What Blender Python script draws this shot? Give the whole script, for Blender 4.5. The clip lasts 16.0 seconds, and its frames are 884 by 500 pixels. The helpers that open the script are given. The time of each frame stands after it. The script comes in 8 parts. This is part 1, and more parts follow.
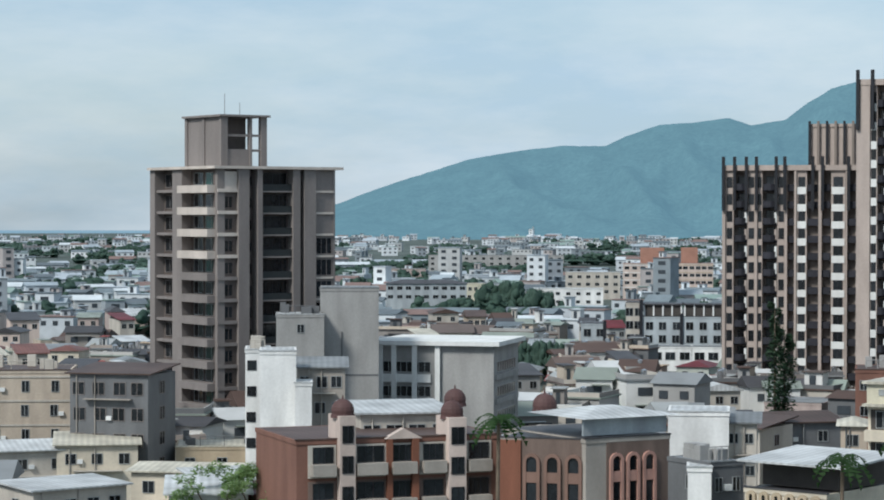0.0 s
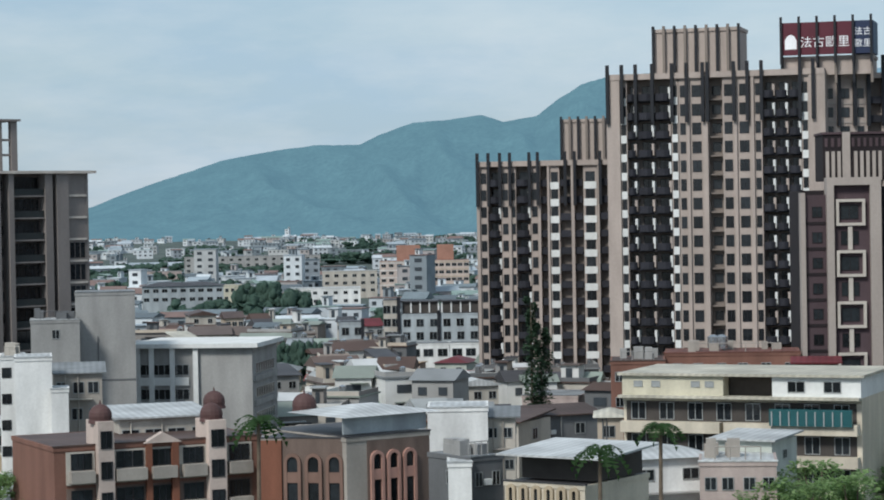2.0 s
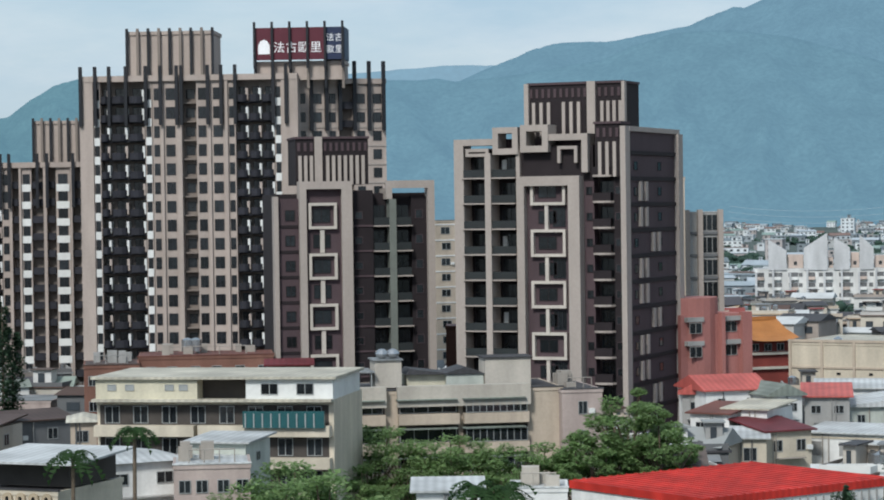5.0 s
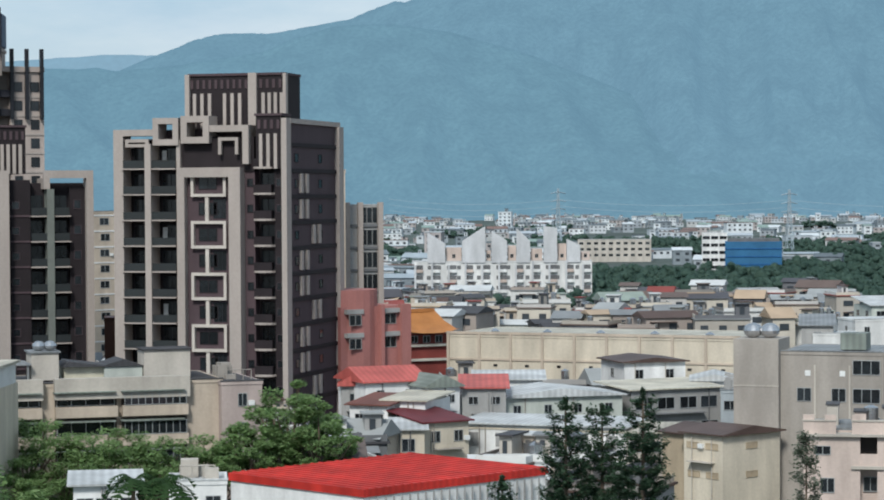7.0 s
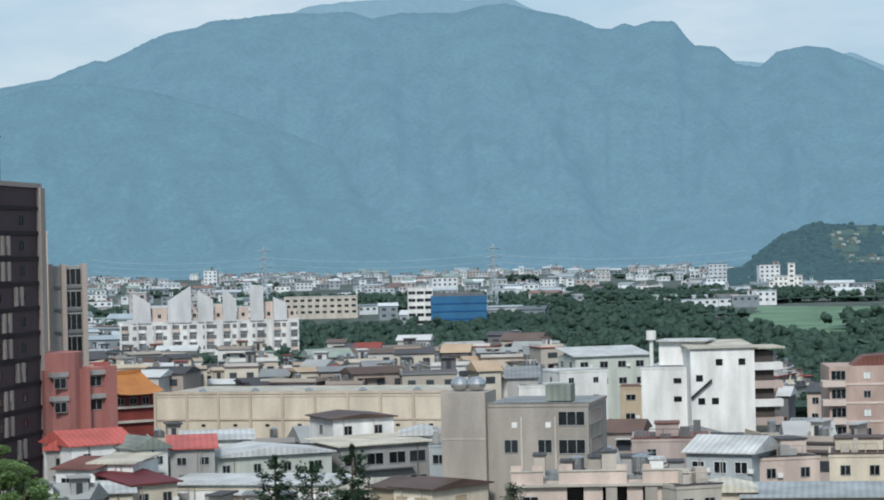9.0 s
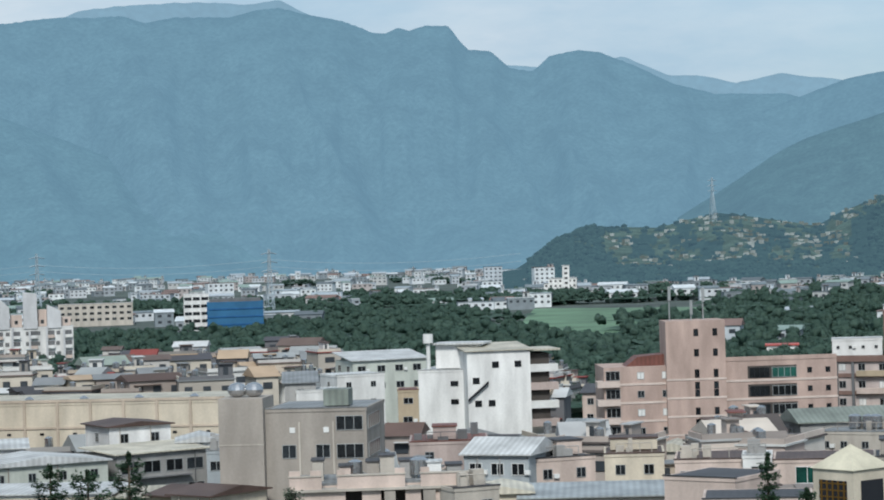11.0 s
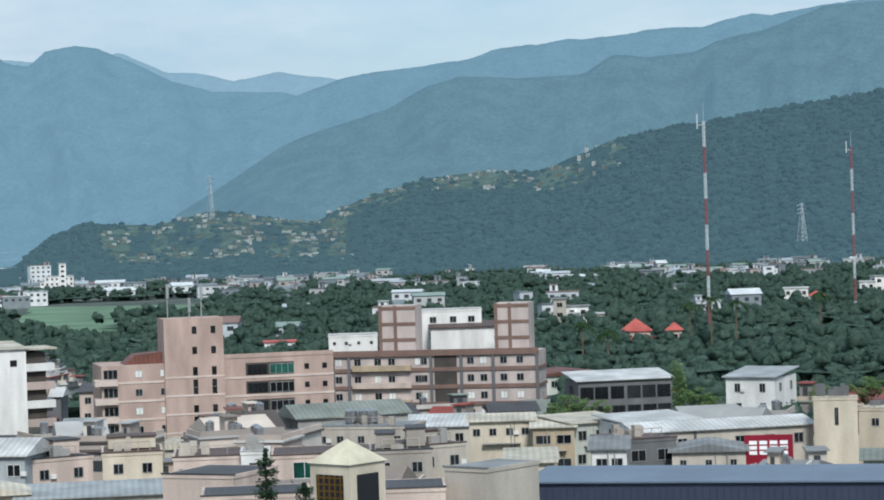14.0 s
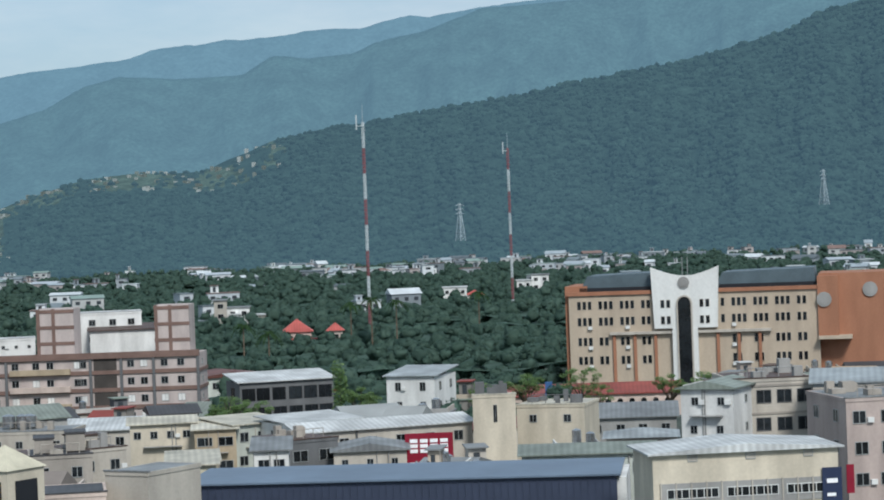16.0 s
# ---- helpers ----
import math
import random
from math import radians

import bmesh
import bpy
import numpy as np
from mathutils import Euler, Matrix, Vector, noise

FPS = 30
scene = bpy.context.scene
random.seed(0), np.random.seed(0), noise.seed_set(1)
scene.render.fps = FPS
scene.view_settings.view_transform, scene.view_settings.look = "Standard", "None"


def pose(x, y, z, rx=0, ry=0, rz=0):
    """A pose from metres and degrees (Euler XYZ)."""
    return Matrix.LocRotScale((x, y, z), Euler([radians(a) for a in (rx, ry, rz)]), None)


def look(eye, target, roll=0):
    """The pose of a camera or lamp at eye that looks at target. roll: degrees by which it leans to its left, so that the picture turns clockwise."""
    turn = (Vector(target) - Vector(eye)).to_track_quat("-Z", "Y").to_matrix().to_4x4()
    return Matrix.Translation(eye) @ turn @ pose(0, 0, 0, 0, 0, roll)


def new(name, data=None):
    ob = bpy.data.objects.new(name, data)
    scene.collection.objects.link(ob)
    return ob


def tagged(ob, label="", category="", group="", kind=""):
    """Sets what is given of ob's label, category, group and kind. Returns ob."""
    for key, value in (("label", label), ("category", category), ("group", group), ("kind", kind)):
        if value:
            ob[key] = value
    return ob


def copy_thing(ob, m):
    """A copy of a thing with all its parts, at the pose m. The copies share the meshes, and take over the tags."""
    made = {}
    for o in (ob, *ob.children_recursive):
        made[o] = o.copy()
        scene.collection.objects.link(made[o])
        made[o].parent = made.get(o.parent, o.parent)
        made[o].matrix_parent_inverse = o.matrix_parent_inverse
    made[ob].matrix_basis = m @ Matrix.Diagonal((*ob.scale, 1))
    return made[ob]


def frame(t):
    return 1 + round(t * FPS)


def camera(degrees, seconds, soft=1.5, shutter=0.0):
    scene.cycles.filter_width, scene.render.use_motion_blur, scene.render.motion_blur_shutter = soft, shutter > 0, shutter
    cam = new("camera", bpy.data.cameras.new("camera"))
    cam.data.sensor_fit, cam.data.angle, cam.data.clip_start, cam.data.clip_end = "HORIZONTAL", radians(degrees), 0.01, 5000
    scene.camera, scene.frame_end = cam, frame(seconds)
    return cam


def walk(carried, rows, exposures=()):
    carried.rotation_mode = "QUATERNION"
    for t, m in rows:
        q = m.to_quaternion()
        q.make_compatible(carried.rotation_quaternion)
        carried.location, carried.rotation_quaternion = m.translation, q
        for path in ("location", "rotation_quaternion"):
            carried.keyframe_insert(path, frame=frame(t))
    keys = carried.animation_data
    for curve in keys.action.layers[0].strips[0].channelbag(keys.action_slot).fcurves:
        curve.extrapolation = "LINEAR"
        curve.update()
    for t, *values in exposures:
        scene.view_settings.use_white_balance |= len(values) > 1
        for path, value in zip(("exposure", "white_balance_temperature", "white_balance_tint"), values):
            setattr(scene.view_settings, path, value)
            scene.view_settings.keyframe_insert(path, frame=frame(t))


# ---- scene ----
EYE = 36.0
cam = camera(21.11, 16.0, soft=1.9)
# seconds, bearing, pitch, lean in degrees: a hand-held pan from one high balcony
ROWS = [
    (0.0, -0.011, -0.876, -0.081),
    (0.5, 2.128, -0.888, -0.003),
    (1.0, 3.181, -0.878, 0.332),
    (1.5, 4.326, -0.914, 0.548),
    (2.0, 5.867, -0.940, 1.017),
    (2.5, 7.870, -1.051, 1.099),
    (3.0, 10.048, -1.121, 1.053),
    (3.5, 12.272, -1.184, 1.164),
    (6.0, 22.403, -1.324, 0.821),
    (6.5, 24.436, -1.591, 0.882),
    (7.0, 26.707, -1.342, 0.354),
    (7.5, 28.130, -1.286, 0.751),
    (8.0, 30.039, -1.354, 0.952),
    (8.5, 32.040, -0.543, 1.112),
    (11.0, 39.216, -0.093, 1.820),
    (11.5, 40.657, -0.083, 1.670),
    (12.0, 42.394, -0.160, 1.840),
    (12.5, 44.206, -0.263, 2.024),
    (13.0, 46.671, -0.412, 1.896),
    (13.5, 49.065, -0.521, 1.600),
    (14.0, 51.287, -0.537, 1.852),
    (14.5, 53.516, -0.655, 1.930),
    (15.0, 55.597, -0.708, 1.612),
    (15.5, 57.403, -0.811, 1.915),
    (16.0, 59.468, -0.799, 2.164),
]
walk(cam, [(t, pose(0, 0, EYE, 0, 0, -b) @ pose(0, 0, 0, 90 + p, 0, 0) @ pose(0, 0, 0, 0, 0, -r)) for t, b, p, r in ROWS],
     exposures=[(0.0, 0.06, 6120, 9), (1.5, 0.0, 6120, 9), (3.0, -0.2, 6150, 9), (3.7, -0.18, 6150, 9), (6.0, 0.08, 6120, 9), (7.0, 0.03, 6120, 9), (8.7, 0.02, 6120, 9), (11.0, -0.05, 6110, 9), (12.5, -0.03, 6100, 9), (13.5, 0.02, 6100, 9), (14.4, 0.1, 6090, 9), (15.0, -0.05, 6080, 9), (16.0, -0.06, 6080, 9)])

# ---- light: hazy bright sky with thin cloud, soft sun high behind the left shoulder ----
SUN_BEARING, SUN_HEIGHT = -138.0, 44.0
world = bpy.data.worlds.new("sky")
scene.world = world
world.use_nodes = True
wn, wl = world.node_tree.nodes, world.node_tree.links
wn.clear()
w_out, w_bg = wn.new("ShaderNodeOutputWorld"), wn.new("ShaderNodeBackground")
w_sky = wn.new("ShaderNodeTexSky")
w_sky.sky_type, w_sky.sun_disc = "NISHITA", False
w_sky.sun_elevation, w_sky.sun_rotation = radians(SUN_HEIGHT), radians(SUN_BEARING)
w_sky.air_density, w_sky.dust_density, w_sky.ozone_density = 1.0, 1.2, 2.0
w_co, w_map = wn.new("ShaderNodeTexCoord"), wn.new("ShaderNodeMapping")
w_map.inputs["Scale"].default_value = (2.6, 2.6, 9.0)
w_map.inputs["Location"].default_value = (1.3, 0.4, 0.2)
w_noise, w_ramp, w_mix = wn.new("ShaderNodeTexNoise"), wn.new("ShaderNodeValToRGB"), wn.new("ShaderNodeMixRGB")
w_noise.inputs["Scale"].default_value, w_noise.inputs["Detail"].default_value, w_noise.inputs["Roughness"].default_value = 1.7, 7.0, 0.52
w_ramp.color_ramp.elements[0].position, w_ramp.color_ramp.elements[1].position = 0.38, 0.64
w_ramp.color_ramp.elements[0].color, w_ramp.color_ramp.elements[1].color = (0.55, 0.55, 0.55, 1), (0.95, 0.95, 0.95, 1)
w_lift, w_tone = wn.new("ShaderNodeTexNoise"), wn.new("ShaderNodeValToRGB")
w_lift.inputs["Scale"].default_value, w_lift.inputs["Detail"].default_value, w_lift.inputs["Roughness"].default_value = 2.6, 8.0, 0.6
w_tone.color_ramp.elements[0].position, w_tone.color_ramp.elements[1].position = 0.36, 0.68
w_tone.color_ramp.elements[0].color, w_tone.color_ramp.elements[1].color = (4.0, 5.2, 6.1, 1), (6.2, 6.7, 7.0, 1)
wl.new(w_map.outputs["Vector"], w_lift.inputs["Vector"])
wl.new(w_lift.outputs["Fac"], w_tone.inputs["Fac"])
wl.new(w_tone.outputs["Color"], w_mix.inputs["Color2"])
wl.new(w_co.outputs["Generated"], w_map.inputs["Vector"])
wl.new(w_map.outputs["Vector"], w_noise.inputs["Vector"])
wl.new(w_noise.outputs["Fac"], w_ramp.inputs["Fac"])
wl.new(w_ramp.outputs["Color"], w_mix.inputs["Fac"])
wl.new(w_sky.outputs["Color"], w_mix.inputs["Color1"])
wl.new(w_mix.outputs["Color"], w_bg.inputs["Color"])
w_bg.inputs["Strength"].default_value = 0.115
wl.new(w_bg.outputs["Background"], w_out.inputs["Surface"])
sun = new("sun", bpy.data.lights.new("sun", "SUN"))
sun.data.energy, sun.data.angle, sun.data.color = 3.4, radians(12), (1.0, 0.94, 0.85)
sun.matrix_world = look((0, 0, 0), (-math.sin(radians(SUN_BEARING)), -math.cos(radians(SUN_BEARING)), -math.tan(radians(SUN_HEIGHT))))

# ---- materials ----
MATS = {}


def surface(name, color, rough=0.8, metal=0.0, grain=0.05, stain=0.22, size=2.0, bump=0.05, rnd=0.0, spec=0.3, haze_glow=None, streaks=0.0, rib_shade=0.0):
    """Weathered paint, render, tile or sheet: fine grain, broad stains with downward streaks, small bump."""
    if name in MATS:
        return MATS[name]
    m = bpy.data.materials.new(name)
    m.use_nodes = True
    n, l = m.node_tree.nodes, m.node_tree.links
    b = n["Principled BSDF"]
    b.inputs["Roughness"].default_value, b.inputs["Metallic"].default_value = rough, metal
    b.inputs["Specular IOR Level"].default_value = spec
    co, mp = n.new("ShaderNodeTexCoord"), n.new("ShaderNodeMapping")
    geo = n.new("ShaderNodeNewGeometry")
    mp.inputs["Scale"].default_value = (1 / size, 1 / size, (0.25 if streaks else 1.0) / size)
    l.new(geo.outputs["Position"], mp.inputs["Vector"])
    broad, fine = n.new("ShaderNodeTexNoise"), n.new("ShaderNodeTexNoise")
    broad.inputs["Scale"].default_value, broad.inputs["Detail"].default_value = 0.8, 5
    fine.inputs["Scale"].default_value, fine.inputs["Detail"].default_value = 6.0 / size, 3
    l.new(mp.outputs["Vector"], broad.inputs["Vector"])
    l.new(geo.outputs["Position"], fine.inputs["Vector"])
    r1 = n.new("ShaderNodeMapRange")
    r1.inputs[1].default_value, r1.inputs[2].default_value = 0.35, 0.7
    r1.inputs[3].default_value, r1.inputs[4].default_value = 1.0 - stain, 1.0
    l.new(broad.outputs["Fac"], r1.inputs[0])
    r2 = n.new("ShaderNodeMapRange")
    r2.inputs[1].default_value, r2.inputs[2].default_value = 0.3, 0.7
    r2.inputs[3].default_value, r2.inputs[4].default_value = 1.0 - grain, 1.0 + grain
    l.new(fine.outputs["Fac"], r2.inputs[0])
    mul = n.new("ShaderNodeMath")
    mul.operation = "MULTIPLY"
    l.new(r1.outputs[0], mul.inputs[0])
    l.new(r2.outputs[0], mul.inputs[1])
    last = mul.outputs[0]
    if rnd:
        info, r3, mul2 = n.new("ShaderNodeObjectInfo"), n.new("ShaderNodeMapRange"), n.new("ShaderNodeMath")
        r3.inputs[3].default_value, r3.inputs[4].default_value = 1 - rnd, 1 + rnd
        mul2.operation = "MULTIPLY"
        l.new(info.outputs["Random"], r3.inputs[0])
        l.new(r3.outputs[0], mul2.inputs[0])
        l.new(last, mul2.inputs[1])
        last = mul2.outputs[0]
    # shading of corrugated sheet painted as darker stripes in the colour, no relief
    if rib_shade:
        wave, r4, mul4 = n.new("ShaderNodeTexWave"), n.new("ShaderNodeMapRange"), n.new("ShaderNodeMath")
        wave.inputs["Scale"].default_value = 0.32 / rib_shade
        r4.inputs[3].default_value, r4.inputs[4].default_value = 0.84, 1.04
        mul4.operation = "MULTIPLY"
        l.new(co.outputs["Object"], wave.inputs["Vector"])
        l.new(wave.outputs["Fac"], r4.inputs[0])
        l.new(r4.outputs[0], mul4.inputs[0])
        l.new(last, mul4.inputs[1])
        last = mul4.outputs[0]
    mix = n.new("ShaderNodeMixRGB")
    mix.blend_type = "MULTIPLY"
    mix.inputs["Fac"].default_value = 1.0
    mix.inputs["Color1"].default_value = (*color, 1)
    l.new(last, mix.inputs["Color2"])
    l.new(mix.outputs["Color"], b.inputs["Base Color"])
    if bump:
        bp = n.new("ShaderNodeBump")
        bp.inputs["Strength"].default_value, bp.inputs["Distance"].default_value = bump, 0.05
        l.new(fine.outputs["Fac"], bp.inputs["Height"])
        l.new(bp.outputs["Normal"], b.inputs["Normal"])
    # emission that stands in for haze on the mountain materials
    if haze_glow:
        b.inputs["Emission Color"].default_value, b.inputs["Emission Strength"].default_value = (*haze_glow, 1), 1.0
    MATS[name] = m
    return m


def rgb(h, k=1.0):
    """Linear colour from a six-digit sRGB code."""
    out = []
    for i in (0, 2, 4):
        v = int(h[i:i + 2], 16) / 255
        out.append((v / 12.92 if v < 0.04045 else ((v + 0.055) / 1.055) ** 2.4) * k)
    return tuple(out)


def tint(name, code, **kw):
    return surface(name, rgb(code), **kw)


GLASS = surface("dark window glass", (0.018, 0.022, 0.026), rough=0.12, grain=0.3, stain=0.5, size=3, bump=0, rnd=0.5, spec=0.5)
GREEN_GLASS = surface("green tinted glass", (0.015, 0.075, 0.06), rough=0.15, grain=0.2, stain=0.4, bump=0, rnd=0.5, spec=0.5)
ALU = tint("pale aluminium", "A4A8A8", rough=0.45, metal=0.3, grain=0.05, stain=0.15)
# DARK puts recess shade into the colour; also used for dark glazing and vents
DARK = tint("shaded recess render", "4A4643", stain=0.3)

# ---- mesh kit ----
BOXES = {}


def link(name, me, parent=None, loc=(0, 0, 0), label="", rz=0.0):
    ob = new(name, me)
    ob.location = loc
    if rz:
        ob.rotation_euler = (0, 0, radians(rz))
    if parent is not None:
        ob.parent = parent
    if label:
        tagged(ob, label)
    return ob


def part(name, bm, material, parent, label="", loc=(0, 0, 0)):
    me = bpy.data.meshes.new(name)
    bm.to_mesh(me)
    bm.free()
    me.materials.append(material)
    return link(name, me, parent, loc, label)


def box_mesh(name, sx, sy, sz, mat):
    key = (round(sx, 3), round(sy, 3), round(sz, 3), mat.name)
    if key not in BOXES:
        v = [(x, y, z) for x in (0, sx) for y in (0, sy) for z in (0, sz)]
        me = bpy.data.meshes.new(name)
        me.from_pydata(v, [], [(0, 1, 3, 2), (4, 6, 7, 5), (0, 4, 5, 1), (2, 3, 7, 6), (0, 2, 6, 4), (1, 5, 7, 3)])
        me.materials.append(mat)
        BOXES[key] = me
    return BOXES[key]


def bx(parent, name, x0, x1, y0, y1, z0, z1, mat, label=""):
    return link(name, box_mesh(name, x1 - x0, y1 - y0, z1 - z0, mat), parent, (x0, y0, z0), label)


def add_box(bm, x0, x1, y0, y1, z0, z1):
    v = [bm.verts.new((x, y, z)) for x in (x0, x1) for y in (y0, y1) for z in (z0, z1)]
    for q in ((0, 1, 3, 2), (4, 6, 7, 5), (0, 4, 5, 1), (2, 3, 7, 6), (0, 2, 6, 4), (1, 5, 7, 3)):
        bm.faces.new([v[i] for i in q])


def tube(bm, a, b, r0, r1=None, sides=8):
    a, b = Vector(a), Vector(b)
    m = Matrix.Translation((a + b) / 2) @ (b - a).to_track_quat("Z", "Y").to_matrix().to_4x4()
    bmesh.ops.create_cone(bm, cap_ends=True, segments=sides, radius1=r0, radius2=r0 if r1 is None else r1, depth=(b - a).length, matrix=m)


PLACED = []


def thing(name, a, b=None, z=0.0, label="", category="", group=""):
    """An Empty at the left front foot of a thing; its x runs along the front towards b, its y to the back. Returns it and the front's length."""
    e = new(name)
    e.empty_display_size = 0.5
    rz, w = 0.0, 0.0
    if b is not None:
        rz, w = math.atan2(b[1] - a[1], b[0] - a[0]), math.hypot(b[0] - a[0], b[1] - a[1])
        PLACED.append((math.degrees(math.atan2((a[0] + b[0]) / 2, (a[1] + b[1]) / 2)), math.hypot((a[0] + b[0]) / 2, (a[1] + b[1]) / 2), w, 14, 15))
    e.matrix_basis = pose(a[0], a[1], z, 0, 0, math.degrees(rz))
    tagged(e, label, category, group)
    return e, w


WINS = {}


def grid_frame(me, xs, zs, glazed, hood):
    """One welded frame with mullions; every second cell is an opening, with its own pane when glazed."""
    bm = bmesh.new()
    w, h, nx, nz = xs[-1], zs[-1], len(xs), len(zs)
    g = [[bm.verts.new((x, -0.08, z)) for z in zs] for x in xs]
    for i in range(nx - 1):
        for j in range(nz - 1):
            q = [g[i][j], g[i + 1][j], g[i + 1][j + 1], g[i][j + 1]]
            if i % 2 and j % 2:
                r = [bm.verts.new((v.co.x, -0.03 if glazed else 0.0, v.co.z)) for v in q]
                for k in range(4):
                    bm.faces.new((q[k], q[(k + 1) % 4], r[(k + 1) % 4], r[k]))
                if glazed:
                    bm.faces.new(r).material_index = 1
            else:
                bm.faces.new(q)
    rim = [g[i][0] for i in range(nx)] + [g[-1][j] for j in range(1, nz)] + [g[i][-1] for i in range(nx - 2, -1, -1)] + [g[0][j] for j in range(nz - 2, 0, -1)]
    back = [bm.verts.new((v.co.x, 0.0, v.co.z)) for v in rim]
    n = len(rim)
    for k in range(n):
        bm.faces.new((rim[(k + 1) % n], rim[k], back[k], back[(k + 1) % n]))
    if hood:
        add_box(bm, -0.15, w + 0.15, -0.25, 0.0, h - 0.01, h + 0.12)
    bm.to_mesh(me)
    bm.free()



def window(parent, x, z, w, h, side="front", at=0.0, frame_mat=None, pane_mat=None, split=2, name="window", sill=False, solo=False):
    """A window on the front (y = at), the right (x = at) or the left side of a thing: proud frame, mullions, a pane set back in it."""
    fm, pm = frame_mat or ALU, pane_mat or GLASS
    key = (round(w, 2), round(h, 2), fm.name, pm.name, split, sill, solo)
    if key not in WINS:
        t = min(0.065, w * 0.06)
        me = bpy.data.meshes.new("window_frame")
        xs, zs = [0.0], [0.0, t, h - t, h]
        for i in range(split):
            xs += [w * i / split + (t if i == 0 else t / 2), w * (i + 1) / split - (t if i == split - 1 else t / 2)]
        xs.append(w)
        grid_frame(me, xs, zs, solo, sill)
        me.materials.append(fm)
        me.materials.append(pm)
        WINS[key] = (me, box_mesh("pane", w - 2 * t, 0.03, h - 2 * t, pm), t)
    me, pane, t = WINS[key]
    if side == "front":
        ob = link(name, me, parent, (x, at, z))
    elif side == "right":
        ob = link(name, me, parent, (at, x, z), rz=90)
    else:
        ob = link(name, me, parent, (at, x + w, z), rz=-90)
    if not solo:
        link("pane", pane, ob, (t, -0.034, t))
    return ob


def prism(profile, y0, y1):
    """A solid with that outline in x and z, from y0 to y1."""
    bm = bmesh.new()
    a, b = [bm.verts.new((x, y0, z)) for x, z in profile], [bm.verts.new((x, y1, z)) for x, z in profile]
    n = len(profile)
    bm.faces.new(a), bm.faces.new(list(reversed(b)))
    for i in range(n):
        bm.faces.new((a[i], b[i], b[(i + 1) % n], a[(i + 1) % n]))
    bmesh.ops.recalc_face_normals(bm, faces=bm.faces)
    return bm


def polar(bearing, d):
    return d * math.sin(radians(bearing)), d * math.cos(radians(bearing))


# ---- ground and mountains ----
GROUND = tint("town ground", "55605A", stain=0.5, grain=0.3, size=60, bump=0)
bm = bmesh.new()
bmesh.ops.create_grid(bm, x_segments=4, y_segments=4, size=4900)
tagged(part("ground", bm, GROUND, None), "flat plain under the town, grey streets and dull green plots", "ground", kind="structure")


def forest(name, dark, light, scale, haze_glow=None):
    m = surface(name, light, rough=1.0, grain=0.3, stain=0.35, size=scale, bump=0, spec=0.0, haze_glow=haze_glow)
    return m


def ridge(name, label, crest, d_foot, d_crest, mat, rough=1.0, spurs=0.05, foot=0.0, step=0.12, seed=0.0, bend=1.25, fine=0.004, patch=None):
    """A wooded mountain side: rises from its foot to a crest line, given by bearing and elevation, folded into spurs and gullies."""
    bs, es = [c[0] for c in crest], [c[1] for c in crest]
    n = int((bs[-1] - bs[0]) / step)
    rows_n = 44
    verts, faces = [], []
    for i in range(n + 1):
        b = bs[0] + (bs[-1] - bs[0]) * i / n
        e = float(np.interp(b, bs, es)) + rough * 0.10 * noise.fractal((b * 0.9, seed, 0.0), 0.9, 2.0, 4) * min(1.0, max(0.15, np.interp(b, bs, es)))
        top = max(2.0, EYE + d_crest * math.tan(radians(e)))
        fold = noise.fractal((b * 0.35, seed + 7, 0.0), 0.8, 2.0, 5)
        for j in range(rows_n + 1):
            s = j / (rows_n - 4)
            d = d_foot + (d_crest - d_foot) * s
            if s <= 1:
                k = s ** bend
                sp = 0.5 - abs(noise.noise((b * 0.5 + s * 1.6, s * 1.3 - b * 0.1, seed + 3))) * 1.6
                sp += 0.25 * (0.5 - abs(noise.noise((b * 1.2 - s * 3.0, s * 3.2 + b * 0.3, seed + 5))) * 1.6)
                sp += 0.08 * (0.5 - abs(noise.noise((b * 3.2 + s * 6.0, s * 9.0, seed + 9))) * 1.6)
                wob = sp * spurs * math.sin(math.pi * s) ** 0.8
                z = foot + (top - foot) * max(0.0, min(1.05, k + wob))
                z += top * fine * noise.noise((b * 12, s * 12, seed))
                d += (d_crest - d_foot) * 0.16 * fold * (1 - s) * s * 2
            else:
                z = top * (1 - (s - 1) * 2.2)
            x, y = polar(b, d)
            verts.append((x, y, z))
    for i in range(n):
        for j in range(rows_n):
            a = i * (rows_n + 1) + j
            faces.append((a, a + rows_n + 1, a + rows_n + 2, a + 1))
    me = bpy.data.meshes.new(name)
    me.from_pydata(verts, [], faces)
    for p in me.polygons:
        p.use_smooth = True
    me.materials.append(mat)
    if patch:
        me.materials.append(patch[0])
        for p in me.polygons:
            c = p.center
            b, d = math.degrees(math.atan2(c.x, c.y)), math.hypot(c.x, c.y)
            k = noise.fractal((b * 1.5, c.z / 22, 4.0), 1.0, 2.0, 4)
            if patch[1] < b < patch[2] and d > (patch[3] - 60 if b < 49.0 else 2150) and k > -0.12 + 0.9 * max(0.0, abs(b - (patch[1] + patch[2]) / 2) / (patch[2] - patch[1]) - 0.3):
                p.material_index = 1
    return tagged(link(name, me), label, "mountain", kind="structure")


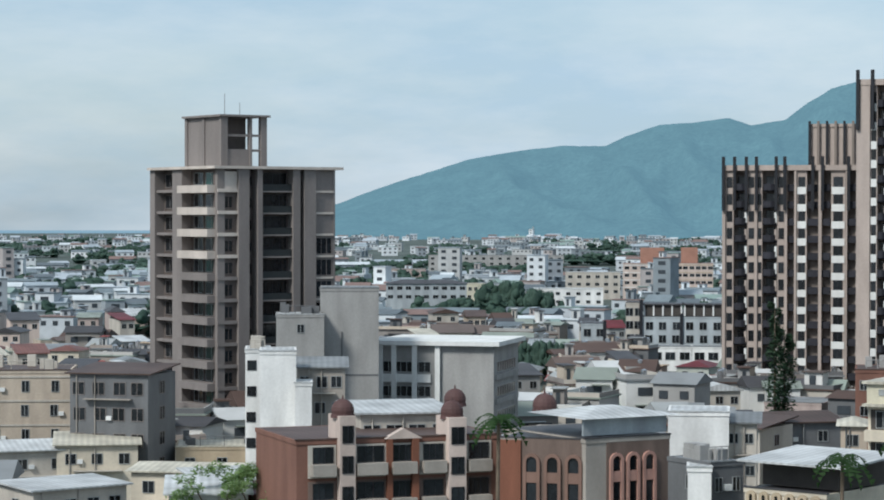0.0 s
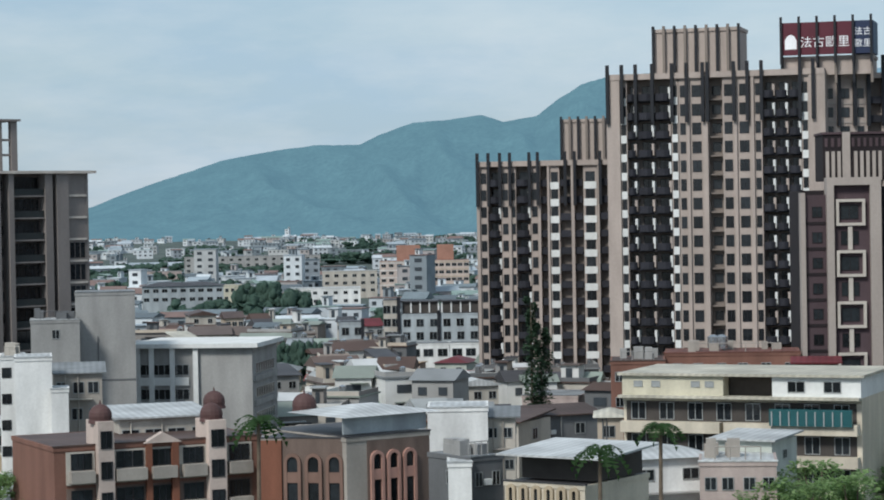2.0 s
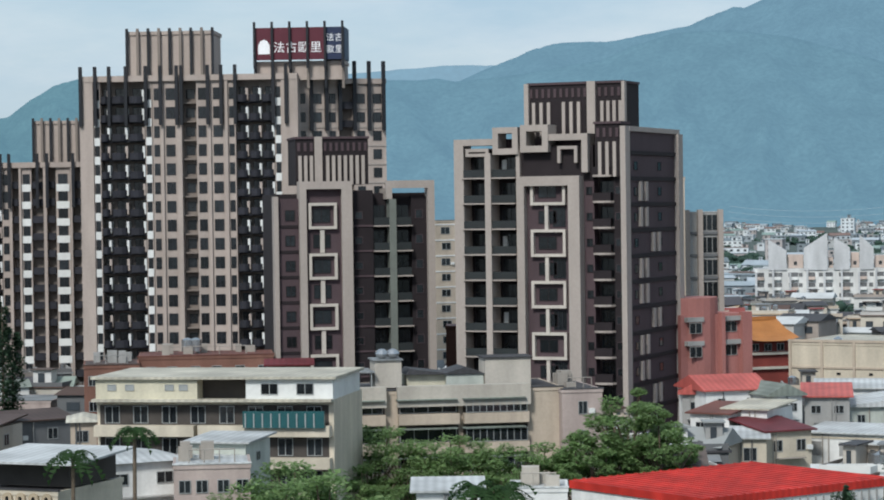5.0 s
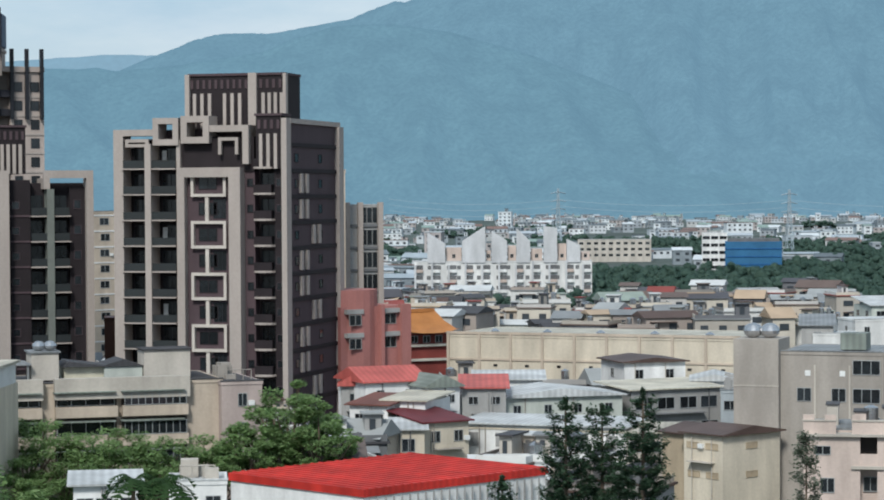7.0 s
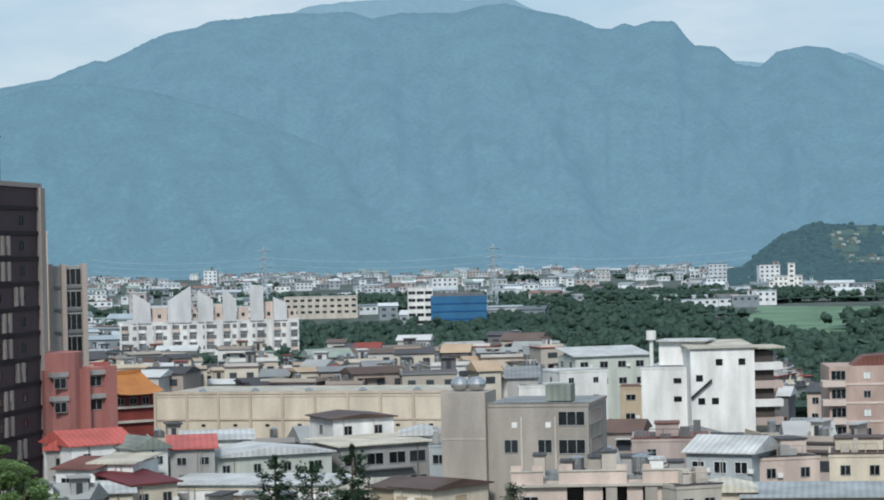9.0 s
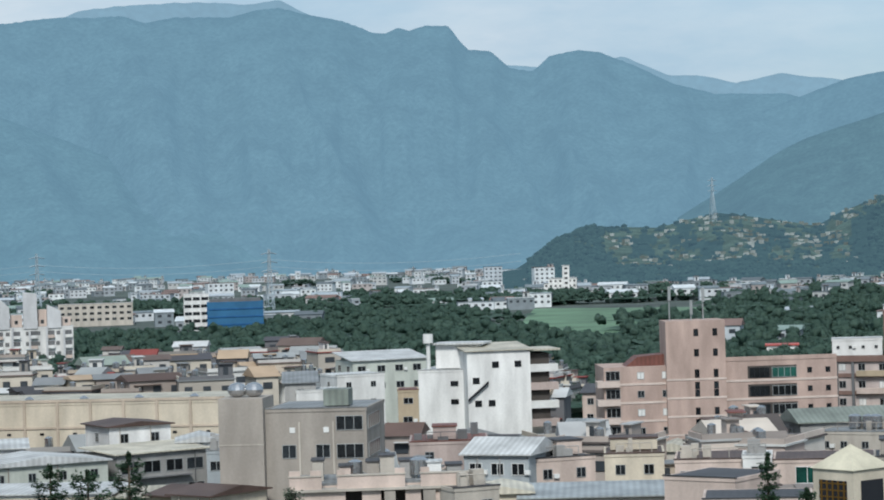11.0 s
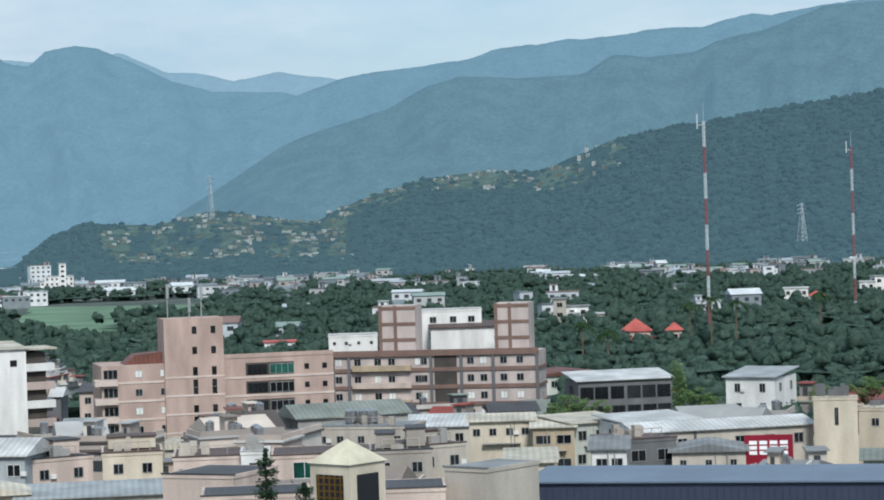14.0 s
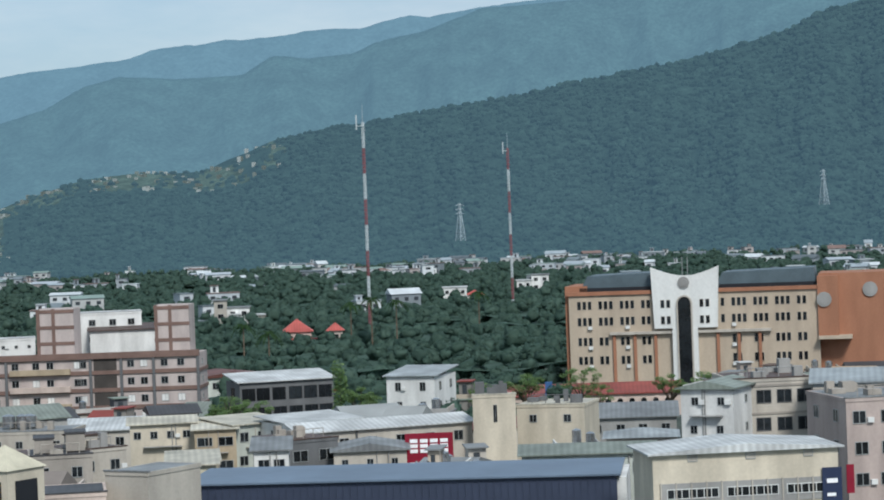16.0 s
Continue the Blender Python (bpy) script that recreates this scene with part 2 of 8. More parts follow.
# haze is put into these woods and grass as blue emission
FAR_WOOD = forest("very far hazy woods", None, (0.026, 0.05, 0.062), 90, haze_glow=(0.225, 0.345, 0.430))
MAIN_WOOD = forest("far hazy woods", None, (0.036, 0.060, 0.064), 46, haze_glow=(0.134, 0.240, 0.320))
SPUR_WOOD = forest("hazy wooded spur", None, (0.036, 0.062, 0.064), 46, haze_glow=(0.127, 0.230, 0.306))
LEFT_WOOD = forest("hazy wooded hill", None, (0.036, 0.064, 0.062), 44, haze_glow=(0.108, 0.208, 0.268))
MID_WOOD = forest("mid hazy woods", None, (0.036, 0.066, 0.062), 36, haze_glow=(0.098, 0.174, 0.234))
GRAVE_GRASS = surface("pale hazy grassy grave terraces", (0.072, 0.108, 0.09), rough=1.0, grain=0.45, stain=0.6, size=12, bump=0, spec=0.0, haze_glow=(0.044, 0.073, 0.084))
NEAR_WOOD = forest("near wooded hill", None, (0.031, 0.055, 0.045), 12, haze_glow=(0.042, 0.078, 0.110))

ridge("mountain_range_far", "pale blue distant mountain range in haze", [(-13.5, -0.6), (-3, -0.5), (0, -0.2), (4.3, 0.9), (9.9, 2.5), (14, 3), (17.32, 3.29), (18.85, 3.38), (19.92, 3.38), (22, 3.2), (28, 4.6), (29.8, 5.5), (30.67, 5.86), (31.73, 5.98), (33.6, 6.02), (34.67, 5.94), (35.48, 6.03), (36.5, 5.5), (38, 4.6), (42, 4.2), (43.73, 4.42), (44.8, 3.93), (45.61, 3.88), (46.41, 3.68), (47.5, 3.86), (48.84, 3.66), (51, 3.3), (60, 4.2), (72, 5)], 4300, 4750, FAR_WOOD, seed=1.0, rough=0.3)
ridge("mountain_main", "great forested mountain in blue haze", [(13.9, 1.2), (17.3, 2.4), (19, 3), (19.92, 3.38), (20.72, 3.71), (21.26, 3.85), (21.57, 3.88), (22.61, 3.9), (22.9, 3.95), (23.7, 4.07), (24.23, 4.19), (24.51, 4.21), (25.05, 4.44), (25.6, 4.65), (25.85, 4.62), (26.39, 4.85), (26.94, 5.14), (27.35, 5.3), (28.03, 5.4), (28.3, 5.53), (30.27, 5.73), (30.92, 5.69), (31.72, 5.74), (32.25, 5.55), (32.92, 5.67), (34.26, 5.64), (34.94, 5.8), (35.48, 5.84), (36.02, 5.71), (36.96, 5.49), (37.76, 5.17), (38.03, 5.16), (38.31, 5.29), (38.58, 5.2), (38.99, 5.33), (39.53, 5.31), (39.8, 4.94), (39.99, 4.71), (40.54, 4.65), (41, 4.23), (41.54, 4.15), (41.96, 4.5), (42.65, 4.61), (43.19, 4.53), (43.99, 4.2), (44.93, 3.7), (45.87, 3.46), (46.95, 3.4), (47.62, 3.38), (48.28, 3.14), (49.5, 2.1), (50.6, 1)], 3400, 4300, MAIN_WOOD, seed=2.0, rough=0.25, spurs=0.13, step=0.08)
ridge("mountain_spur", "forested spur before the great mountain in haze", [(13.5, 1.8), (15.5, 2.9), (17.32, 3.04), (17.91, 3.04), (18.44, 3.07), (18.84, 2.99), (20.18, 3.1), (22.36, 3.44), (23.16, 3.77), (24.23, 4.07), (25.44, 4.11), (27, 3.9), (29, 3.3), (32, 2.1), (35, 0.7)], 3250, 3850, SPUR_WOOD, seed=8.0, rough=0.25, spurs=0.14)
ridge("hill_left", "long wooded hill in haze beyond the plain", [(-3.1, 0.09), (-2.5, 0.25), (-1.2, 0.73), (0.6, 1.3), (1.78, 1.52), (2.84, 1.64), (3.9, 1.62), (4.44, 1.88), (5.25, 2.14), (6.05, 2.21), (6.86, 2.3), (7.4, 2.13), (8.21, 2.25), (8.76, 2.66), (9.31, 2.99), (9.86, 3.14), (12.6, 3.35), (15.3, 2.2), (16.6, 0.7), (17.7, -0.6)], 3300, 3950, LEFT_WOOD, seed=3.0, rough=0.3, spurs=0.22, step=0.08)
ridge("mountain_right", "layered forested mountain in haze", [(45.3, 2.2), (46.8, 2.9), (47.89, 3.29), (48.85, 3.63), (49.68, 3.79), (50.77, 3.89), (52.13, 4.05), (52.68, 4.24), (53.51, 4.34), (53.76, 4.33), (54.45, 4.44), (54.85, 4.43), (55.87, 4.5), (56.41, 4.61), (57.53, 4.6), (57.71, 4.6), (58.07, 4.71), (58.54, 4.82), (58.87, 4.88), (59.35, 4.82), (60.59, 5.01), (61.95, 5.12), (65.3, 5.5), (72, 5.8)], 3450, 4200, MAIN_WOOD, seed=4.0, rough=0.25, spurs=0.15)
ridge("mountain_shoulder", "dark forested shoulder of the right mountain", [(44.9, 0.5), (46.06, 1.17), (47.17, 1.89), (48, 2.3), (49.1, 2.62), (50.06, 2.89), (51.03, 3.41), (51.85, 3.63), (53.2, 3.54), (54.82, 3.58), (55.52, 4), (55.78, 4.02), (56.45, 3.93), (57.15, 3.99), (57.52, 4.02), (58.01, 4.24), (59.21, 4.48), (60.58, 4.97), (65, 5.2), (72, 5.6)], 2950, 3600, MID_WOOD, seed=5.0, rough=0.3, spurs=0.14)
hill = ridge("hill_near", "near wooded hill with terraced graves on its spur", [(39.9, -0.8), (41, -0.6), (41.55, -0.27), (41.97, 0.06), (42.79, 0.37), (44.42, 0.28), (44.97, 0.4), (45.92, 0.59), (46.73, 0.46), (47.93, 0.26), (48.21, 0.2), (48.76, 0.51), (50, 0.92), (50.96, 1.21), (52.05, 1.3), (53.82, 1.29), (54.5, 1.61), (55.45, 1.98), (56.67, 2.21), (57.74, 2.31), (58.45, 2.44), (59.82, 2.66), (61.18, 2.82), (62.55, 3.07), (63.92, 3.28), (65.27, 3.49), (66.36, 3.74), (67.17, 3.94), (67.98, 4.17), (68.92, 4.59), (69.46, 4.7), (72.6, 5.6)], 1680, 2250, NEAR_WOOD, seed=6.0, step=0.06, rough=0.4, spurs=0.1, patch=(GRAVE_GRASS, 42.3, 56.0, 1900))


# ---- the tall towers ----
class Face:
    """One face of a building: u runs along it, v outwards, z up."""

    def __init__(self, e, side, width=0.0):
        self.e, self.side, self.width = e, side, width

    def box(self, name, u0, u1, v0, v1, z0, z1, mat, label=""):
        if self.side == "front":
            return bx(self.e, name, u0, u1, -v1, -v0, z0, z1, mat, label)
        if self.side == "left":
            return bx(self.e, name, -v1, -v0, u0, u1, z0, z1, mat, label)
        return bx(self.e, name, self.width + v0, self.width + v1, u0, u1, z0, z1, mat, label)

    def win(self, u, z, w, h, v=0.0, **kw):
        at = -v if self.side in ("front", "left") else self.width + v
        return window(self.e, u, z, w, h, self.side, at, **kw)

    def ring(self, name, u0, u1, z0, z1, t, v0, v1, mat, label=""):
        """A square frame of bars, as one part."""
        bm = bmesh.new()
        loops = []
        for v, k in ((v0, 0), (v1, 0), (v1, t), (v0, t)):
            pts = ((u0 + k, z0 + k), (u1 - k, z0 + k), (u1 - k, z1 - k), (u0 + k, z1 - k))
            at = {"front": lambda u, z: (u, -v, z), "left": lambda u, z: (-v, u, z), "right": lambda u, z: (self.width + v, u, z)}[self.side]
            loops.append([bm.verts.new(at(u, z)) for u, z in pts])
        for a, b in zip(loops, loops[1:] + loops[:1]):
            for k in range(4):
                bm.faces.new((a[k], a[(k + 1) % 4], b[(k + 1) % 4], b[k]))
        bmesh.ops.recalc_face_normals(bm, faces=bm.faces)
        return part(name, bm, mat, self.e, label)


# the _DARK tiles are darker copies, on set-back cores and some other parts
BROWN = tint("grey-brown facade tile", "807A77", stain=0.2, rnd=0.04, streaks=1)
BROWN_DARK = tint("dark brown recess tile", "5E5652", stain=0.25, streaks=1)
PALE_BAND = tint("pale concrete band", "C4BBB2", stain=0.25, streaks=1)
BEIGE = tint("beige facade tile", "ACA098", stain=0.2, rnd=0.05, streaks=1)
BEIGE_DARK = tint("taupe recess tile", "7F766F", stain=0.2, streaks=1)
CHAR = tint("charcoal balcony tile", "303138", stain=0.3, rnd=0.15)
FIN = tint("black metal fin", "24262B", rough=0.5, stain=0.2)
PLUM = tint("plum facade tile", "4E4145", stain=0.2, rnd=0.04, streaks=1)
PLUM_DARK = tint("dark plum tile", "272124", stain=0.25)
STONE = tint("pale stone frame", "A49B94", stain=0.15, rnd=0.03, streaks=1)
PALE_FRAME = tint("pale square frame render", "BDB6AD", stain=0.15)
WHITE = tint("white painted render", "D8DAD8", stain=0.16, size=3, streaks=1)
RAILGLASS = surface("greenish glass balustrade", (0.014, 0.019, 0.02), rough=0.6, stain=0.3, bump=0, spec=0.5)

# grey-brown tower
e, w = thing("apartment_tower", (-32.64, 343.45), (-16.01, 354.64), 0, "tall grey-brown tiled apartment tower with pale balcony bands and roof lantern", "apartment tower")
TA, DA = 42.9, 20.5
FH = 3.2
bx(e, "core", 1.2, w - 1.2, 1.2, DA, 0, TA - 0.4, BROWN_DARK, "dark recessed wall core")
front, left = Face(e, "front"), Face(e, "left")
NF = 13
for k, u0, u1 in [("wall", 0.0, 3.3), ("pier", 3.3, 5.1), ("recess", 5.1, 6.5), ("pier", 6.5, 7.3), ("bay", 7.3, 12.5), ("pier", 12.5, 13.7), ("recess", 13.7, 14.4), ("pier", 14.4, 16.4), ("end", 16.4, 19.6), ("edge", 19.6, 20.0)]:
    if k in ("pier", "edge"):
        front.box("pier", u0, u1, -1.2, 0.5 if k == "pier" else 0.0, 0, TA - 0.4, BROWN)
    elif k in ("wall", "end"):
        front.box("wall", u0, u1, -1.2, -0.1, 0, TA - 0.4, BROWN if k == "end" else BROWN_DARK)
    for i in range(NF):
        z = TA - 0.6 - FH * (i + 1)
        if k == "wall":
            front.box("slab", u0, u1, -0.1, 0.25, z, z + 0.5, PALE_BAND if i < 4 else BROWN)
            if i > 0:
                front.win(u0 + 0.5, z + 0.9, u1 - u0 - 1.2, 1.7, -0.1, split=3, frame_mat=BROWN_DARK)
            else:
                front.box("panel", u0, u1, -0.1, 0.05, z + 0.5, z + 3.0, PALE_BAND)
        elif k == "bay":
            front.box("slab", u0, u1, -1.2, 0.2, z, z + 0.22, BROWN)
            front.box("balustrade", u0, u1, 0.0, 0.08, z + 0.22, z + 1.2, RAILGLASS)
            front.win(u0 + 0.3, z + 0.3, u1 - u0 - 0.6, 2.6, -1.2, split=4, frame_mat=FIN)
        elif k == "end":
            front.box("slab", u0, u1, -0.1, 0.2, z, z + 0.3, PALE_BAND)
            if i >= 3:
                front.win(u0 + 0.3, z + 0.5, u1 - u0 - 0.5, 2.4, -0.1, split=3, frame_mat=BROWN)
        elif k == "recess":
            front.win(u0 + 0.2, z + 0.9, max(0.7, u1 - u0 - 0.4), 1.4, -1.2, split=1, frame_mat=FIN)
for k, u0, u1 in (("balcony", 0.6, 10.2), ("pier", 10.2, 13.2), ("bay", 13.2, 18.9), ("pier", 18.9, 20.5)):
    if k == "pier":
        left.box("pier", u0, u1, -1.2, 0.4, 0, TA - 0.4, BROWN)
        continue
    for i in range(NF):
        z = TA - 0.6 - FH * (i + 1)
        if k == "balcony":
            left.box("balcony", u0, u1 - 0.2, -1.2, 1.3, z - 0.1, z + 1.0, PALE_BAND if i < 4 else BROWN, "balcony parapet band")
            left.win(u0 + 1.2, z + 1.1, 3.6, 1.8, -1.1, split=2, pane_mat=GREEN_GLASS if i % 4 in (0, 2) else GLASS)
            left.win(u0 + 5.6, z + 1.1, 2.8, 1.8, -1.1, split=2)
        else:
            left.box("slab", u0, u1, -1.2, 0.1, z, z + 0.4, BROWN)
            left.win(u0 + 0.6, z + 0.8, u1 - u0 - 1.2, 2.0, -1.15, split=3, frame_mat=BROWN)
bx(e, "corner_pier", 0.0, 1.2, -0.1, 0.6, 0, TA - 0.4, BROWN)
bx(e, "roof_slab", -0.9, w + 0.9, -0.9, DA, TA - 0.4, TA, PALE_BAND, "thin projecting roof slab")
PZ = 50.5
a0, a1 = 2.4, 9.9
bx(e, "lantern_wall", a0, a0 + 0.5, 3.2, 14.0, TA, PZ - 0.3, BROWN)
bx(e, "lantern_wall", a0, a1 - 2.9, 3.0, 3.4, TA, TA + 2.2, BROWN)
bx(e, "lantern_core", a0 + 0.5, a1 - 2.6, 4.6, 13.0, TA, PZ - 0.4, BROWN_DARK)
for x0, x1 in ((a0 - 0.2, a0 + 0.9), (a0 + 4.6, a0 + 5.0), (a1 - 1.0, a1)):
    bx(e, "lantern_post", x0, x1, 2.8, 3.6, TA, PZ - 0.3, BROWN)
for z in (TA + 2.2, TA + 4.4):
    bx(e, "lantern_beam", a0, a1, 3.0, 3.3, z, z + 0.35, BROWN)
for y in (8.0, 13.4):
    bx(e, "lantern_post", a0 - 0.2, a0 + 0.2, y, y + 0.8, TA, PZ - 0.3, BROWN)
bx(e, "lantern_roof", a0 - 0.6, a1 + 0.4, 2.4, 14.4, PZ - 0.3, PZ, BROWN)
for x, y, h in ((4.5, 6.0, 3.2), (6.5, 5.0, 1.9)):
    bx(e, "antenna", x, x + 0.08, y, y + 0.08, PZ, PZ + h, ALU)


def beige_tower(a, b, top, depth, strips, floors, fins, label, fh=3.2):
    """Beige tower whose front alternates piers, window columns and stacks of charcoal bow balconies."""
    e, w = thing("apartment_tower", a, b, 0, label, "apartment tower", "beige towers with black roof fins")
    f = Face(e, "front")
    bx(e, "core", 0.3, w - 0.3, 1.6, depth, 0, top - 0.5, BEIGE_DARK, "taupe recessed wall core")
    bx(e, "wall", w - 0.3, w, 1.2, depth, 0, top - 0.3, BEIGE)
    bx(e, "wall", 0, 0.3, 1.2, depth, 0, top - 0.3, BEIGE)
    bow = prism([(0, 0), (0.35, -0.75), (0.95, -1.15), (1.65, -1.15), (2.25, -0.75), (2.6, 0)], 0, 1.05)
    bmesh.ops.rotate(bow, verts=bow.verts, cent=(0, 0, 0), matrix=Matrix.Rotation(radians(90), 3, "X"))
    bmesh.ops.scale(bow, verts=bow.verts, vec=(1, -1, -1))
    lo_z = min(v.co.z for v in bow.verts)
    for v in bow.verts:
        v.co.z -= lo_z
    ys = [v.co.y for v in bow.verts]
    bmesh.ops.recalc_face_normals(bow, faces=bow.faces)
    bow_me = bpy.data.meshes.new("balcony")
    bow.to_mesh(bow_me), bow.free()
    # keep the bow in front of the wall
    flip = -1.0 if max(ys) > 0.5 else 1.0
    for v in bow_me.vertices:
        v.co.y *= flip
    bow_me.materials.append(CHAR)
    for k, u0, u1 in strips:
        wd = u1 - u0
        if k == "pier":
            f.box("pier", u0, u1, -1.6, 0.4, 0, top - 0.2, BEIGE)
        elif k in ("win", "white"):
            f.box("wall", u0, u1, -1.6, 0.0, 0, top - 0.4, BEIGE)
        for i in range(floors):
            z = top - 1.5 - fh * (i + 1)
            if z < 2:
                break
            if k in ("win", "white"):
                f.win(u0 + wd * 0.16, z + 0.5, wd * 0.68, 2.0, 0.0, split=2, frame_mat=CHAR, solo=True)
                if k == "white":
                    f.box("spandrel", u0 + 0.1, u1 - 0.1, 0.0, 0.12, z - 0.75, z + 0.6, WHITE)
            elif k == "bow":
                n = max(1, round(wd / 2.6))
                for j in range(n):
                    ob = link("balcony", bow_me, e, (u0 + wd * j / n, 0.1, z))
                    ob.scale = (wd / n / 2.75, 1.0, 1.15)
                    f.win(u0 + wd * (j + 0.2) / n, z + 0.2, wd / n * 0.6, 2.4, -1.55, split=2, frame_mat=CHAR, solo=True)
                    f.box("partition", u0 + wd * (j + 1) / n - 0.5, u0 + wd * (j + 1) / n - 0.08, -1.5, 0.25, z + 0.3, z + 2.3, WHITE if (i + j) % 3 else BEIGE)
                f.box("slab", u0, u1, -1.6, 0.1, z - 0.2, z, CHAR)
            elif k == "rec":
                f.win(u0 + wd * 0.2, z + 0.7, wd * 0.6, 1.6, -1.6, split=1, frame_mat=CHAR, solo=True)
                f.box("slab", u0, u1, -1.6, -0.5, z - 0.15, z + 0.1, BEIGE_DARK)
            elif k == "dark":
                f.box("balcony", u0, u1, -1.6, -0.1, z - 0.2, z + 1.1, CHAR)
    f.box("cornice", 0, w, -1.8, 0.5, top - 1.0, top, BEIGE)
    for u in fins:
        f.box("fin", u, u + 0.55, 0.4, 1.0, top - 8.5, top + 1.6, FIN)
    bx(e, "roof", 0.3, w - 0.3, 1.8, depth, top - 0.5, top - 0.1, BEIGE_DARK)
    return e, w, f


def crown(e, x0, x1, y0, y1, z0, z1, bars, mat=None, side=True):
    """The machine house on a beige tower's roof, ribbed with dark fins."""
    m = mat or BEIGE
    bx(e, "machine_house", x0, x1, y0, y1, z0, z1 - 0.6, m)
    bx(e, "machine_house_cap", x0 - 0.2, x1 + 0.2, y0 - 0.2, y1 + 0.2, z1 - 0.6, z1, m)
    for i in range(bars):
        x = x0 + (x1 - x0) * i / (bars - 1)
        bx(e, "fin", x - 0.22, x + 0.22, y0 - 0.75, y0 - 0.25, z0 - 1.5, z1 + 0.5, BEIGE_DARK if i % 2 else FIN)


e, w, f = beige_tower((52.73, 446.90), (76.83, 440.35), 45.19, 20, [("pier", 0.0, 0.6), ("win", 0.6, 2.1), ("bow", 2.2, 4.7), ("win", 4.7, 6.2), ("pier", 6.2, 6.6), ("win", 6.6, 7.5), ("bow", 7.5, 10.3), ("win", 10.3, 11.8), ("pier", 11.8, 12.2), ("dark", 12.2, 13.5), ("pier", 13.5, 13.9), ("white", 13.9, 15.8), ("dark", 15.9, 18.0), ("pier", 18.0, 18.6), ("dark", 18.6, 20.1), ("white", 20.3, 22.9), ("pier", 23.0, 23.3), ("dark", 23.3, 25.0)], 16,
    [0.0, 2.1, 4.3, 6.2, 9.9, 11.5, 16.7, 18.5, 23.3], "beige apartment tower with charcoal balconies and black roof fins")
crown(e, 15.9, 25.6, 4.0, 12.0, 44.9, 53.0, 7)
e, w, f = beige_tower((70.50, 403.89), (105.19, 390.06), 58.91, 22, [("pier", 0.0, 2.3), ("white", 2.3, 3.5), ("bow", 3.5, 5.2), ("bow", 5.3, 11.2), ("white", 11.2, 12.4), ("win", 12.5, 13.9), ("pier", 13.9, 14.4), ("win", 14.4, 16.7), ("pier", 16.7, 17.5), ("rec", 17.5, 20.0), ("win", 20.0, 22.0), ("pier", 22.0, 22.5), ("win", 22.5, 24.9), ("pier", 24.9, 25.4), ("win", 25.4, 26.7), ("bow", 26.8, 33.4), ("white", 33.4, 34.6), ("pier", 34.6, 37.4)], 18,
    [0.0, 2.5, 4.9, 7.8, 11.2, 13.7, 16.5, 17.3, 21.8, 24.1, 26.5, 33.0, 35.2], "tallest beige apartment tower with charcoal bow balconies and roof sign")
crown(e, 7.6, 22.4, 4.0, 13.0, 58.7, 66.7, 9)
MAROON = tint("maroon sign face", "5A2A35", rough=0.5, stain=0.1)
NAVY = tint("navy sign face", "2B3550", rough=0.5, stain=0.1)
LETTER = surface("white sign lettering", (0.85, 0.86, 0.88), stain=0.05, bump=0)
sx0, sx1, sx2 = 29.9, 41.9, 45.0
sz0, sz1 = 61.3, 66.8
crown(e, sx0, sx2, 3.0, 11.0, 57.9, 61.1, 6)
sign = bx(e, "roof_sign", sx0, sx1, 1.9, 2.3, sz0, sz1, MAROON, "maroon roof sign with white characters")
navy = bx(e, "roof_sign", sx1, sx2 + 0.3, 2.0, 10.0, sz0, sz1, NAVY, "navy side of the roof sign")
for i in range(6):
    u = sx0 + (sx2 - sx0) * i / 5
    bx(e, "fin", u - 0.2, u + 0.2, 1.4, 1.8, sz0 - 1.5, sz1 + 1.0, FIN)


def writing(parent, text, x, y, z, size, mat, rz=0.0, label=""):
    cu = bpy.data.curves.new("lettering", "FONT")
    cu.body, cu.size, cu.extrude, cu.align_x = text, size, 0.03, "CENTER"
    tmp = bpy.data.objects.new("lettering", cu)
    scene.collection.objects.link(tmp)
    dep = bpy.context.evaluated_depsgraph_get()
    me = bpy.data.meshes.new_from_object(tmp.evaluated_get(dep))
    bpy.data.objects.remove(tmp)
    me.materials.clear()
    me.materials.append(mat)
    ob = link("lettering", me, parent, (x, y, z), label)
    ob.rotation_euler = (radians(90), 0, radians(rz))
    return ob


for i, ch in enumerate("法古歐里"):
    writing(sign, ch, (sx1 - sx0) * (0.35 + 0.175 * i), -0.05, 1.4, 2.0, LETTER)
for i, ch in enumerate("法古歐里"):
    writing(navy, ch, 0.95 + 1.5 * (i % 2), -0.03, 3.2 - 2.0 * (i // 2), 1.45, LETTER)
bm = prism([(0, 0), (2.0, 0), (2.0, 1.5), (1.6, 2.2), (1.0, 2.5), (0.4, 2.2), (0, 1.5)], -0.04, 0.0)
part("emblem", bm, LETTER, sign, "plain white arched emblem", (0.6, -0.01, 1.0))

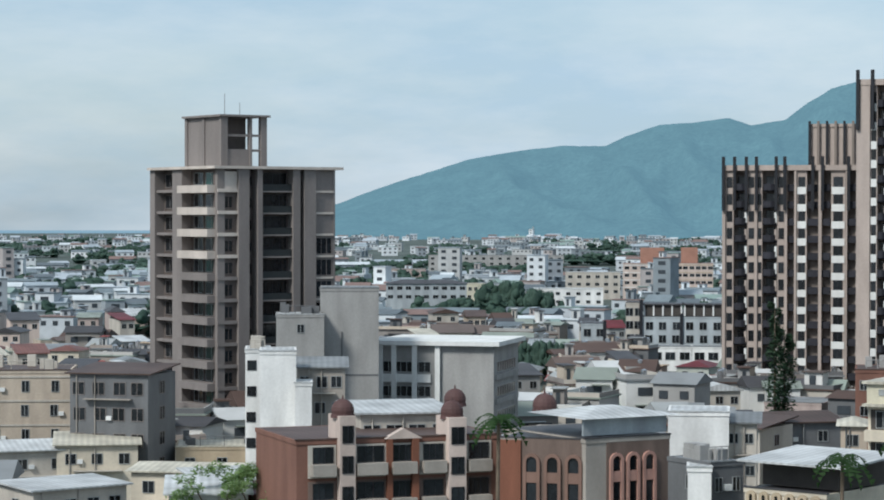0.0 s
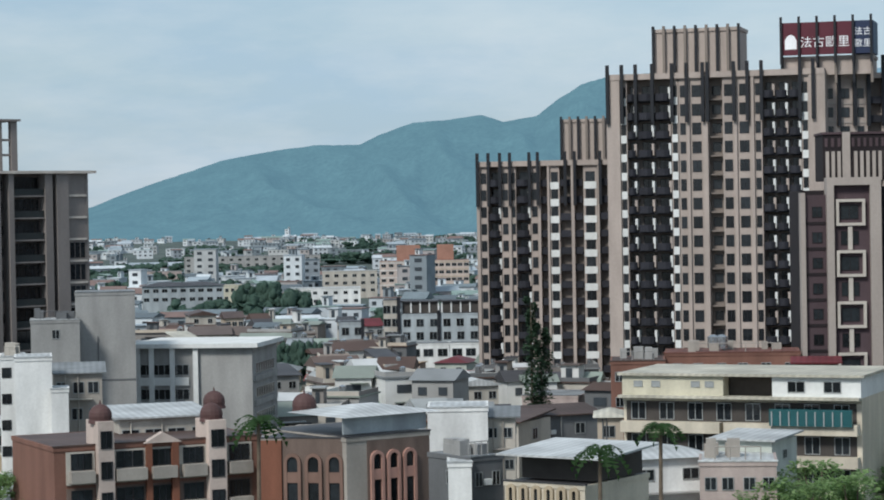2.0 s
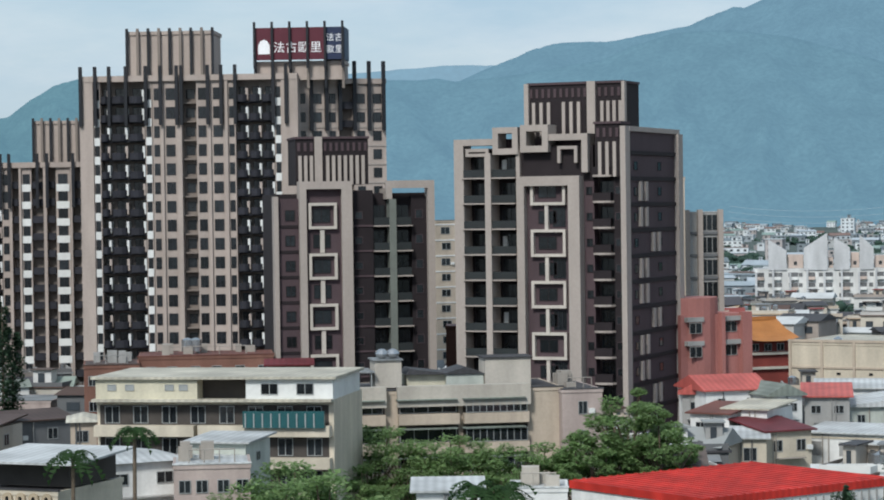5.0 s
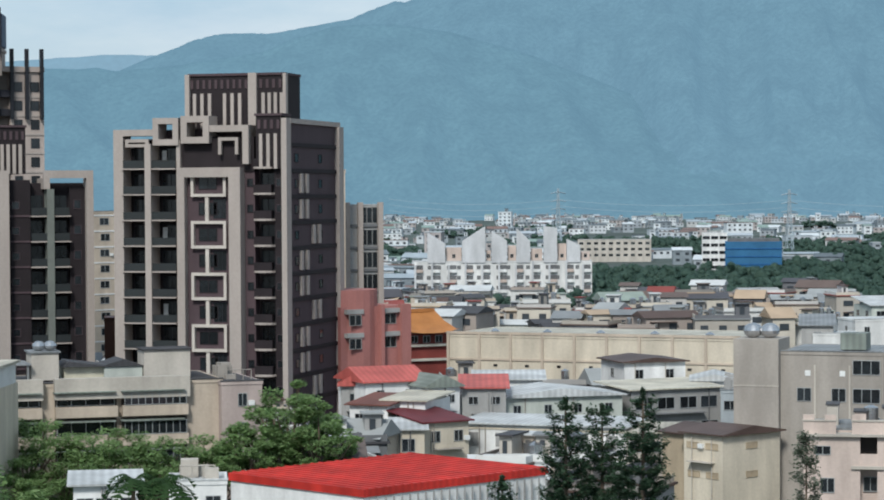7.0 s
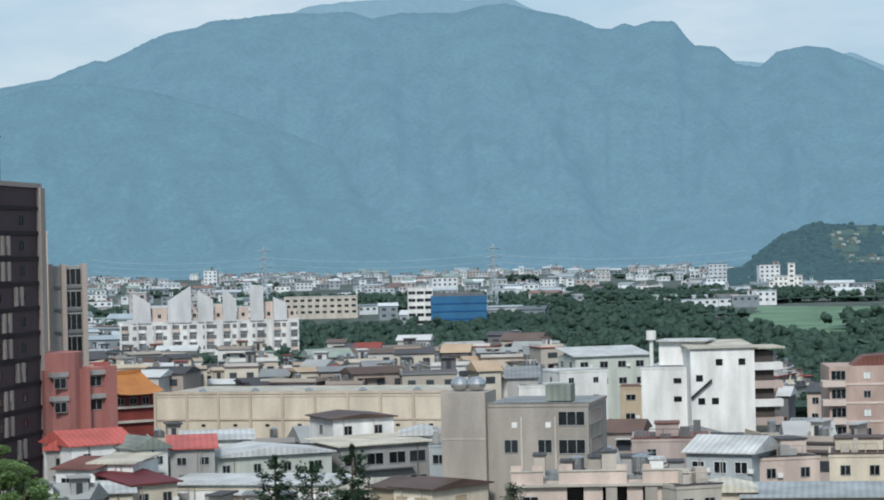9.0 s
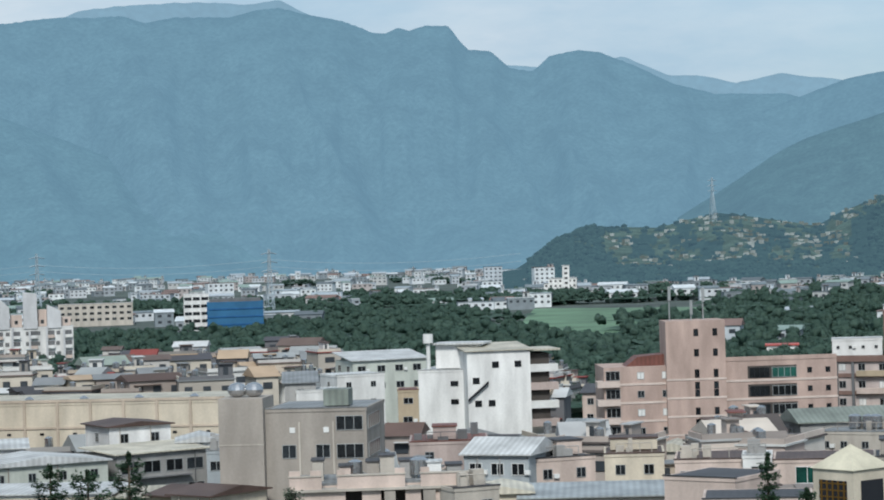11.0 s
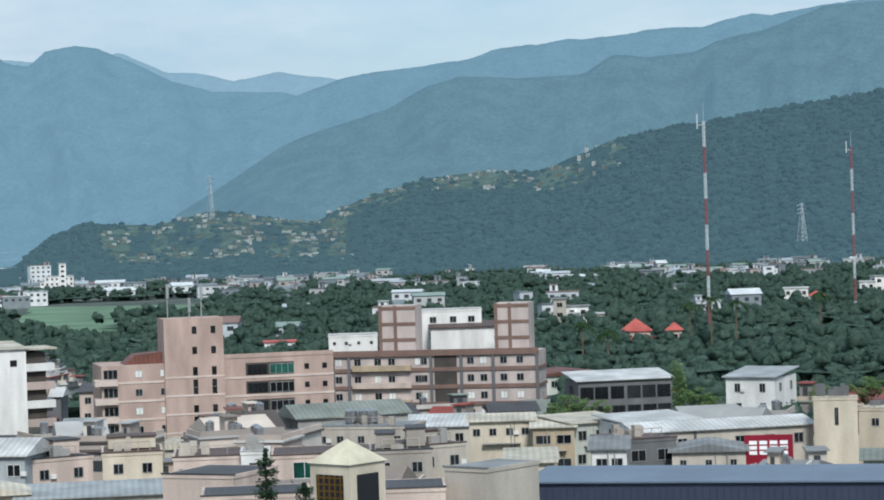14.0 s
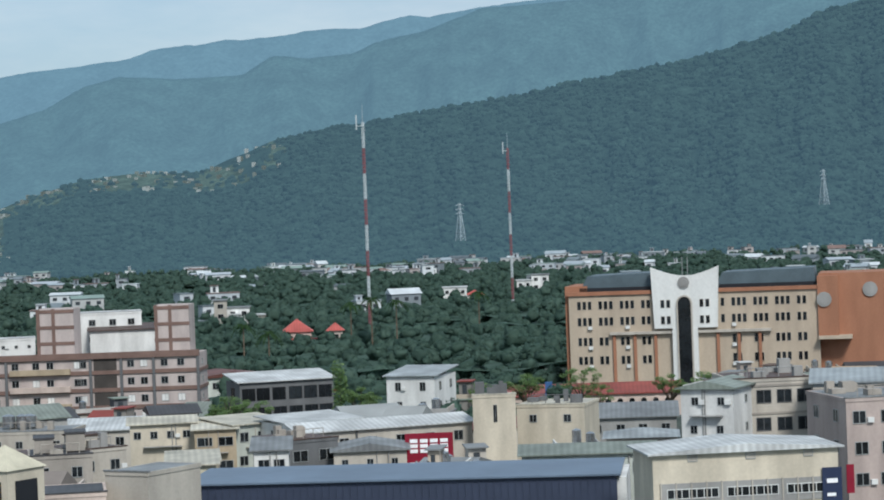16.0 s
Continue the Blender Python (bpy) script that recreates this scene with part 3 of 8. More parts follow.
# right wing of the tallest tower, set a little back
e, w = thing("apartment_tower", (106.23, 393.93), (121.96, 393.53), 0, "beige apartment tower wing with dark windows and black fins", "apartment tower", "beige towers with black roof fins")
top = 58.2
f = Face(e, "front")
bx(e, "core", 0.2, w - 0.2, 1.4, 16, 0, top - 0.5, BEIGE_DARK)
bx(e, "wall", w - 0.3, w, 1.2, 16, 0, top - 0.3, BEIGE)
for k, u0, u1 in [("win", 0.0, 1.9), ("win", 1.9, 5.1), ("win", 5.1, 7.3), ("rec", 7.5, 9.9), ("win", 9.9, 12.7), ("win", 12.7, 15.7)]:
    if k == "win":
        f.box("wall", u0, u1, -1.4, 0.0, 0, top - 0.3, BEIGE)
    for i in range(16):
        z = top - 1.8 - 3.2 * (i + 1)
        if k == "win":
            f.win(u0 + (u1 - u0) * 0.22, z + 0.7, (u1 - u0) * 0.5, 1.7, 0.0, split=2, frame_mat=CHAR, solo=True)
            f.box("ledge", u0, u1, 0.0, 0.12, z - 0.3, z, STONE)
        else:
            f.box("balcony", u0, u1, -1.4, 0.0, z - 0.2, z + 1.0, CHAR)
f.box("cornice", 0, w, -1.6, 0.4, top - 0.9, top, BEIGE)
for u in (2.0, 4.7, 7.1, 9.7, 12.3, 14.9):
    f.box("fin", u, u + 0.6, 0.2, 0.8, top - 9.0, top + 3.0, FIN)


def barred(e, x0, x1, y0, y1, z0, z1, bars, name="roof_house"):
    """Plum roof house with white upright bars and a dark slotted head."""
    bx(e, name, x0, x1, y0, y1, z0, z1, PLUM_DARK)
    for x in bars:
        bx(e, "bar", x, x + 0.42, y0 - 0.3, y0, z0, z1 - 2.2, STONE)
    n = int((x1 - x0) / 0.75)
    for i in range(n):
        bx(e, "slot", x0 + (i + 0.3) * (x1 - x0) / n, x0 + (i + 0.75) * (x1 - x0) / n, y0 - 0.12, y0, z1 - 1.6, z1 - 0.5, PLUM)
    bx(e, name + "_cap", x0 - 0.15, x1 + 0.15, y0 - 0.2, y1, z1, z1 + 0.3, PLUM)


# smaller plum tower
C0, C1 = (76.94, 298.23), (97.85, 295.21)
e, w = thing("apartment_tower", C0, C1, 0, "plum tiled apartment tower with pale square frames and roof bars", "apartment tower", "plum towers with pale frames")
f = Face(e, "front")
zt, zg, zp, zr = 37.5, 39.4, 45.0, 38.4
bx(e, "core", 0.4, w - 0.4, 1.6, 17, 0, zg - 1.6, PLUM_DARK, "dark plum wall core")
us = [-0.0, 0.6, 3.3, 4.2, 8.8, 10.2, 13.1, 15.1, 16.0, 18.2, 20.2, 21.1, 4.4, 8.3, 5.8, 6.8, 12.9, 14.7]
f.box("pier", us[0], us[1], -1.6, 0.6, 0, zt, STONE)
f.box("wall", us[1], us[2], -1.6, 0.0, 0, zt - 0.3, PLUM)
f.box("frame_pier", us[2], us[3], -1.6, 1.2, 0, zg, STONE)
f.box("frame_pier", us[4], us[5], -1.6, 1.2, 0, zg, STONE)
f.box("frame_head", us[3], us[4], -1.6, 1.2, zg - 1.0, zg, STONE)
f.box("wall", us[3], us[4], -1.6, 0.3, 0, zg - 1.0, PLUM)
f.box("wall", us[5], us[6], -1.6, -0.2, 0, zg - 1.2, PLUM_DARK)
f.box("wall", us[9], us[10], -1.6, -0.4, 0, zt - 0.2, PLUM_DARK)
f.box("pier", us[10], us[11], -1.6, 0.8, 0, zg, STONE)
f.box("roof_beam", us[17], us[10], 0.0, 0.8, zg - 1.0, zg, STONE)
f.box("roof_beam", us[17], us[17] + 0.8, -5.0, 0.8, zt - 0.5, zg - 1.0, STONE)
f.box("pier", us[7], us[8], -1.6, 0.9, 0, zt - 0.5, tint("grey-green pier tile", "70756F"))
for i in range(12):
    z = zt - 0.8 - 3.28 * (i + 1)
    f.win(us[1] + 0.9, z + 0.9, 1.3, 1.4, 0.0, frame_mat=PLUM_DARK)
    f.box("band", us[1], us[2], 0.0, 0.08, z - 0.05, z + 0.35, PLUM_DARK)
    f.win(us[5] + 0.5, z + 1.0, 1.0, 1.0, -0.2, frame_mat=PLUM, split=1)
    f.win(us[9] + 0.5, z + 1.0, 1.0, 1.2, -0.4, frame_mat=PLUM, split=1)
    f.box("band", us[5], us[6], -0.2, -0.08, z, z + 0.25, PLUM)
    f.box("slab", us[6], us[9], -1.6, 0.7, z, z + 0.16, STONE)
    f.box("balustrade", us[6], us[9] - 0.2, 0.55, 0.62, z + 0.22, z + 1.2, RAILGLASS)
    f.win(us[6] + 0.2, z + 0.3, us[7] - us[6] - 0.4, 2.5, -1.55, frame_mat=FIN)
    f.win(us[8] + 0.2, z + 0.3, us[9] - us[8] - 0.4, 2.5, -1.55, frame_mat=FIN)
    f.win(us[12] + 0.7, z + 0.6, 2.3, 1.8, 0.3, frame_mat=PLUM_DARK)
    if i % 2 == 0:
        f.ring("square_frame", us[12] + 0.1, us[13] - 0.1, z - 0.2, z + 3.2, 0.36, 0.3, 0.85, PALE_FRAME)
    else:
        f.box("link_bar", (us[12] + us[13]) / 2 - 0.35, (us[12] + us[13]) / 2 + 0.2, 0.3, 0.7, z - 0.0, z + 3.0, PALE_FRAME)
barred(e, us[2], us[14], 2.5, 11, zg - 0.4, zp, [us[2] + 0.35 + 0.75 * i for i in range(3)])
f.box("roof_pier", us[14], us[15], -11, -2.2, zg - 0.4, zp + 0.3, STONE)
barred(e, us[15], us[16], 2.5, 11, zg - 0.4, zp, [us[15] + 0.5 + 0.78 * i for i in range(7)])

# larger plum tower
D0, D1 = (97.16, 283.83), (113.98, 268.84)
e, w = thing("apartment_tower", D0, D1, 0, "large plum tiled apartment tower with stepped pale frames and roof bars", "apartment tower", "plum towers with pale frames")
DD =  21.15
f, r = Face(e, "front"), Face(e, "right", w)
z229, z255, z297, z315, z212, z133, z222 = 44.3, 42.5, 39.5, 38.3, 45.5, 51.0, 44.8
us = [0.0, 1.3, 4.3, 5.1, 8.3, 8.8, 9.7, 15.5, 17.0, 18.3, 20.9, 22.3, 10.0, 15.3, 5.3, 8.7, 9.1, 12.8, 17.9, 18.7, 22.0, 8.5, 16.5, 17.6, 21.0, 12.2, 12.8]
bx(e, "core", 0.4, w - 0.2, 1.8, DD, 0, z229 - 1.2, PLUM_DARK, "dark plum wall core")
f.box("pier", us[0], us[1], -1.8, 0.8, 0, z229, STONE)
f.box("frame_head", us[1], us[14], -1.8, 0.8, z229 - 0.8, z229, STONE)
f.box("frame_head", us[1], us[4], -1.8, 0.5, z255 + 0.6, z229 - 1.3, PLUM)
f.ring("square_frame", us[1] + 0.3, us[14] - 0.6, z255 - 0.4, z229 - 1.2, 0.4, 0.5, 0.8, STONE)
f.box("pier", us[2], us[3], -1.8, 1.15, 0, z255, STONE)
f.box("pier", us[4], us[5], -1.8, 0.6, 0, z255 + 0.5, STONE)
f.box("frame_pier", us[5], us[6], -1.8, 1.6, 0, z297, STONE)
f.box("frame_pier", us[7], us[8], -1.8, 1.6, 0, z297, STONE)
f.box("frame_head", us[6], us[7], -1.8, 1.6, z297 - 1.2, z297, STONE)
f.box("wall", us[6], us[7], -1.8, 0.5, 0, z297 - 1.2, PLUM)
f.box("wall", us[8], us[9], -1.8, -0.2, 0, z255, PLUM)
f.box("wall", us[10], us[11], -1.8, -0.1, 0, z255, PLUM_DARK)
f.box("wall", us[5], us[9], -2.2, 0.0, z297 - 0.5, z255 + 0.8, PLUM_DARK)
f.box("corner_pier", us[11] - 0.2, w + 0.25, -1.0, 0.8, 0, z212, STONE)
# stepped crown
f.ring("crown_frame", us[14], us[15], z255 - 0.2, z212 + 0.2, 0.75, -2.0, 0.9, STONE)
f.ring("crown_frame", us[16], us[17], z255, z212 + 0.4, 0.8, -2.0, 1.1, STONE)
f.box("crown_bar", us[17], us[18], -2.0, 0.9, z222 - 0.9, z222 - 0.1, STONE)
f.box("crown_bar", us[18] - 0.8, us[18], -2.0, 0.9, z255 - 2.6, z222 - 0.9, STONE)
f.box("crown_bar", us[17] + 1.1, us[18] - 1.4, 0.3, 0.8, z222 - 2.0, z222 - 1.6, STONE)
f.box("crown_bar", us[17] + 1.1, us[17] + 1.5, 0.3, 0.8, z255 - 1.4, z222 - 2.0, STONE), f.box("crown_bar", us[18] - 1.8, us[18] - 1.4, 0.3, 0.8, z255 - 1.4, z222 - 2.0, STONE)
f.box("crown_wall", us[14], us[18], -3.0, -1.9, z255 - 1.0, z222 - 0.5, PLUM)
for i in range(13):
    z = z255 - 3.2 * (i + 1)
    if z < 0.5:
        break
    f.box("slab", us[1] - 0.2, us[4], -1.8, 1.0, z, z + 0.16, STONE)
    f.box("balustrade", us[1], us[2], 0.8, 0.87, z + 0.22, z + 1.15, RAILGLASS)
    f.box("balustrade", us[3], us[4], 0.8, 0.87, z + 0.22, z + 1.15, RAILGLASS)
    f.win(us[1] + 0.4, z + 0.3, us[2] - us[1] - 0.8, 2.4, -1.75, frame_mat=FIN)
    f.win(us[3] + 0.4, z + 0.3, us[4] - us[3] - 0.8, 2.4, -1.75, frame_mat=FIN)
    f.box("curtain", us[3] + 0.5, us[3] + 1.1, -1.62, -1.55, z + 0.4, z + 2.4, WHITE) if i % 3 == 0 else None
    if z < z297 - 3:
        f.win(us[12] + 1.2, z + 0.7, 2.4, 1.6, 0.5, frame_mat=PLUM_DARK)
        if i % 2 == 1:
            f.ring("square_frame", us[12] + 0.35, us[13] - 0.35, z - 0.2, z + 3.2, 0.36, 0.5, 1.1, PALE_FRAME)
        else:
            f.box("link_bar", us[25], us[26] - 0.15, 0.5, 1.0, z - 0.0, z + 3.0, PALE_FRAME)
            f.win(us[26] + 0.3, z + 0.3, us[13] - us[26] - 0.8, 2.4, 0.5, frame_mat=FIN, split=3)
    bm = prism([(0, 0), (0.3, 0.7), (0.9, 1.1), (1.9, 1.1), (2.5, 0.7), (2.8, 0)], 0, 0.25)
    bmesh.ops.rotate(bm, verts=bm.verts, cent=(0, 0, 0), matrix=Matrix.Rotation(radians(90), 3, "X"))
    part("balcony_slab", bm, STONE, e, "white rounded balcony slab", (us[9] - 0.1, 0.0, z))
    f.box("balcony", us[9] + 0.1, us[10] - 0.2, -0.3, 0.6, z + 0.25, z + 1.25, PLUM_DARK)
    f.win(us[9] + 0.3, z + 0.3, us[10] - us[9] - 0.7, 2.4, -1.75, frame_mat=FIN)
    f.win(us[8] + 0.3, z + 1.0, 0.8, 1.0, -0.2, frame_mat=PLUM_DARK, split=1)
    f.win(us[10] + 0.2, z + 1.0, 0.8, 1.0, -0.1, frame_mat=PLUM, split=1)
barred(e, us[19], us[20], -0.4, 3.0, z297 - 0.2, z212 + 0.3, [us[19] + 0.5 + 0.95 * i for i in range(4)])
barred(e, us[21], us[22], 3.5, 10.0, z255, z133, [us[21] + 0.6 + 1.0 * i for i in range(3)] + [us[21] + 4.6 + 1.0 * i for i in range(3)])
bx(e, "roof_pier", us[21] - 0.4, us[21] + 0.2, 3.0, 10.0, z255, z133 + 0.2, STONE)
bx(e, "roof_pier", us[22], us[23], 3.0, 10.0, z255, z133 + 0.3, STONE)
barred(e, us[23], us[24], 3.5, 10.0, z255, z133, [us[23] + 0.6 + 0.8 * i for i in range(4)])
bx(e, "roof_pier", us[24], us[24] + 0.4, 3.2, 4.0, z255, z133 + 0.2, STONE)
# flank
r.box("flank_wall", 0.8, DD, -1.0, 0.0, 0, z212 - 0.6, PLUM)
r.box("flank_head", 0.8, DD, -1.0, 0.3, z212 - 0.6, z212, STONE)
r.box("flank_pier", DD - 1.5, DD + 0.4, -1.0, 0.6, 0, z212 - 0.6, STONE)
for i in range(12):
    z = z212 - 3.0 - 3.2 * (i + 1)
    if z < 1:
        break
    r.box("flank_band", 0.8, DD - 1.5, 0.0, 0.2, z + 2.7, z + 3.2, PLUM_DARK)
    r.win(3.0, z + 0.8, 1.4, 1.1, 0.0, frame_mat=PLUM_DARK, split=1)
    r.win(12.5, z + 0.8, 1.4, 1.1, 0.0, frame_mat=PLUM_DARK, split=1)
    if i > 0:
        for j in range(2):
            u = (4.6 if i % 3 else 9.5) + 2.2 * j
            r.box("flank_bar", u, u + 0.9, 0.0, 0.35, z + 0.2, z + 2.6, STONE)


# ---- houses of the town ----
WALLS = {k: tint(k + " house wall", c, stain=0.28, size=1.8, streaks=1, rnd=0.06) for k, c in dict(
    white="E0E1DF", cream="CDC4B2", beige="BCAF9F", grey="9C9C9A", pink="B0A29C", tan="B3A48C", yellow="CCC7B2", conc="A09A92",
    paleblue="A6AEB2", mint="BEC4BC", darkgrey="6A6C6E", brick="7C5A4E", salmon="C8B8AE", plaster="B8B2A8").items()}
ROOFS = {k: tint(k + " roof sheet", c, rough=0.55, metal=0.1, stain=0.38, size=3, rnd=0.1, rib_shade=0.75) for k, c in dict(
    white="C9CCCC", grey="8A8E90", dark="4B4B4E", green="8D968E", red="9C5048", blue="A2A9AC", rust="7A5148", maroon="6E2E33",
    cream="CBC6B6", brown="5A4A44", scarlet="C8382F", palered="C4665E").items()}
STEEL = tint("stainless tank steel", "C2C4C6", rough=0.25, metal=0.9, stain=0.15, grain=0.05)


def roof_on(e, kind, w, d, z, mat, rise=1.4, over=0.5, name="roof"):
    if kind == "shed":
        bm = bmesh.new()
        lo, hi = z + 0.05, z + 0.05 + rise
        v = [bm.verts.new(c) for c in ((-over, -over, lo), (w + over, -over, lo), (w + over, d + over, hi), (-over, d + over, hi),
                                       (-over, -over, lo + 0.16), (w + over, -over, lo + 0.16), (w + over, d + over, hi + 0.16), (-over, d + over, hi + 0.16))]
        for q in ((0, 3, 2, 1), (4, 5, 6, 7), (0, 1, 5, 4), (1, 2, 6, 5), (2, 3, 7, 6), (3, 0, 4, 7)):
            bm.faces.new([v[i] for i in q])
        part(name, bm, mat, e)
        return
    if kind == "gable":      # ridge along x, eaves to the front
        bm = prism([(-over, z), (-over, z + 0.15), (d / 2, z + rise + 0.15), (d + over, z + 0.15), (d + over, z)], -over, w + over)
        for v in bm.verts:
            v.co.x, v.co.y = v.co.y, v.co.x
    elif kind == "gablef":   # gable end to the front
        bm = prism([(-over, z), (-over, z + 0.15), (w / 2, z + rise + 0.15), (w + over, z + 0.15), (w + over, z)], -over, d + over)
    else:                    # hip
        bm = bmesh.new()
        r = min(w, d) / 2 * 0.9
        lo = [bm.verts.new(c) for c in ((-over, -over, z), (w + over, -over, z), (w + over, d + over, z), (-over, d + over, z))]
        hi = [bm.verts.new(c) for c in ((r, r, z + rise), (w - r, r, z + rise), (w - r, d - r, z + rise), (r, d - r, z + rise))]
        bm.faces.new(list(reversed(lo))), bm.faces.new(hi)
        for i in range(4):
            bm.faces.new((lo[i], lo[(i + 1) % 4], hi[(i + 1) % 4], hi[i]))
    bmesh.ops.recalc_face_normals(bm, faces=bm.faces)
    part(name, bm, mat, e)


def tank(x, y, z, r=0.75, h=1.5, group="water tanks on the roofs"):
    e, _ = thing("water_tank", (x, y), None, z, "round stainless steel water tank on a roof", "water tank", group)
    bm = bmesh.new()
    tube(bm, (0, 0, 0.35), (0, 0, 0.35 + h), r, r, 14)
    tube(bm, (0, 0, 0.35 + h), (0, 0, 0.35 + h + r * 0.35), r, r * 0.25, 14)
    part("body", bm, STEEL, e)
    for i in range(4):
        a = math.pi / 4 + i * math.pi / 2
        bx(e, "leg", r * 0.7 * math.cos(a) - 0.04, r * 0.7 * math.cos(a) + 0.04, r * 0.7 * math.sin(a) - 0.04, r * 0.7 * math.sin(a) + 0.04, 0, 0.4, ALU)
    return e


def ball_tank(e, x, y, z, r=0.9):
    bm = bmesh.new()
    bmesh.ops.create_uvsphere(bm, u_segments=14, v_segments=8, radius=r)
    bmesh.ops.scale(bm, verts=bm.verts, vec=(1.15, 1, 0.9))
    part("ball_tank", bm, STEEL, e, "round steel water tank", (x, y, z + r * 0.85))



def clutter(e, w, dep, top, roof, rnd):
    """What stands about on a roof: boxes, pipes, rails and drying frames, as one part."""
    bm = bmesh.new()
    if roof == "flat":
        for _ in range(6):
            x, y, s, h = rnd.uniform(0.3, w - 1.6), rnd.uniform(0.6, dep - 2), rnd.uniform(0.5, 1.5), rnd.uniform(0.5, 1.7)
            add_box(bm, x, x + s, y, y + s, top + 0.3, top + 0.3 + h)
        tube(bm, (w * 0.2, 1.2, top + 1.5), (w * 0.8, 1.2, top + 1.5), 0.05, 0.05, 4)
        for k in range(4):
            x = w * (0.2 + 0.2 * k)
            tube(bm, (x, 1.2, top + 0.3), (x, 1.2, top + 1.5), 0.05, 0.05, 4)
    else:
        for _ in range(2):
            x = rnd.uniform(0.5, w - 1.0)
            tube(bm, (x, -0.15, 0.5), (x, -0.15, top - 0.1), 0.07, 0.07, 5)
        add_box(bm, w * 0.2, w * 0.8, -0.9, -0.02, max(1.0, top - 3.0), max(1.08, top - 2.9))
    ob = part("roof_clutter" if roof == "flat" else "pipes_and_awning", bm, WALLS[rnd.choice(["grey", "plaster", "conc", "darkgrey"])], e)
    tagged(ob, kind="stuff")


def house(a, b, top, dep=11, wall="white", roof="flat", rm="grey", fl=2, cols=3, win=(1.3, 1.3), label="", name="house", cat="house", rise=1.3,
          sides=True, fh=3.1, frame_mat=None, pane=None, band=None, over=0.5, group="", first=0.9, tanks=0, acs=True, shade=False, solo=False):
    """A town house or shed: body, roof of sheet or parapet, windows on the front and the sides, bands, air conditioners."""
    WM, RM = WALLS[wall], ROOFS[rm]
    if math.hypot(*a) < 340:
        rise *= 0.55
        dep = min(dep, 9) if roof != "flat" else dep
    if roof == "flat":
        top -= 0.5
    e, w = thing(name, a, b, 0, label or f"{wall} rendered town house under a {rm} roof", cat, group)
    PLACED.append((math.degrees(math.atan2((a[0] + b[0]) / 2, (a[1] + b[1]) / 2)), math.hypot((a[0] + b[0]) / 2, (a[1] + b[1]) / 2), w, dep, top))
    rnd = random.Random(int(abs(a[0] * 31 + a[1] * 17)))
    bx(e, "wall", 0, w, 0, dep, 0, top, WM)
    if roof == "flat":
        for x0, x1, y0, y1 in ((-0.08, w + 0.08, -0.08, 0.16), (-0.08, w + 0.08, dep - 0.16, dep + 0.08), (-0.08, 0.16, 0.16, dep - 0.16), (w - 0.16, w + 0.08, 0.16, dep - 0.16)):
            bx(e, "parapet", x0, x1, y0, y1, top, top + 0.38, WM)
        bx(e, "parapet_cap", -0.14, w + 0.14, -0.14, 0.2, top + 0.38, top + 0.5, RM)
        bx(e, "roof", 0.16, w - 0.16, 0.16, dep - 0.16, top, top + 0.36, RM)
    else:
        roof_on(e, roof, w, dep, top, RM, rise, over)
        if roof == "gable":
            for x in (0.0, w - 0.12):
                bm = prism([(0.02, top), (dep / 2, top + rise - 0.03), (dep - 0.02, top)], x, x + 0.12)
                for v in bm.verts:
                    v.co.x, v.co.y = v.co.y, v.co.x
                bmesh.ops.recalc_face_normals(bm, faces=bm.faces)
                part("gable_wall", bm, WM, e)
    ww, wh = win
    far = math.hypot(*a)
    solo = solo or far > 300
    lx = a[0] * (b[0] - a[0]) + a[1] * (b[1] - a[1])
    rx = b[0] * (b[0] - a[0]) + b[1] * (b[1] - a[1])
    f, l, r = Face(e, "front"), Face(e, "left"), Face(e, "right", w)
    for i in range(fl):
        z = top - first - wh - i * fh
        if z < 0.3:
            break
        for j in range(cols):
            u = w * (j + 0.5) / cols - ww / 2 + rnd.uniform(-0.15, 0.15)
            f.win(u, z, ww, wh, 0.0, frame_mat=frame_mat, pane_mat=pane, sill=shade, solo=solo)
            if acs and rnd.random() < 0.25 and w / cols > ww + 0.8:
                f.box("air_conditioner", u + ww + 0.1, u + ww + 0.75, 0.0, 0.35, z + 0.1, z + 0.6, WHITE)
        if sides:
            for j in range(max(1, int(dep / 5))):
                u = dep * (j + 0.5) / max(1, int(dep / 5)) - ww / 2
                if lx > 0:
                    l.win(u, z, ww, wh, 0.0, frame_mat=frame_mat, pane_mat=pane, solo=solo)
                if rx < 0:
                    r.win(u, z, ww, wh, 0.0, frame_mat=frame_mat, pane_mat=pane, solo=solo)
        if band:
            bx(e, "band", -0.06, w + 0.06, -0.1, 0.0, z + wh + 0.35, z + wh + 0.6, WALLS[band])
    if far < 335 and name != "temple" and fl:
        clutter(e, w, dep, top, roof, rnd)
    for i in range(tanks):
        m = e.matrix_basis @ Vector((w * (0.25 + 0.5 * rnd.random()), dep * 0.5, top + 0.3))
        tank(m.x, m.y, m.z)
    return e, w, f


def shop(*args, **kw):
    kw.setdefault("fl", 1)
    return house(*args, **kw)


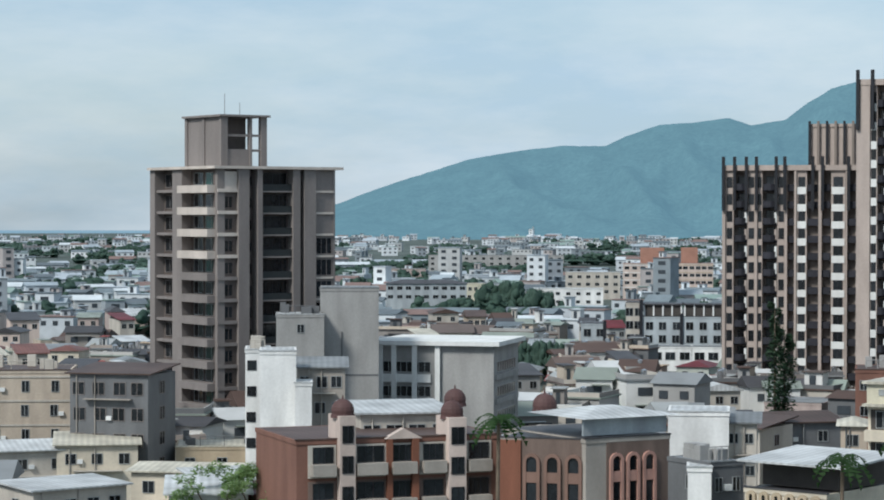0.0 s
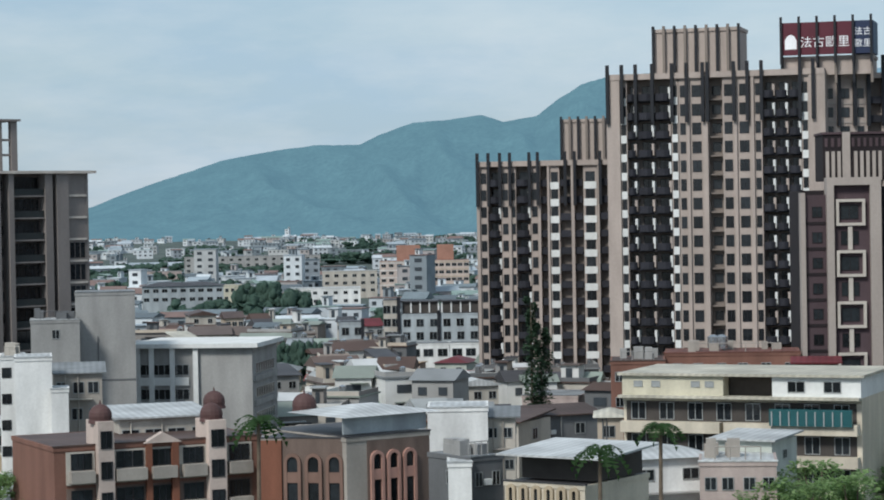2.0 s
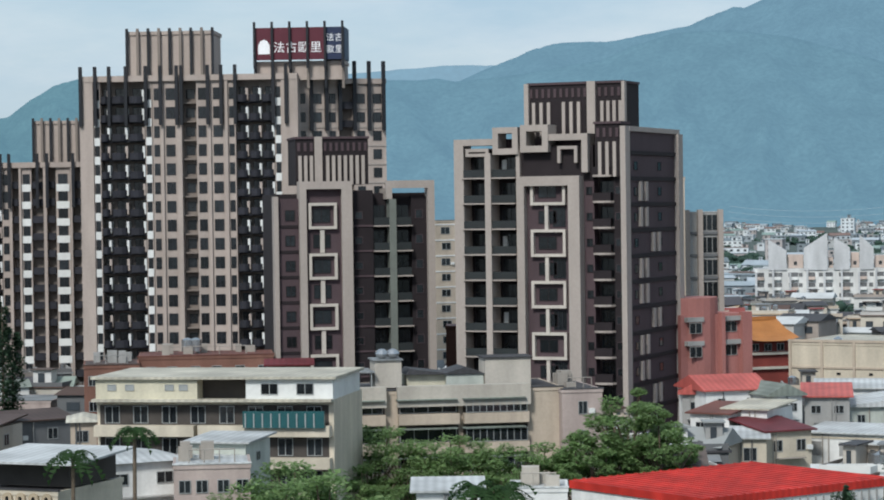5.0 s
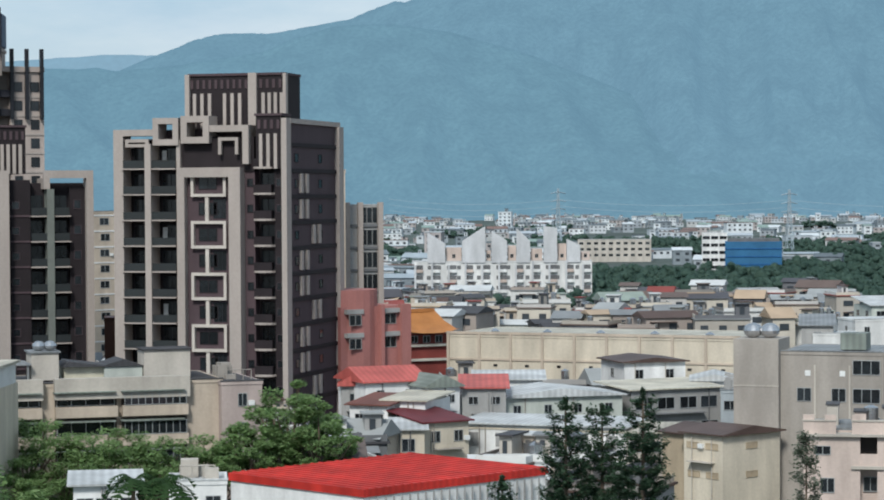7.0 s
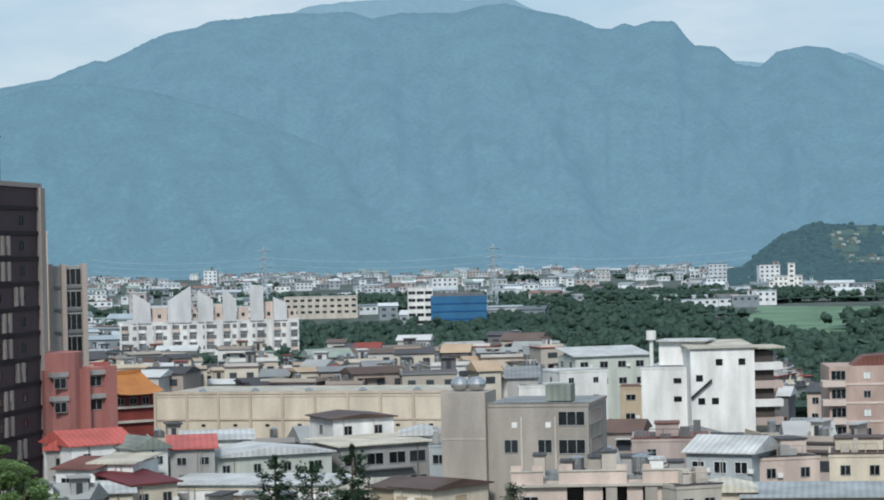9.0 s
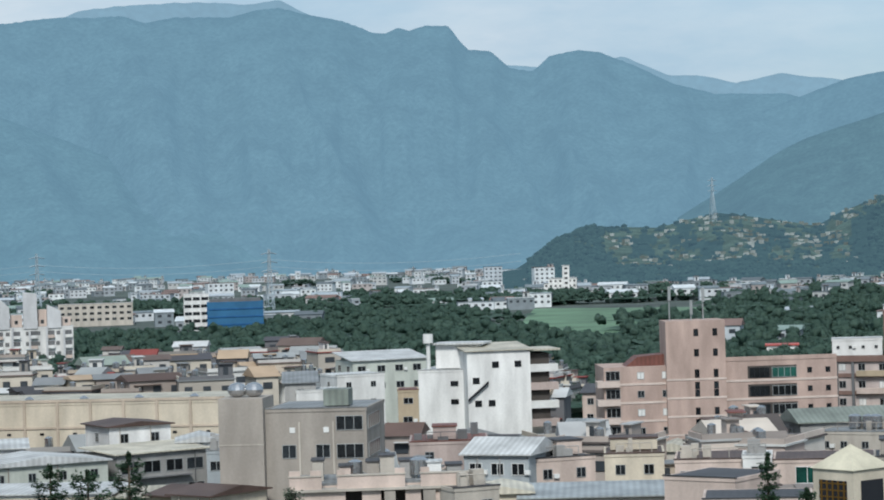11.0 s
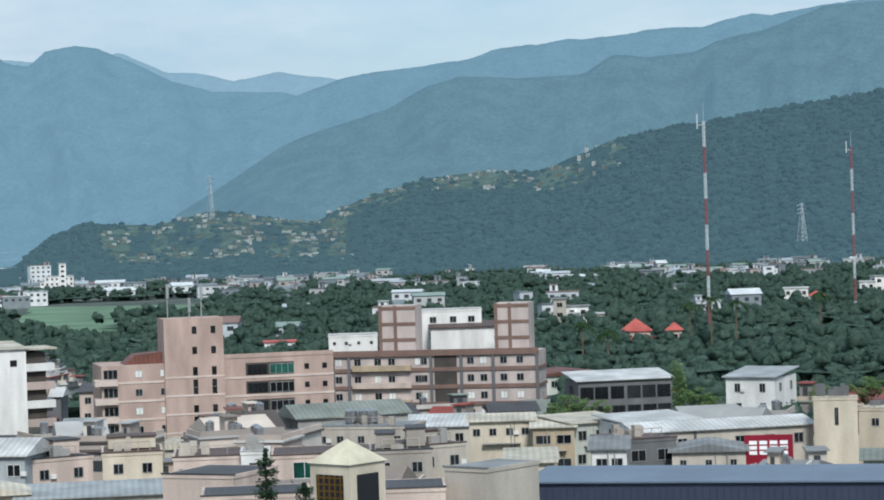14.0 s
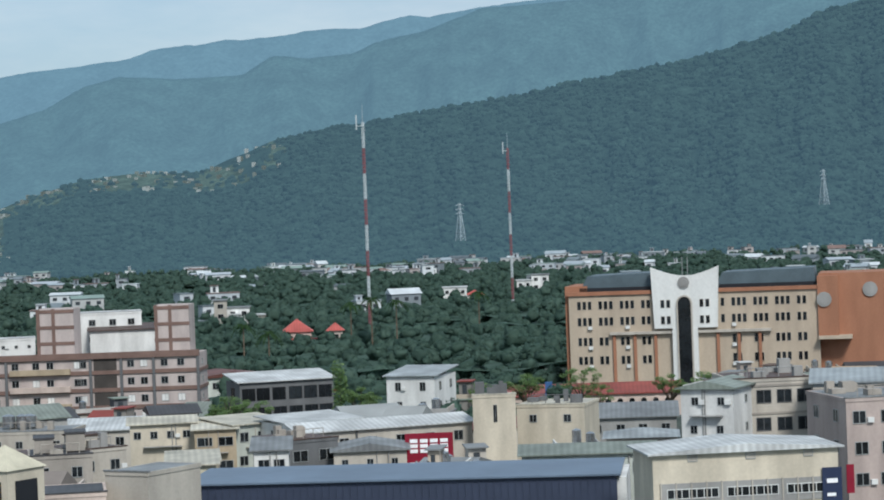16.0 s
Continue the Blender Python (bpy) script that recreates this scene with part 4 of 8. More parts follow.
# ---- quarter before the grey-brown tower ----
house((-66.5, 302.1), (-47.7, 303.6), 16.0, 12, "beige", "flat", "brown", 4, 5, (1.0, 1.5), "beige five-storey apartment block with brown roof slab", cat="apartment block", band="plaster")
house((-45.2, 287.7), (-35.4, 285.1), 16.5, 10, "darkgrey", "shed", "brown", 4, 4, (1.6, 1.6), "weathered dark apartment block with brown sheet roofs", cat="apartment block", frame_mat=BROWN)
house((-48.2, 306.9), (-42.4, 307.8), 12.0, 6, "beige", "shed", "rust", 3, 2, (1.2, 1.4), "beige annexe with a rusty awning roof")
shop((-59.1, 274.6), (-39.8, 282.1), 8.0, 9, "plaster", "gable", "white", cols=5, rise=1.6, label="long low shed with a white sheet roof")
shop((-38.8, 224.8), (-30.8, 231.1), 9.5, 7, "plaster", "shed", "white", cols=4, rise=0.5, label="low shed with a pale corrugated roof")
shop((-32.5, 247.5), (-21.6, 245.6), 9.0, 9, "cream", "gable", "cream", cols=3, rise=0.9, label="cream shed with cream sheet roof")
shop((-32.6, 290.1), (-18.0, 291.3), 7.5, 10, "tan", "flat", "cream", cols=4, label="low tan workshop with flat roof")
shop((-24.7, 213.9), (-17.6, 214.6), 10.5, 10, "white", "shed", "white", cols=2, rise=1.2, label="small shed with white roof sheet")
shop((-23.4, 234.9), (-11.1, 239.8), 9.0, 9, "plaster", "shed", "white", cols=3, rise=1.2, label="low shed under a white lean-to roof")
shop((-18.4, 218.0), (-7.6, 222.6), 10.0, 8, "brick", "gable", "maroon", cols=3, rise=1.4, label="low house with a maroon sheet roof")
shop((-45.5, 279.6), (-36.1, 281.0), 8.5, 10, "cream", "shed", "cream", cols=3, rise=1.3, label="low cream shed with cream roof")
# white tiled building with annexe, grey concrete block behind
e, w, f = house((-23.6, 284.0), (-20.7, 284.2), 19.8, 9, "white", "flat", "white", 6, 2, (1.1, 1.2), "narrow white tiled apartment house with window columns", cat="apartment block", frame_mat=FIN)
house((-20.95, 272.2), (-16.82, 272.48), 20.3, 9, "white", "flat", "white", 0, 1, label="blank white rendered party wall of a tall house", sides=False)
house((-16.82, 270.5), (-14.9, 270.6), 16.8, 6, "white", "flat", "white", 0, 1, label="narrow blank white rendered wall", sides=False)
house((-17.24, 281.5), (-11.56, 281.8), 17.6, 8, "conc", "shed", "grey", 4, 3, (1.3, 1.4), "grey concrete house with roof garden canopy", cat="house")
house((-22.23, 317.2), (-15.83, 317.6), 22.6, 9, "grey", "flat", "white", 1, 1, (1.0, 1.2), "grey concrete stair house with white roof edge", cat="apartment block", sides=False)
e, w, f = house((-16.57, 321.6), (-8.63, 321.9), 26.0, 12, "grey", "flat", "grey", 0, 1, label="tall windowless grey concrete building", cat="apartment block", sides=False)
for z in (3.5, 7.0, 10.5, 14.0):
    f.box("joint_band", 0, w, 0.0, 0.06, z, z + 0.2, WALLS["darkgrey"])
f.box("rib", w * 0.36, w * 0.38, 0.0, 0.15, 0, 20, WALLS["darkgrey"])
# grey school block with white ribbons
e, w, f = house((-8.9, 331.9), (7.1, 327.9), 17.7, 16, "grey", "flat", "white", 0, 1, label="grey institutional block with white window ribbons", cat="building", sides=False)
bx(e, "roof_slab", -1.0, w + 1.0, -1.0, 16.5, 17.7, 18.3, WHITE, "projecting white roof slab")
for i in range(4):
    z = 15.5 - 3.4 * i
    f.win(0.6, z - 1.6, w * 0.42, 1.5, 0.0, split=8)
    f.box("ribbon", 0.2, w * 0.46, 0.0, 0.35, z - 3.0, z - 1.9, WHITE)
    window(e, 2.0, z - 1.6, 12.0, 1.5, "right", w, split=8)
    bx(e, "ribbon", w, w + 0.3, 1.0, 15.0, z - 2.6, z - 1.8, WALLS["grey"])
for u in (0.0, w * 0.12, w * 0.3, w * 0.5):
    f.box("pillar", u, u + 0.7, 0.3, 0.6, 0, 17.7, WHITE)

# ---- brick quarter with domes and arches ----
BRICK = tint("red-brown brick cladding", "7A503F", stain=0.25, size=1.0, streaks=1)
DIM_BRICK = tint("grey-brown brick cladding", "6F6058", stain=0.3, size=1.0, streaks=1)
ARCH_TILE = tint("pinkish arch trim", "A98478", stain=0.2)
DOME = tint("weathered copper-red dome", "5C4442", stain=0.35, rough=0.7)


def arch_panel(e, f, u0, u1, z0, z1, trim, glass=GLASS, spandrels=2, off=0.0):
    """A tall arched window bay: trim ring, pane behind, spandrel bands."""
    w2, n = (u1 - u0) / 2, 8
    cx, zc = (u0 + u1) / 2, z1 - (u1 - u0) / 2
    outer = [(u0, z0)] + [(cx - w2 * math.cos(math.pi * i / n), zc + w2 * math.sin(math.pi * i / n)) for i in range(n + 1)] + [(u1, z0)]
    t = 0.28
    inner = [(u0 + t, z0)] + [(cx - (w2 - t) * math.cos(math.pi * i / n), zc + (w2 - t) * math.sin(math.pi * i / n)) for i in range(n + 1)] + [(u1 - t, z0)]
    bm = bmesh.new()
    vo, vi = [bm.verts.new((x, -0.25, z)) for x, z in outer], [bm.verts.new((x, -0.25, z)) for x, z in inner]
    wo, wi = [bm.verts.new((x, 0.0, z)) for x, z in outer], [bm.verts.new((x, 0.0, z)) for x, z in inner]
    for i in range(len(outer) - 1):
        bm.faces.new((vo[i], vo[i + 1], vi[i + 1], vi[i])), bm.faces.new((vo[i], wo[i], wo[i + 1], vo[i + 1])), bm.faces.new((vi[i], vi[i + 1], wi[i + 1], wi[i]))
    bmesh.ops.recalc_face_normals(bm, faces=bm.faces)
    arch = part("arch", bm, trim, e, "", (0, -off, 0))
    part("pane", prism(inner, -0.06, -0.02), glass, arch)
    for i in range(spandrels):
        z = z0 + (zc - z0) * (i + 0.75) / (spandrels + 0.3)
        f.box("spandrel", u0 + t, u1 - t, 0.06 + off, 0.2 + off, z, z + 0.9, trim)


def dome(e, x, y, z, r):
    bm = bmesh.new()
    bmesh.ops.create_uvsphere(bm, u_segments=16, v_segments=10, radius=r)
    bmesh.ops.delete(bm, geom=[v for v in bm.verts if v.co.z < -r * 0.35], context="VERTS")
    tube(bm, (0, 0, r * 0.9), (0, 0, r * 1.35), 0.12, 0.03, 6)
    tube(bm, (0, 0, -r * 0.6), (0, 0, -r * 0.3), r * 1.05, r, 16)
    part("dome", bm, DOME, e, "weathered copper-red dome", (x, y, z + r * 0.5))


e, w, f = house((-12.4, 201.6), (5.1, 207.9), 16.8, 13, "brick", "flat", "brown", 0, 1, label="red-brick and grey house row with domed stair towers", cat="building", sides=False)
tz = 16.8
for u0, u1, m in [(0.0, 0.7, 0), (1.0, 3.5, 0), (5.0, 8.1, 0), (8.2, 10.8, 0), (11.0, 13.5, 0), (15.2, 17.7, 0), (17.8, 18.7, 0)]:
    for i in range(4):
        z = tz - 3.0 - 3.1 * i
        if u1 - u0 > 2:
            f.box("bay_wall", u0, u1, 0.0, 0.12, z - 0.4, z + 2.4, DIM_BRICK if i % 2 else WALLS["plaster"])
            f.box("balcony", u0 + 0.2, u1 - 0.2, 0.12, 1.0, z - 0.2, z + 0.8, WALLS["conc"])
            f.win(u0 + 0.4, z + 0.85, (u1 - u0) * 0.45, 1.4, 0.12, frame_mat=FIN, split=2)
            f.win(u0 + (u1 - u0) * 0.6, z + 0.85, (u1 - u0) * 0.3, 1.4, 0.12, frame_mat=FIN, split=1)
for x0, x1, yt in ((3.6, 5.0, 0), (13.5, 15.1, -0.4)):
    tower = bx(e, "stair_tower", x0, x1, -0.9, 2.5, 0, tz + 1.9 + yt, WALLS["salmon"], "pinkish stair tower")
    for i in range(4):
        window(e, x0 + 0.2, tz - 0.4 + yt - 2.6 * i, x1 - x0 - 0.4, 1.5, "front", -0.9, frame_mat=FIN, split=2)
    dome(e, (x0 + x1) / 2, 0.6, tz + 1.8 + yt, 1.0)
dome(e, 17.1, 7.5, tz + 1.9, 1.0)
cx = 9.5
part("pediment", prism([(cx - 1.7, tz - 0.2), (cx, tz + 0.7), (cx + 1.7, tz - 0.2)], -0.5, 0.3), WALLS["salmon"], e, "white pediment with brick edge")
f.box("orange_pier", cx - 1.5, cx - 1.0, 0.0, 0.5, 0, tz - 0.2, BRICK), f.box("orange_pier", cx + 0.8, cx + 1.4, 0.0, 0.5, 0, tz - 0.2, BRICK)
house((-7.3, 212.9), (0.8, 215.0), 17.9, 8, "plaster", "shed", "white", 1, 4, (1.6, 1.2), "rooftop room with white sheet roof over the brick house", rise=0.9)
e, w, f = house((5.0, 203.9), (12.3, 201.6), 16.9, 13, "conc", "flat", "dark", 0, 1, label="dark brick block with tall arched windows", cat="building", sides=False)
tz = 16.9
f.box("orange_pier", 0.0, 1.9, 0.0, 0.3, 0, tz - 0.3, BRICK)
f.box("cladding", 1.9, w, 0.0, 0.1, 0, tz, DIM_BRICK)
for i in range(3):
    arch_panel(e, f, 2.1 + 1.85 * i, 3.6 + 1.85 * i, tz - 9.5, tz - 1.4, tint("dull brown arch trim", "7E655A", stain=0.25), off=0.1)
e, w, f = house((12.2, 201.1), (19.7, 205.6), 17.0, 13, "conc", "flat", "dark", 0, 1, label="grey-brown block with tall arched windows under a white roof", cat="building", sides=False)
for i in range(3):
    arch_panel(e, f, 2.35 + 1.72 * i, 3.75 + 1.72 * i, tz - 9.5, tz - 1.3, ARCH_TILE, off=0.07)
f.box("cladding", 2.1, w, 0.0, 0.06, 0, tz - 0.2, DIM_BRICK)
f.box("rooftop_glazing", 0.0, w, -0.6, -0.4, tz + 0.2, tz + 1.6, WALLS["paleblue"])
roof_on(e, "hip", w + 0.6, 8.0, tz + 1.7, ROOFS["white"], 0.7, 0.5)
dome(e, w * 0.2, 9.0, tz + 1.6, 1.1)
house((21.73, 228.0), (27.51, 227.3), 17.1, 8, "white", "flat", "white", 0, 1, label="blank white party wall with weather stains", sides=False)
house((27.59, 229.4), (30.4, 229.0), 15.7, 8, "plaster", "shed", "grey", 2, 2, (0.9, 1.0), "small plastered annexe with awning roof beside a white wall", rise=0.6)
house((20.01, 193.0), (21.92, 192.8), 15.5, 5, "white", "flat", "white", 0, 1, label="narrow blank white wall", sides=False)
house((22.1, 194.7), (25.0, 196.4), 15.7, 6, "darkgrey", "flat", "grey", 3, 2, (0.8, 1.2), "dark grey steel stair frame beside a white wall")

# ---- roofs before the beige towers ----
e, w, f = house((24.1, 188.5), (29.8, 183.6), 14.4, 10, "cream", "flat", "dark", 0, 1, label="cream arcaded house under a wide white sheet roof", sides=False)
tz = 14.4
for i in range(6):
    arch_panel(e, f, 0.25 + i * (w - 0.4) / 6, 0.05 + (i + 0.9) * (w - 0.4) / 6, tz - 3.2, tz - 0.3, WALLS["tan"], spandrels=0)
# dark block: the shade below the wide roof is in its colour
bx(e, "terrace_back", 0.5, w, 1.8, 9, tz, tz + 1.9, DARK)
roof_on(e, "shed", w + 1.6, 8.0, tz + 1.9, ROOFS["white"], 0.5, 0.5)
house((35.3, 198.4), (43.8, 199.8), 14.6, 10, "white", "hip", "white", 2, 2, (1.5, 1.0), "white house under a wide white sheet roof", rise=1.5)
house((41.1, 193.7), (47.3, 192.3), 14.9, 9, "pink", "flat", "white", 2, 4, (1.0, 1.1), "dull pink house with three windows and white roof")
house((44.3, 202.2), (48.6, 199.2), 15.7, 6, "mint", "shed", "white", 1, 3, (0.9, 0.8), "pale green rooftop hut with white roof", rise=0.5)
shop((37.1, 271.1), (46.1, 273.8), 12.0, 16, "darkgrey", "gable", "brown", cols=2, rise=1.6, label="dark brown sheet-roofed workshop")
shop((29.5, 267.7), (35.4, 264.0), 12.0, 10, "plaster", "shed", "brown", cols=2, label="small house with a brown roof")
shop((43.3, 257.5), (46.1, 257.0), 13.0, 8, "beige", "hip", "cream", cols=1, rise=1.0, fl=3, label="narrow beige house with a cream awning roof")
# cream apartment row
e, w, f = house((41.3, 229.8), (50.1, 225.0), 17.6, 13, "cream", "flat", "cream", 0, 1, label="cream apartment row with long balconies", cat="apartment block", sides=False)
tz = 17.6
W2 = w * 410 / 174
bx(e, "wall_right", w, W2, 0.0, 13, 0, tz, WALLS["cream"])
bx(e, "attic", 0.0, w * 1.02, -0.4, 12, tz, tz + 2.0, WALLS["yellow"])
bx(e, "attic", w * 1.02, w * 1.55, 1.6, 12, tz, tz + 2.0, DARK)
bx(e, "attic", w * 1.5, W2, -0.3, 12, tz, tz + 2.0, WHITE)
bx(e, "attic_roof", -0.4, W2 + 0.4, -0.8, 12.5, tz + 2.0, tz + 2.25, ROOFS["cream"])
f.box("awning", -0.2, W2, 0.0, 1.3, tz - 0.15, tz + 0.1, ROOFS["cream"])
for i in range(3):
    z = tz - 3.2 - 3.1 * i
    f.box("balcony", 0.0, w * 1.0, 0.0, 1.2, z - 0.3, z + 0.75, WALLS["cream"], "cream balcony parapet")
    f.box("balcony", w * 1.04, W2 - 0.2, 0.0, 1.2, z - 0.3, z + 0.75, WALLS["cream"], "cream balcony parapet")
    # dark sheet on the flat wall paints the shade inside the balconies
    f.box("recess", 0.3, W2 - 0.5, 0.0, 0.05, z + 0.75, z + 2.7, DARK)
    for j in range(8):
        f.win(0.8 + j * W2 / 8.2, z + 0.9, 1.5, 1.7, 0.05)
f.box("bay_window", w * 1.5, W2 - 0.6, 1.2, 1.6, tz - 2.6, tz - 1.0, tint("teal balcony glazing", "2E5A5E", rough=0.3), "teal glazed balcony enclosure")
for j in range(9):
    f.box("mullion", w * 1.52 + j * (W2 - 0.8 - w * 1.52) / 9, w * 1.52 + j * (W2 - 0.8 - w * 1.52) / 9 + 0.12, 1.6, 1.68, tz - 2.6, tz - 1.2, ALU)
for j in range(4):
    window(e, (1.2, 3.0, 7.0, 8.4)[j], tz + 0.9, 0.9, 0.6, "front", -0.4, split=1, pane_mat=ALU)
for i, x in enumerate((w * 1.65, w * 2.0)):
    window(e, x, tz + 0.5, 1.7, 1.1, "front", -0.3)
# long grey-beige row
e, w, f = house((68.1, 240.6), (92.6, 236.5), 16.6, 13, "beige", "flat", "dark", 0, 1, label="long grey-beige apartment row with enclosed balconies", cat="apartment block", sides=False)
tz = 16.6
for i in range(3):
    z = tz - 3.3 - 3.1 * i
    for u0, u1 in ((0.6, 5.6), (7.0, 13.5), (14.0, 21.0)):
        f.box("balcony", u0, u1, 0.0, 1.0, z - 0.4, z + 0.7, WALLS["beige"], "grey-beige balcony parapet")
        # dark strip laid on the wall as the shade behind the parapet
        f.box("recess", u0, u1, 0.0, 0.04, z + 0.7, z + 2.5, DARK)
        f.win(u0 + 0.2, z + 0.75, u1 - u0 - 0.4, 1.4, 0.95 if u0 > 13 else 0.04, split=9 if u0 > 13 else 4)
        f.box("awning", u0 - 0.2, u1 * 0.98, 0.0, 1.4, z + 2.2, z + 2.32, ROOFS["green"])
f.box("upper_band", 0, 5.7, 0.0, 1.0, tz - 1.8, tz + 0.4, WALLS["plaster"]), f.box("upper_band", 6.9, 21.2, 0.0, 1.0, tz - 1.8, tz + 0.4, WALLS["plaster"])
for x0, x1, h, m, rf in ((5.0, 7.9, 2.9, "plaster", "grey"), (17.0, 22.0, 2.9, "plaster", "dark")):
    bx(e, "roof_house", x0, x1, 3.0, 7.0, tz, tz + h, WALLS[m])
    bx(e, "roof_house_cap", x0 - 0.2, x1 + 0.2, 2.8, 7.2, tz + h, tz + h + 0.15, ROOFS[rf])
ball_tank(e, 6.0, 4.5, tz + 3.05, 0.62), ball_tank(e, 7.2, 4.5, tz + 3.05, 0.62)
x0, x1, x2 = 8.6, 12.8, 16.9
bx(e, "roof_hut", x0, x1, 4.0, 8.0, tz, tz + 1.3, WALLS["yellow"])
bx(e, "roof_hut", x1, x2, 3.5, 8.5, tz, tz + 1.2, WALLS["mint"])
part("hut_roof", prism([(x0 - 0.2, tz + 1.3), (x0 + 0.4, tz + 1.9), (x1, tz + 1.4), ((x1 + x2) / 2, tz + 2.0), (x2 + 0.2, tz + 1.25), (x1, tz + 1.25)], 3.3, 8.6), ROOFS["dark"], e)
x0, x1 = 0.1, 4.9
bx(e, "canopy", x0, x1, 2.0, 8.0, tz + 1.7, tz + 1.85, ROOFS["grey"])
for x in (x0 + 0.2, x1 - 0.4):
    bx(e, "canopy_post", x, x + 0.12, 2.2, 2.32, tz, tz + 1.7, ALU)
house((92.0, 235.1), (96.4, 234.5), 16.4, 12, "pink", "flat", "dark", 2, 1, (1.0, 1.4), "dull purple end house of the row with framed window", sides=False)
# brick and red roofs behind the cream row
house((58.2, 294.3), (74.7, 290.6), 17.7, 10, "brick", "flat", "rust", 1, 6, (1.2, 1.0), "row of red-brick rooftop rooms", sides=False, tanks=2)
house((49.8, 285.7), (56.3, 284.5), 17.4, 10, "brick", "flat", "brown", 3, 3, (1.0, 1.2), "weathered brick house with brown parapet")
shop((70.3, 276.2), (75.2, 274.9), 17.1, 8, "brick", "gable", "maroon", cols=2, label="house with maroon tile roof", rise=0.9)
house((148.10, 446.06), (152.51, 446.68), 33.22, 14, "beige", "flat", "grey", 12, 1, (2.0, 1.4), "slender beige and orange tower far between the plum towers", cat="apartment tower", band="white")
house((105.2, 312.8), (106.9, 312.2), 19.3, 8, "brick", "flat", "rust", 0, 1, label="blank orange-brick end of a house", sides=False)
# grey panelled tower and pink block behind the larger plum tower
e, w, f = house((141.21, 314.78), (142.41, 314.24), 39.73, 10, "beige", "flat", "white", 0, 1, label="beige pier of a tower behind", cat="apartment tower", sides=False)
e, w, f = house((144.29, 318.88), (150.27, 318.31), 34.63, 14, "grey", "flat", "white", 0, 1, label="grey panelled tower with beige piers", cat="apartment tower", sides=False)
tz = 34.6
for u in (0.0, w * 0.34, w - 0.8):
    f.box("pier", u, u + 0.75, 0.0, 0.6, 0, tz + 0.3, STONE)
for i in range(8):
    f.box("panel_joint", 0, w, 0.0, 0.25, tz - 3.3 * (i + 1), tz - 3.3 * (i + 1) + 0.35, WALLS["darkgrey"])
    f.win(w * 0.45, tz - 3.3 * (i + 1) + 0.5, w * 0.42, 2.4, 0.0, split=3, pane_mat=GLASS, frame_mat=WALLS["grey"])
PINKB = tint("dusty red cladding", "A5706A", stain=0.2, streaks=1)
e, w = thing("building", (127.32, 282.65), (137.81, 284.37), 0, "dusty red civic building with rounded corner", "building")
tz = 23.5
f = Face(e, "front")
bx(e, "wall", 0, w, 0, 12, 0, tz - 2.2, PINKB)
bm = bmesh.new()
tube(bm, (0, 0, 0), (0, 0, tz), 4.2, 4.2, 24)
part("round_corner", bm, PINKB, e, "rounded dusty red corner", (3.2, 3.6, 0))
for u in (w * 0.62, w * 0.05):
    for i in range(2):
        z = tz - 4.6 - 3.1 * i
        f.win(u + 0.3, z, 1.9, 1.4, 0.75 if u < 2 else 0.0, frame_mat=WALLS["grey"])
        f.box("band", u, u + 2.6, 0.0, 0.8 if u < 2 else 0.5, z + 1.5, z + 2.1, WALLS["grey"])
f.box("pilaster", w * 0.55, w * 0.6, 0.0, 0.9, 0, tz - 2, PINKB), f.box("pilaster", w * 0.86, w, 0.0, 0.9, 0, tz - 2, PINKB)


# ---- quarter round the long cream hall ----
def quad_hall(name, p, q, r, z, wall, roof_mat, label, drop=0.7):
    """A low hall over a parallelogram: p is its near corner, q and r the corners to the left and the right of it."""
    e = new(name)
    e.matrix_basis = pose(p[0], p[1], 0)
    tagged(e, label, "hall")
    L, R = Vector((q[0] - p[0], q[1] - p[1], 0)), Vector((r[0] - p[0], r[1] - p[1], 0))
    def slab(k, z0, z1):
        bm = bmesh.new()
        c = (L + R) / 2
        pts = [c + (v - c) * k for v in (Vector((0, 0, 0)), R, L + R, L)]
        lo, hi = [bm.verts.new((v.x, v.y, z0)) for v in pts], [bm.verts.new((v.x, v.y, z1)) for v in pts]
        bm.faces.new(list(reversed(lo))), bm.faces.new(hi)
        for i in range(4):
            bm.faces.new((lo[i], lo[(i + 1) % 4], hi[(i + 1) % 4], hi[i]))
        return bm
    part("wall", slab(0.985, 0, z - drop), wall, e)
    part("roof", slab(1.0, z - drop, z), roof_mat, e)
    return e, L, R


shop((56.6, 176.13), (61.31, 174.55), 13.6, 6, "white", "shed", "white", cols=3, rise=0.6, label="small white shed beside the street trees")
shop((68.71, 187.83), (73.21, 186.12), 12.2, 6, "white", "flat", "white", cols=2, label="low white annexe of the red-roofed hall")
e, L, R = quad_hall("hall", (85.86, 186.04, 10.50), (80.26, 203.6, 10.50), (107.99, 192.92, 10.50), 10.5, WALLS["white"], ROOFS["scarlet"], "low hall with a bright red sheet roof and white walls")
for i in range(24):
    p = R * ((i + 0.5) / 24)
    bx(e, "wall_rib", p.x, p.x + 0.1, p.y - 0.35, p.y - 0.15, 0, 9.7, WALLS["grey"])
for i in range(22):
    s = R * ((i + 0.5) / 22)
    bm = bmesh.new()
    tube(bm, (s.x, s.y, 10.53), (s.x + L.x, s.y + L.y, 10.53), 0.06, 0.06, 4)
    part("roof_seam", bm, ROOFS["scarlet"], e)
house((119.5, 258.2), (127.3, 257.8), 13.4, 9, "white", "gable", "palered", 1, 2, (1.0, 0.9), "white house under a faded pale red sheet roof", rise=2.8, sides=False)
house((118.3, 262.6), (121.1, 261.3), 12.8, 8, "grey", "gablef", "palered", 1, 1, label="house with an open pale red gable and white verge", rise=2.4)
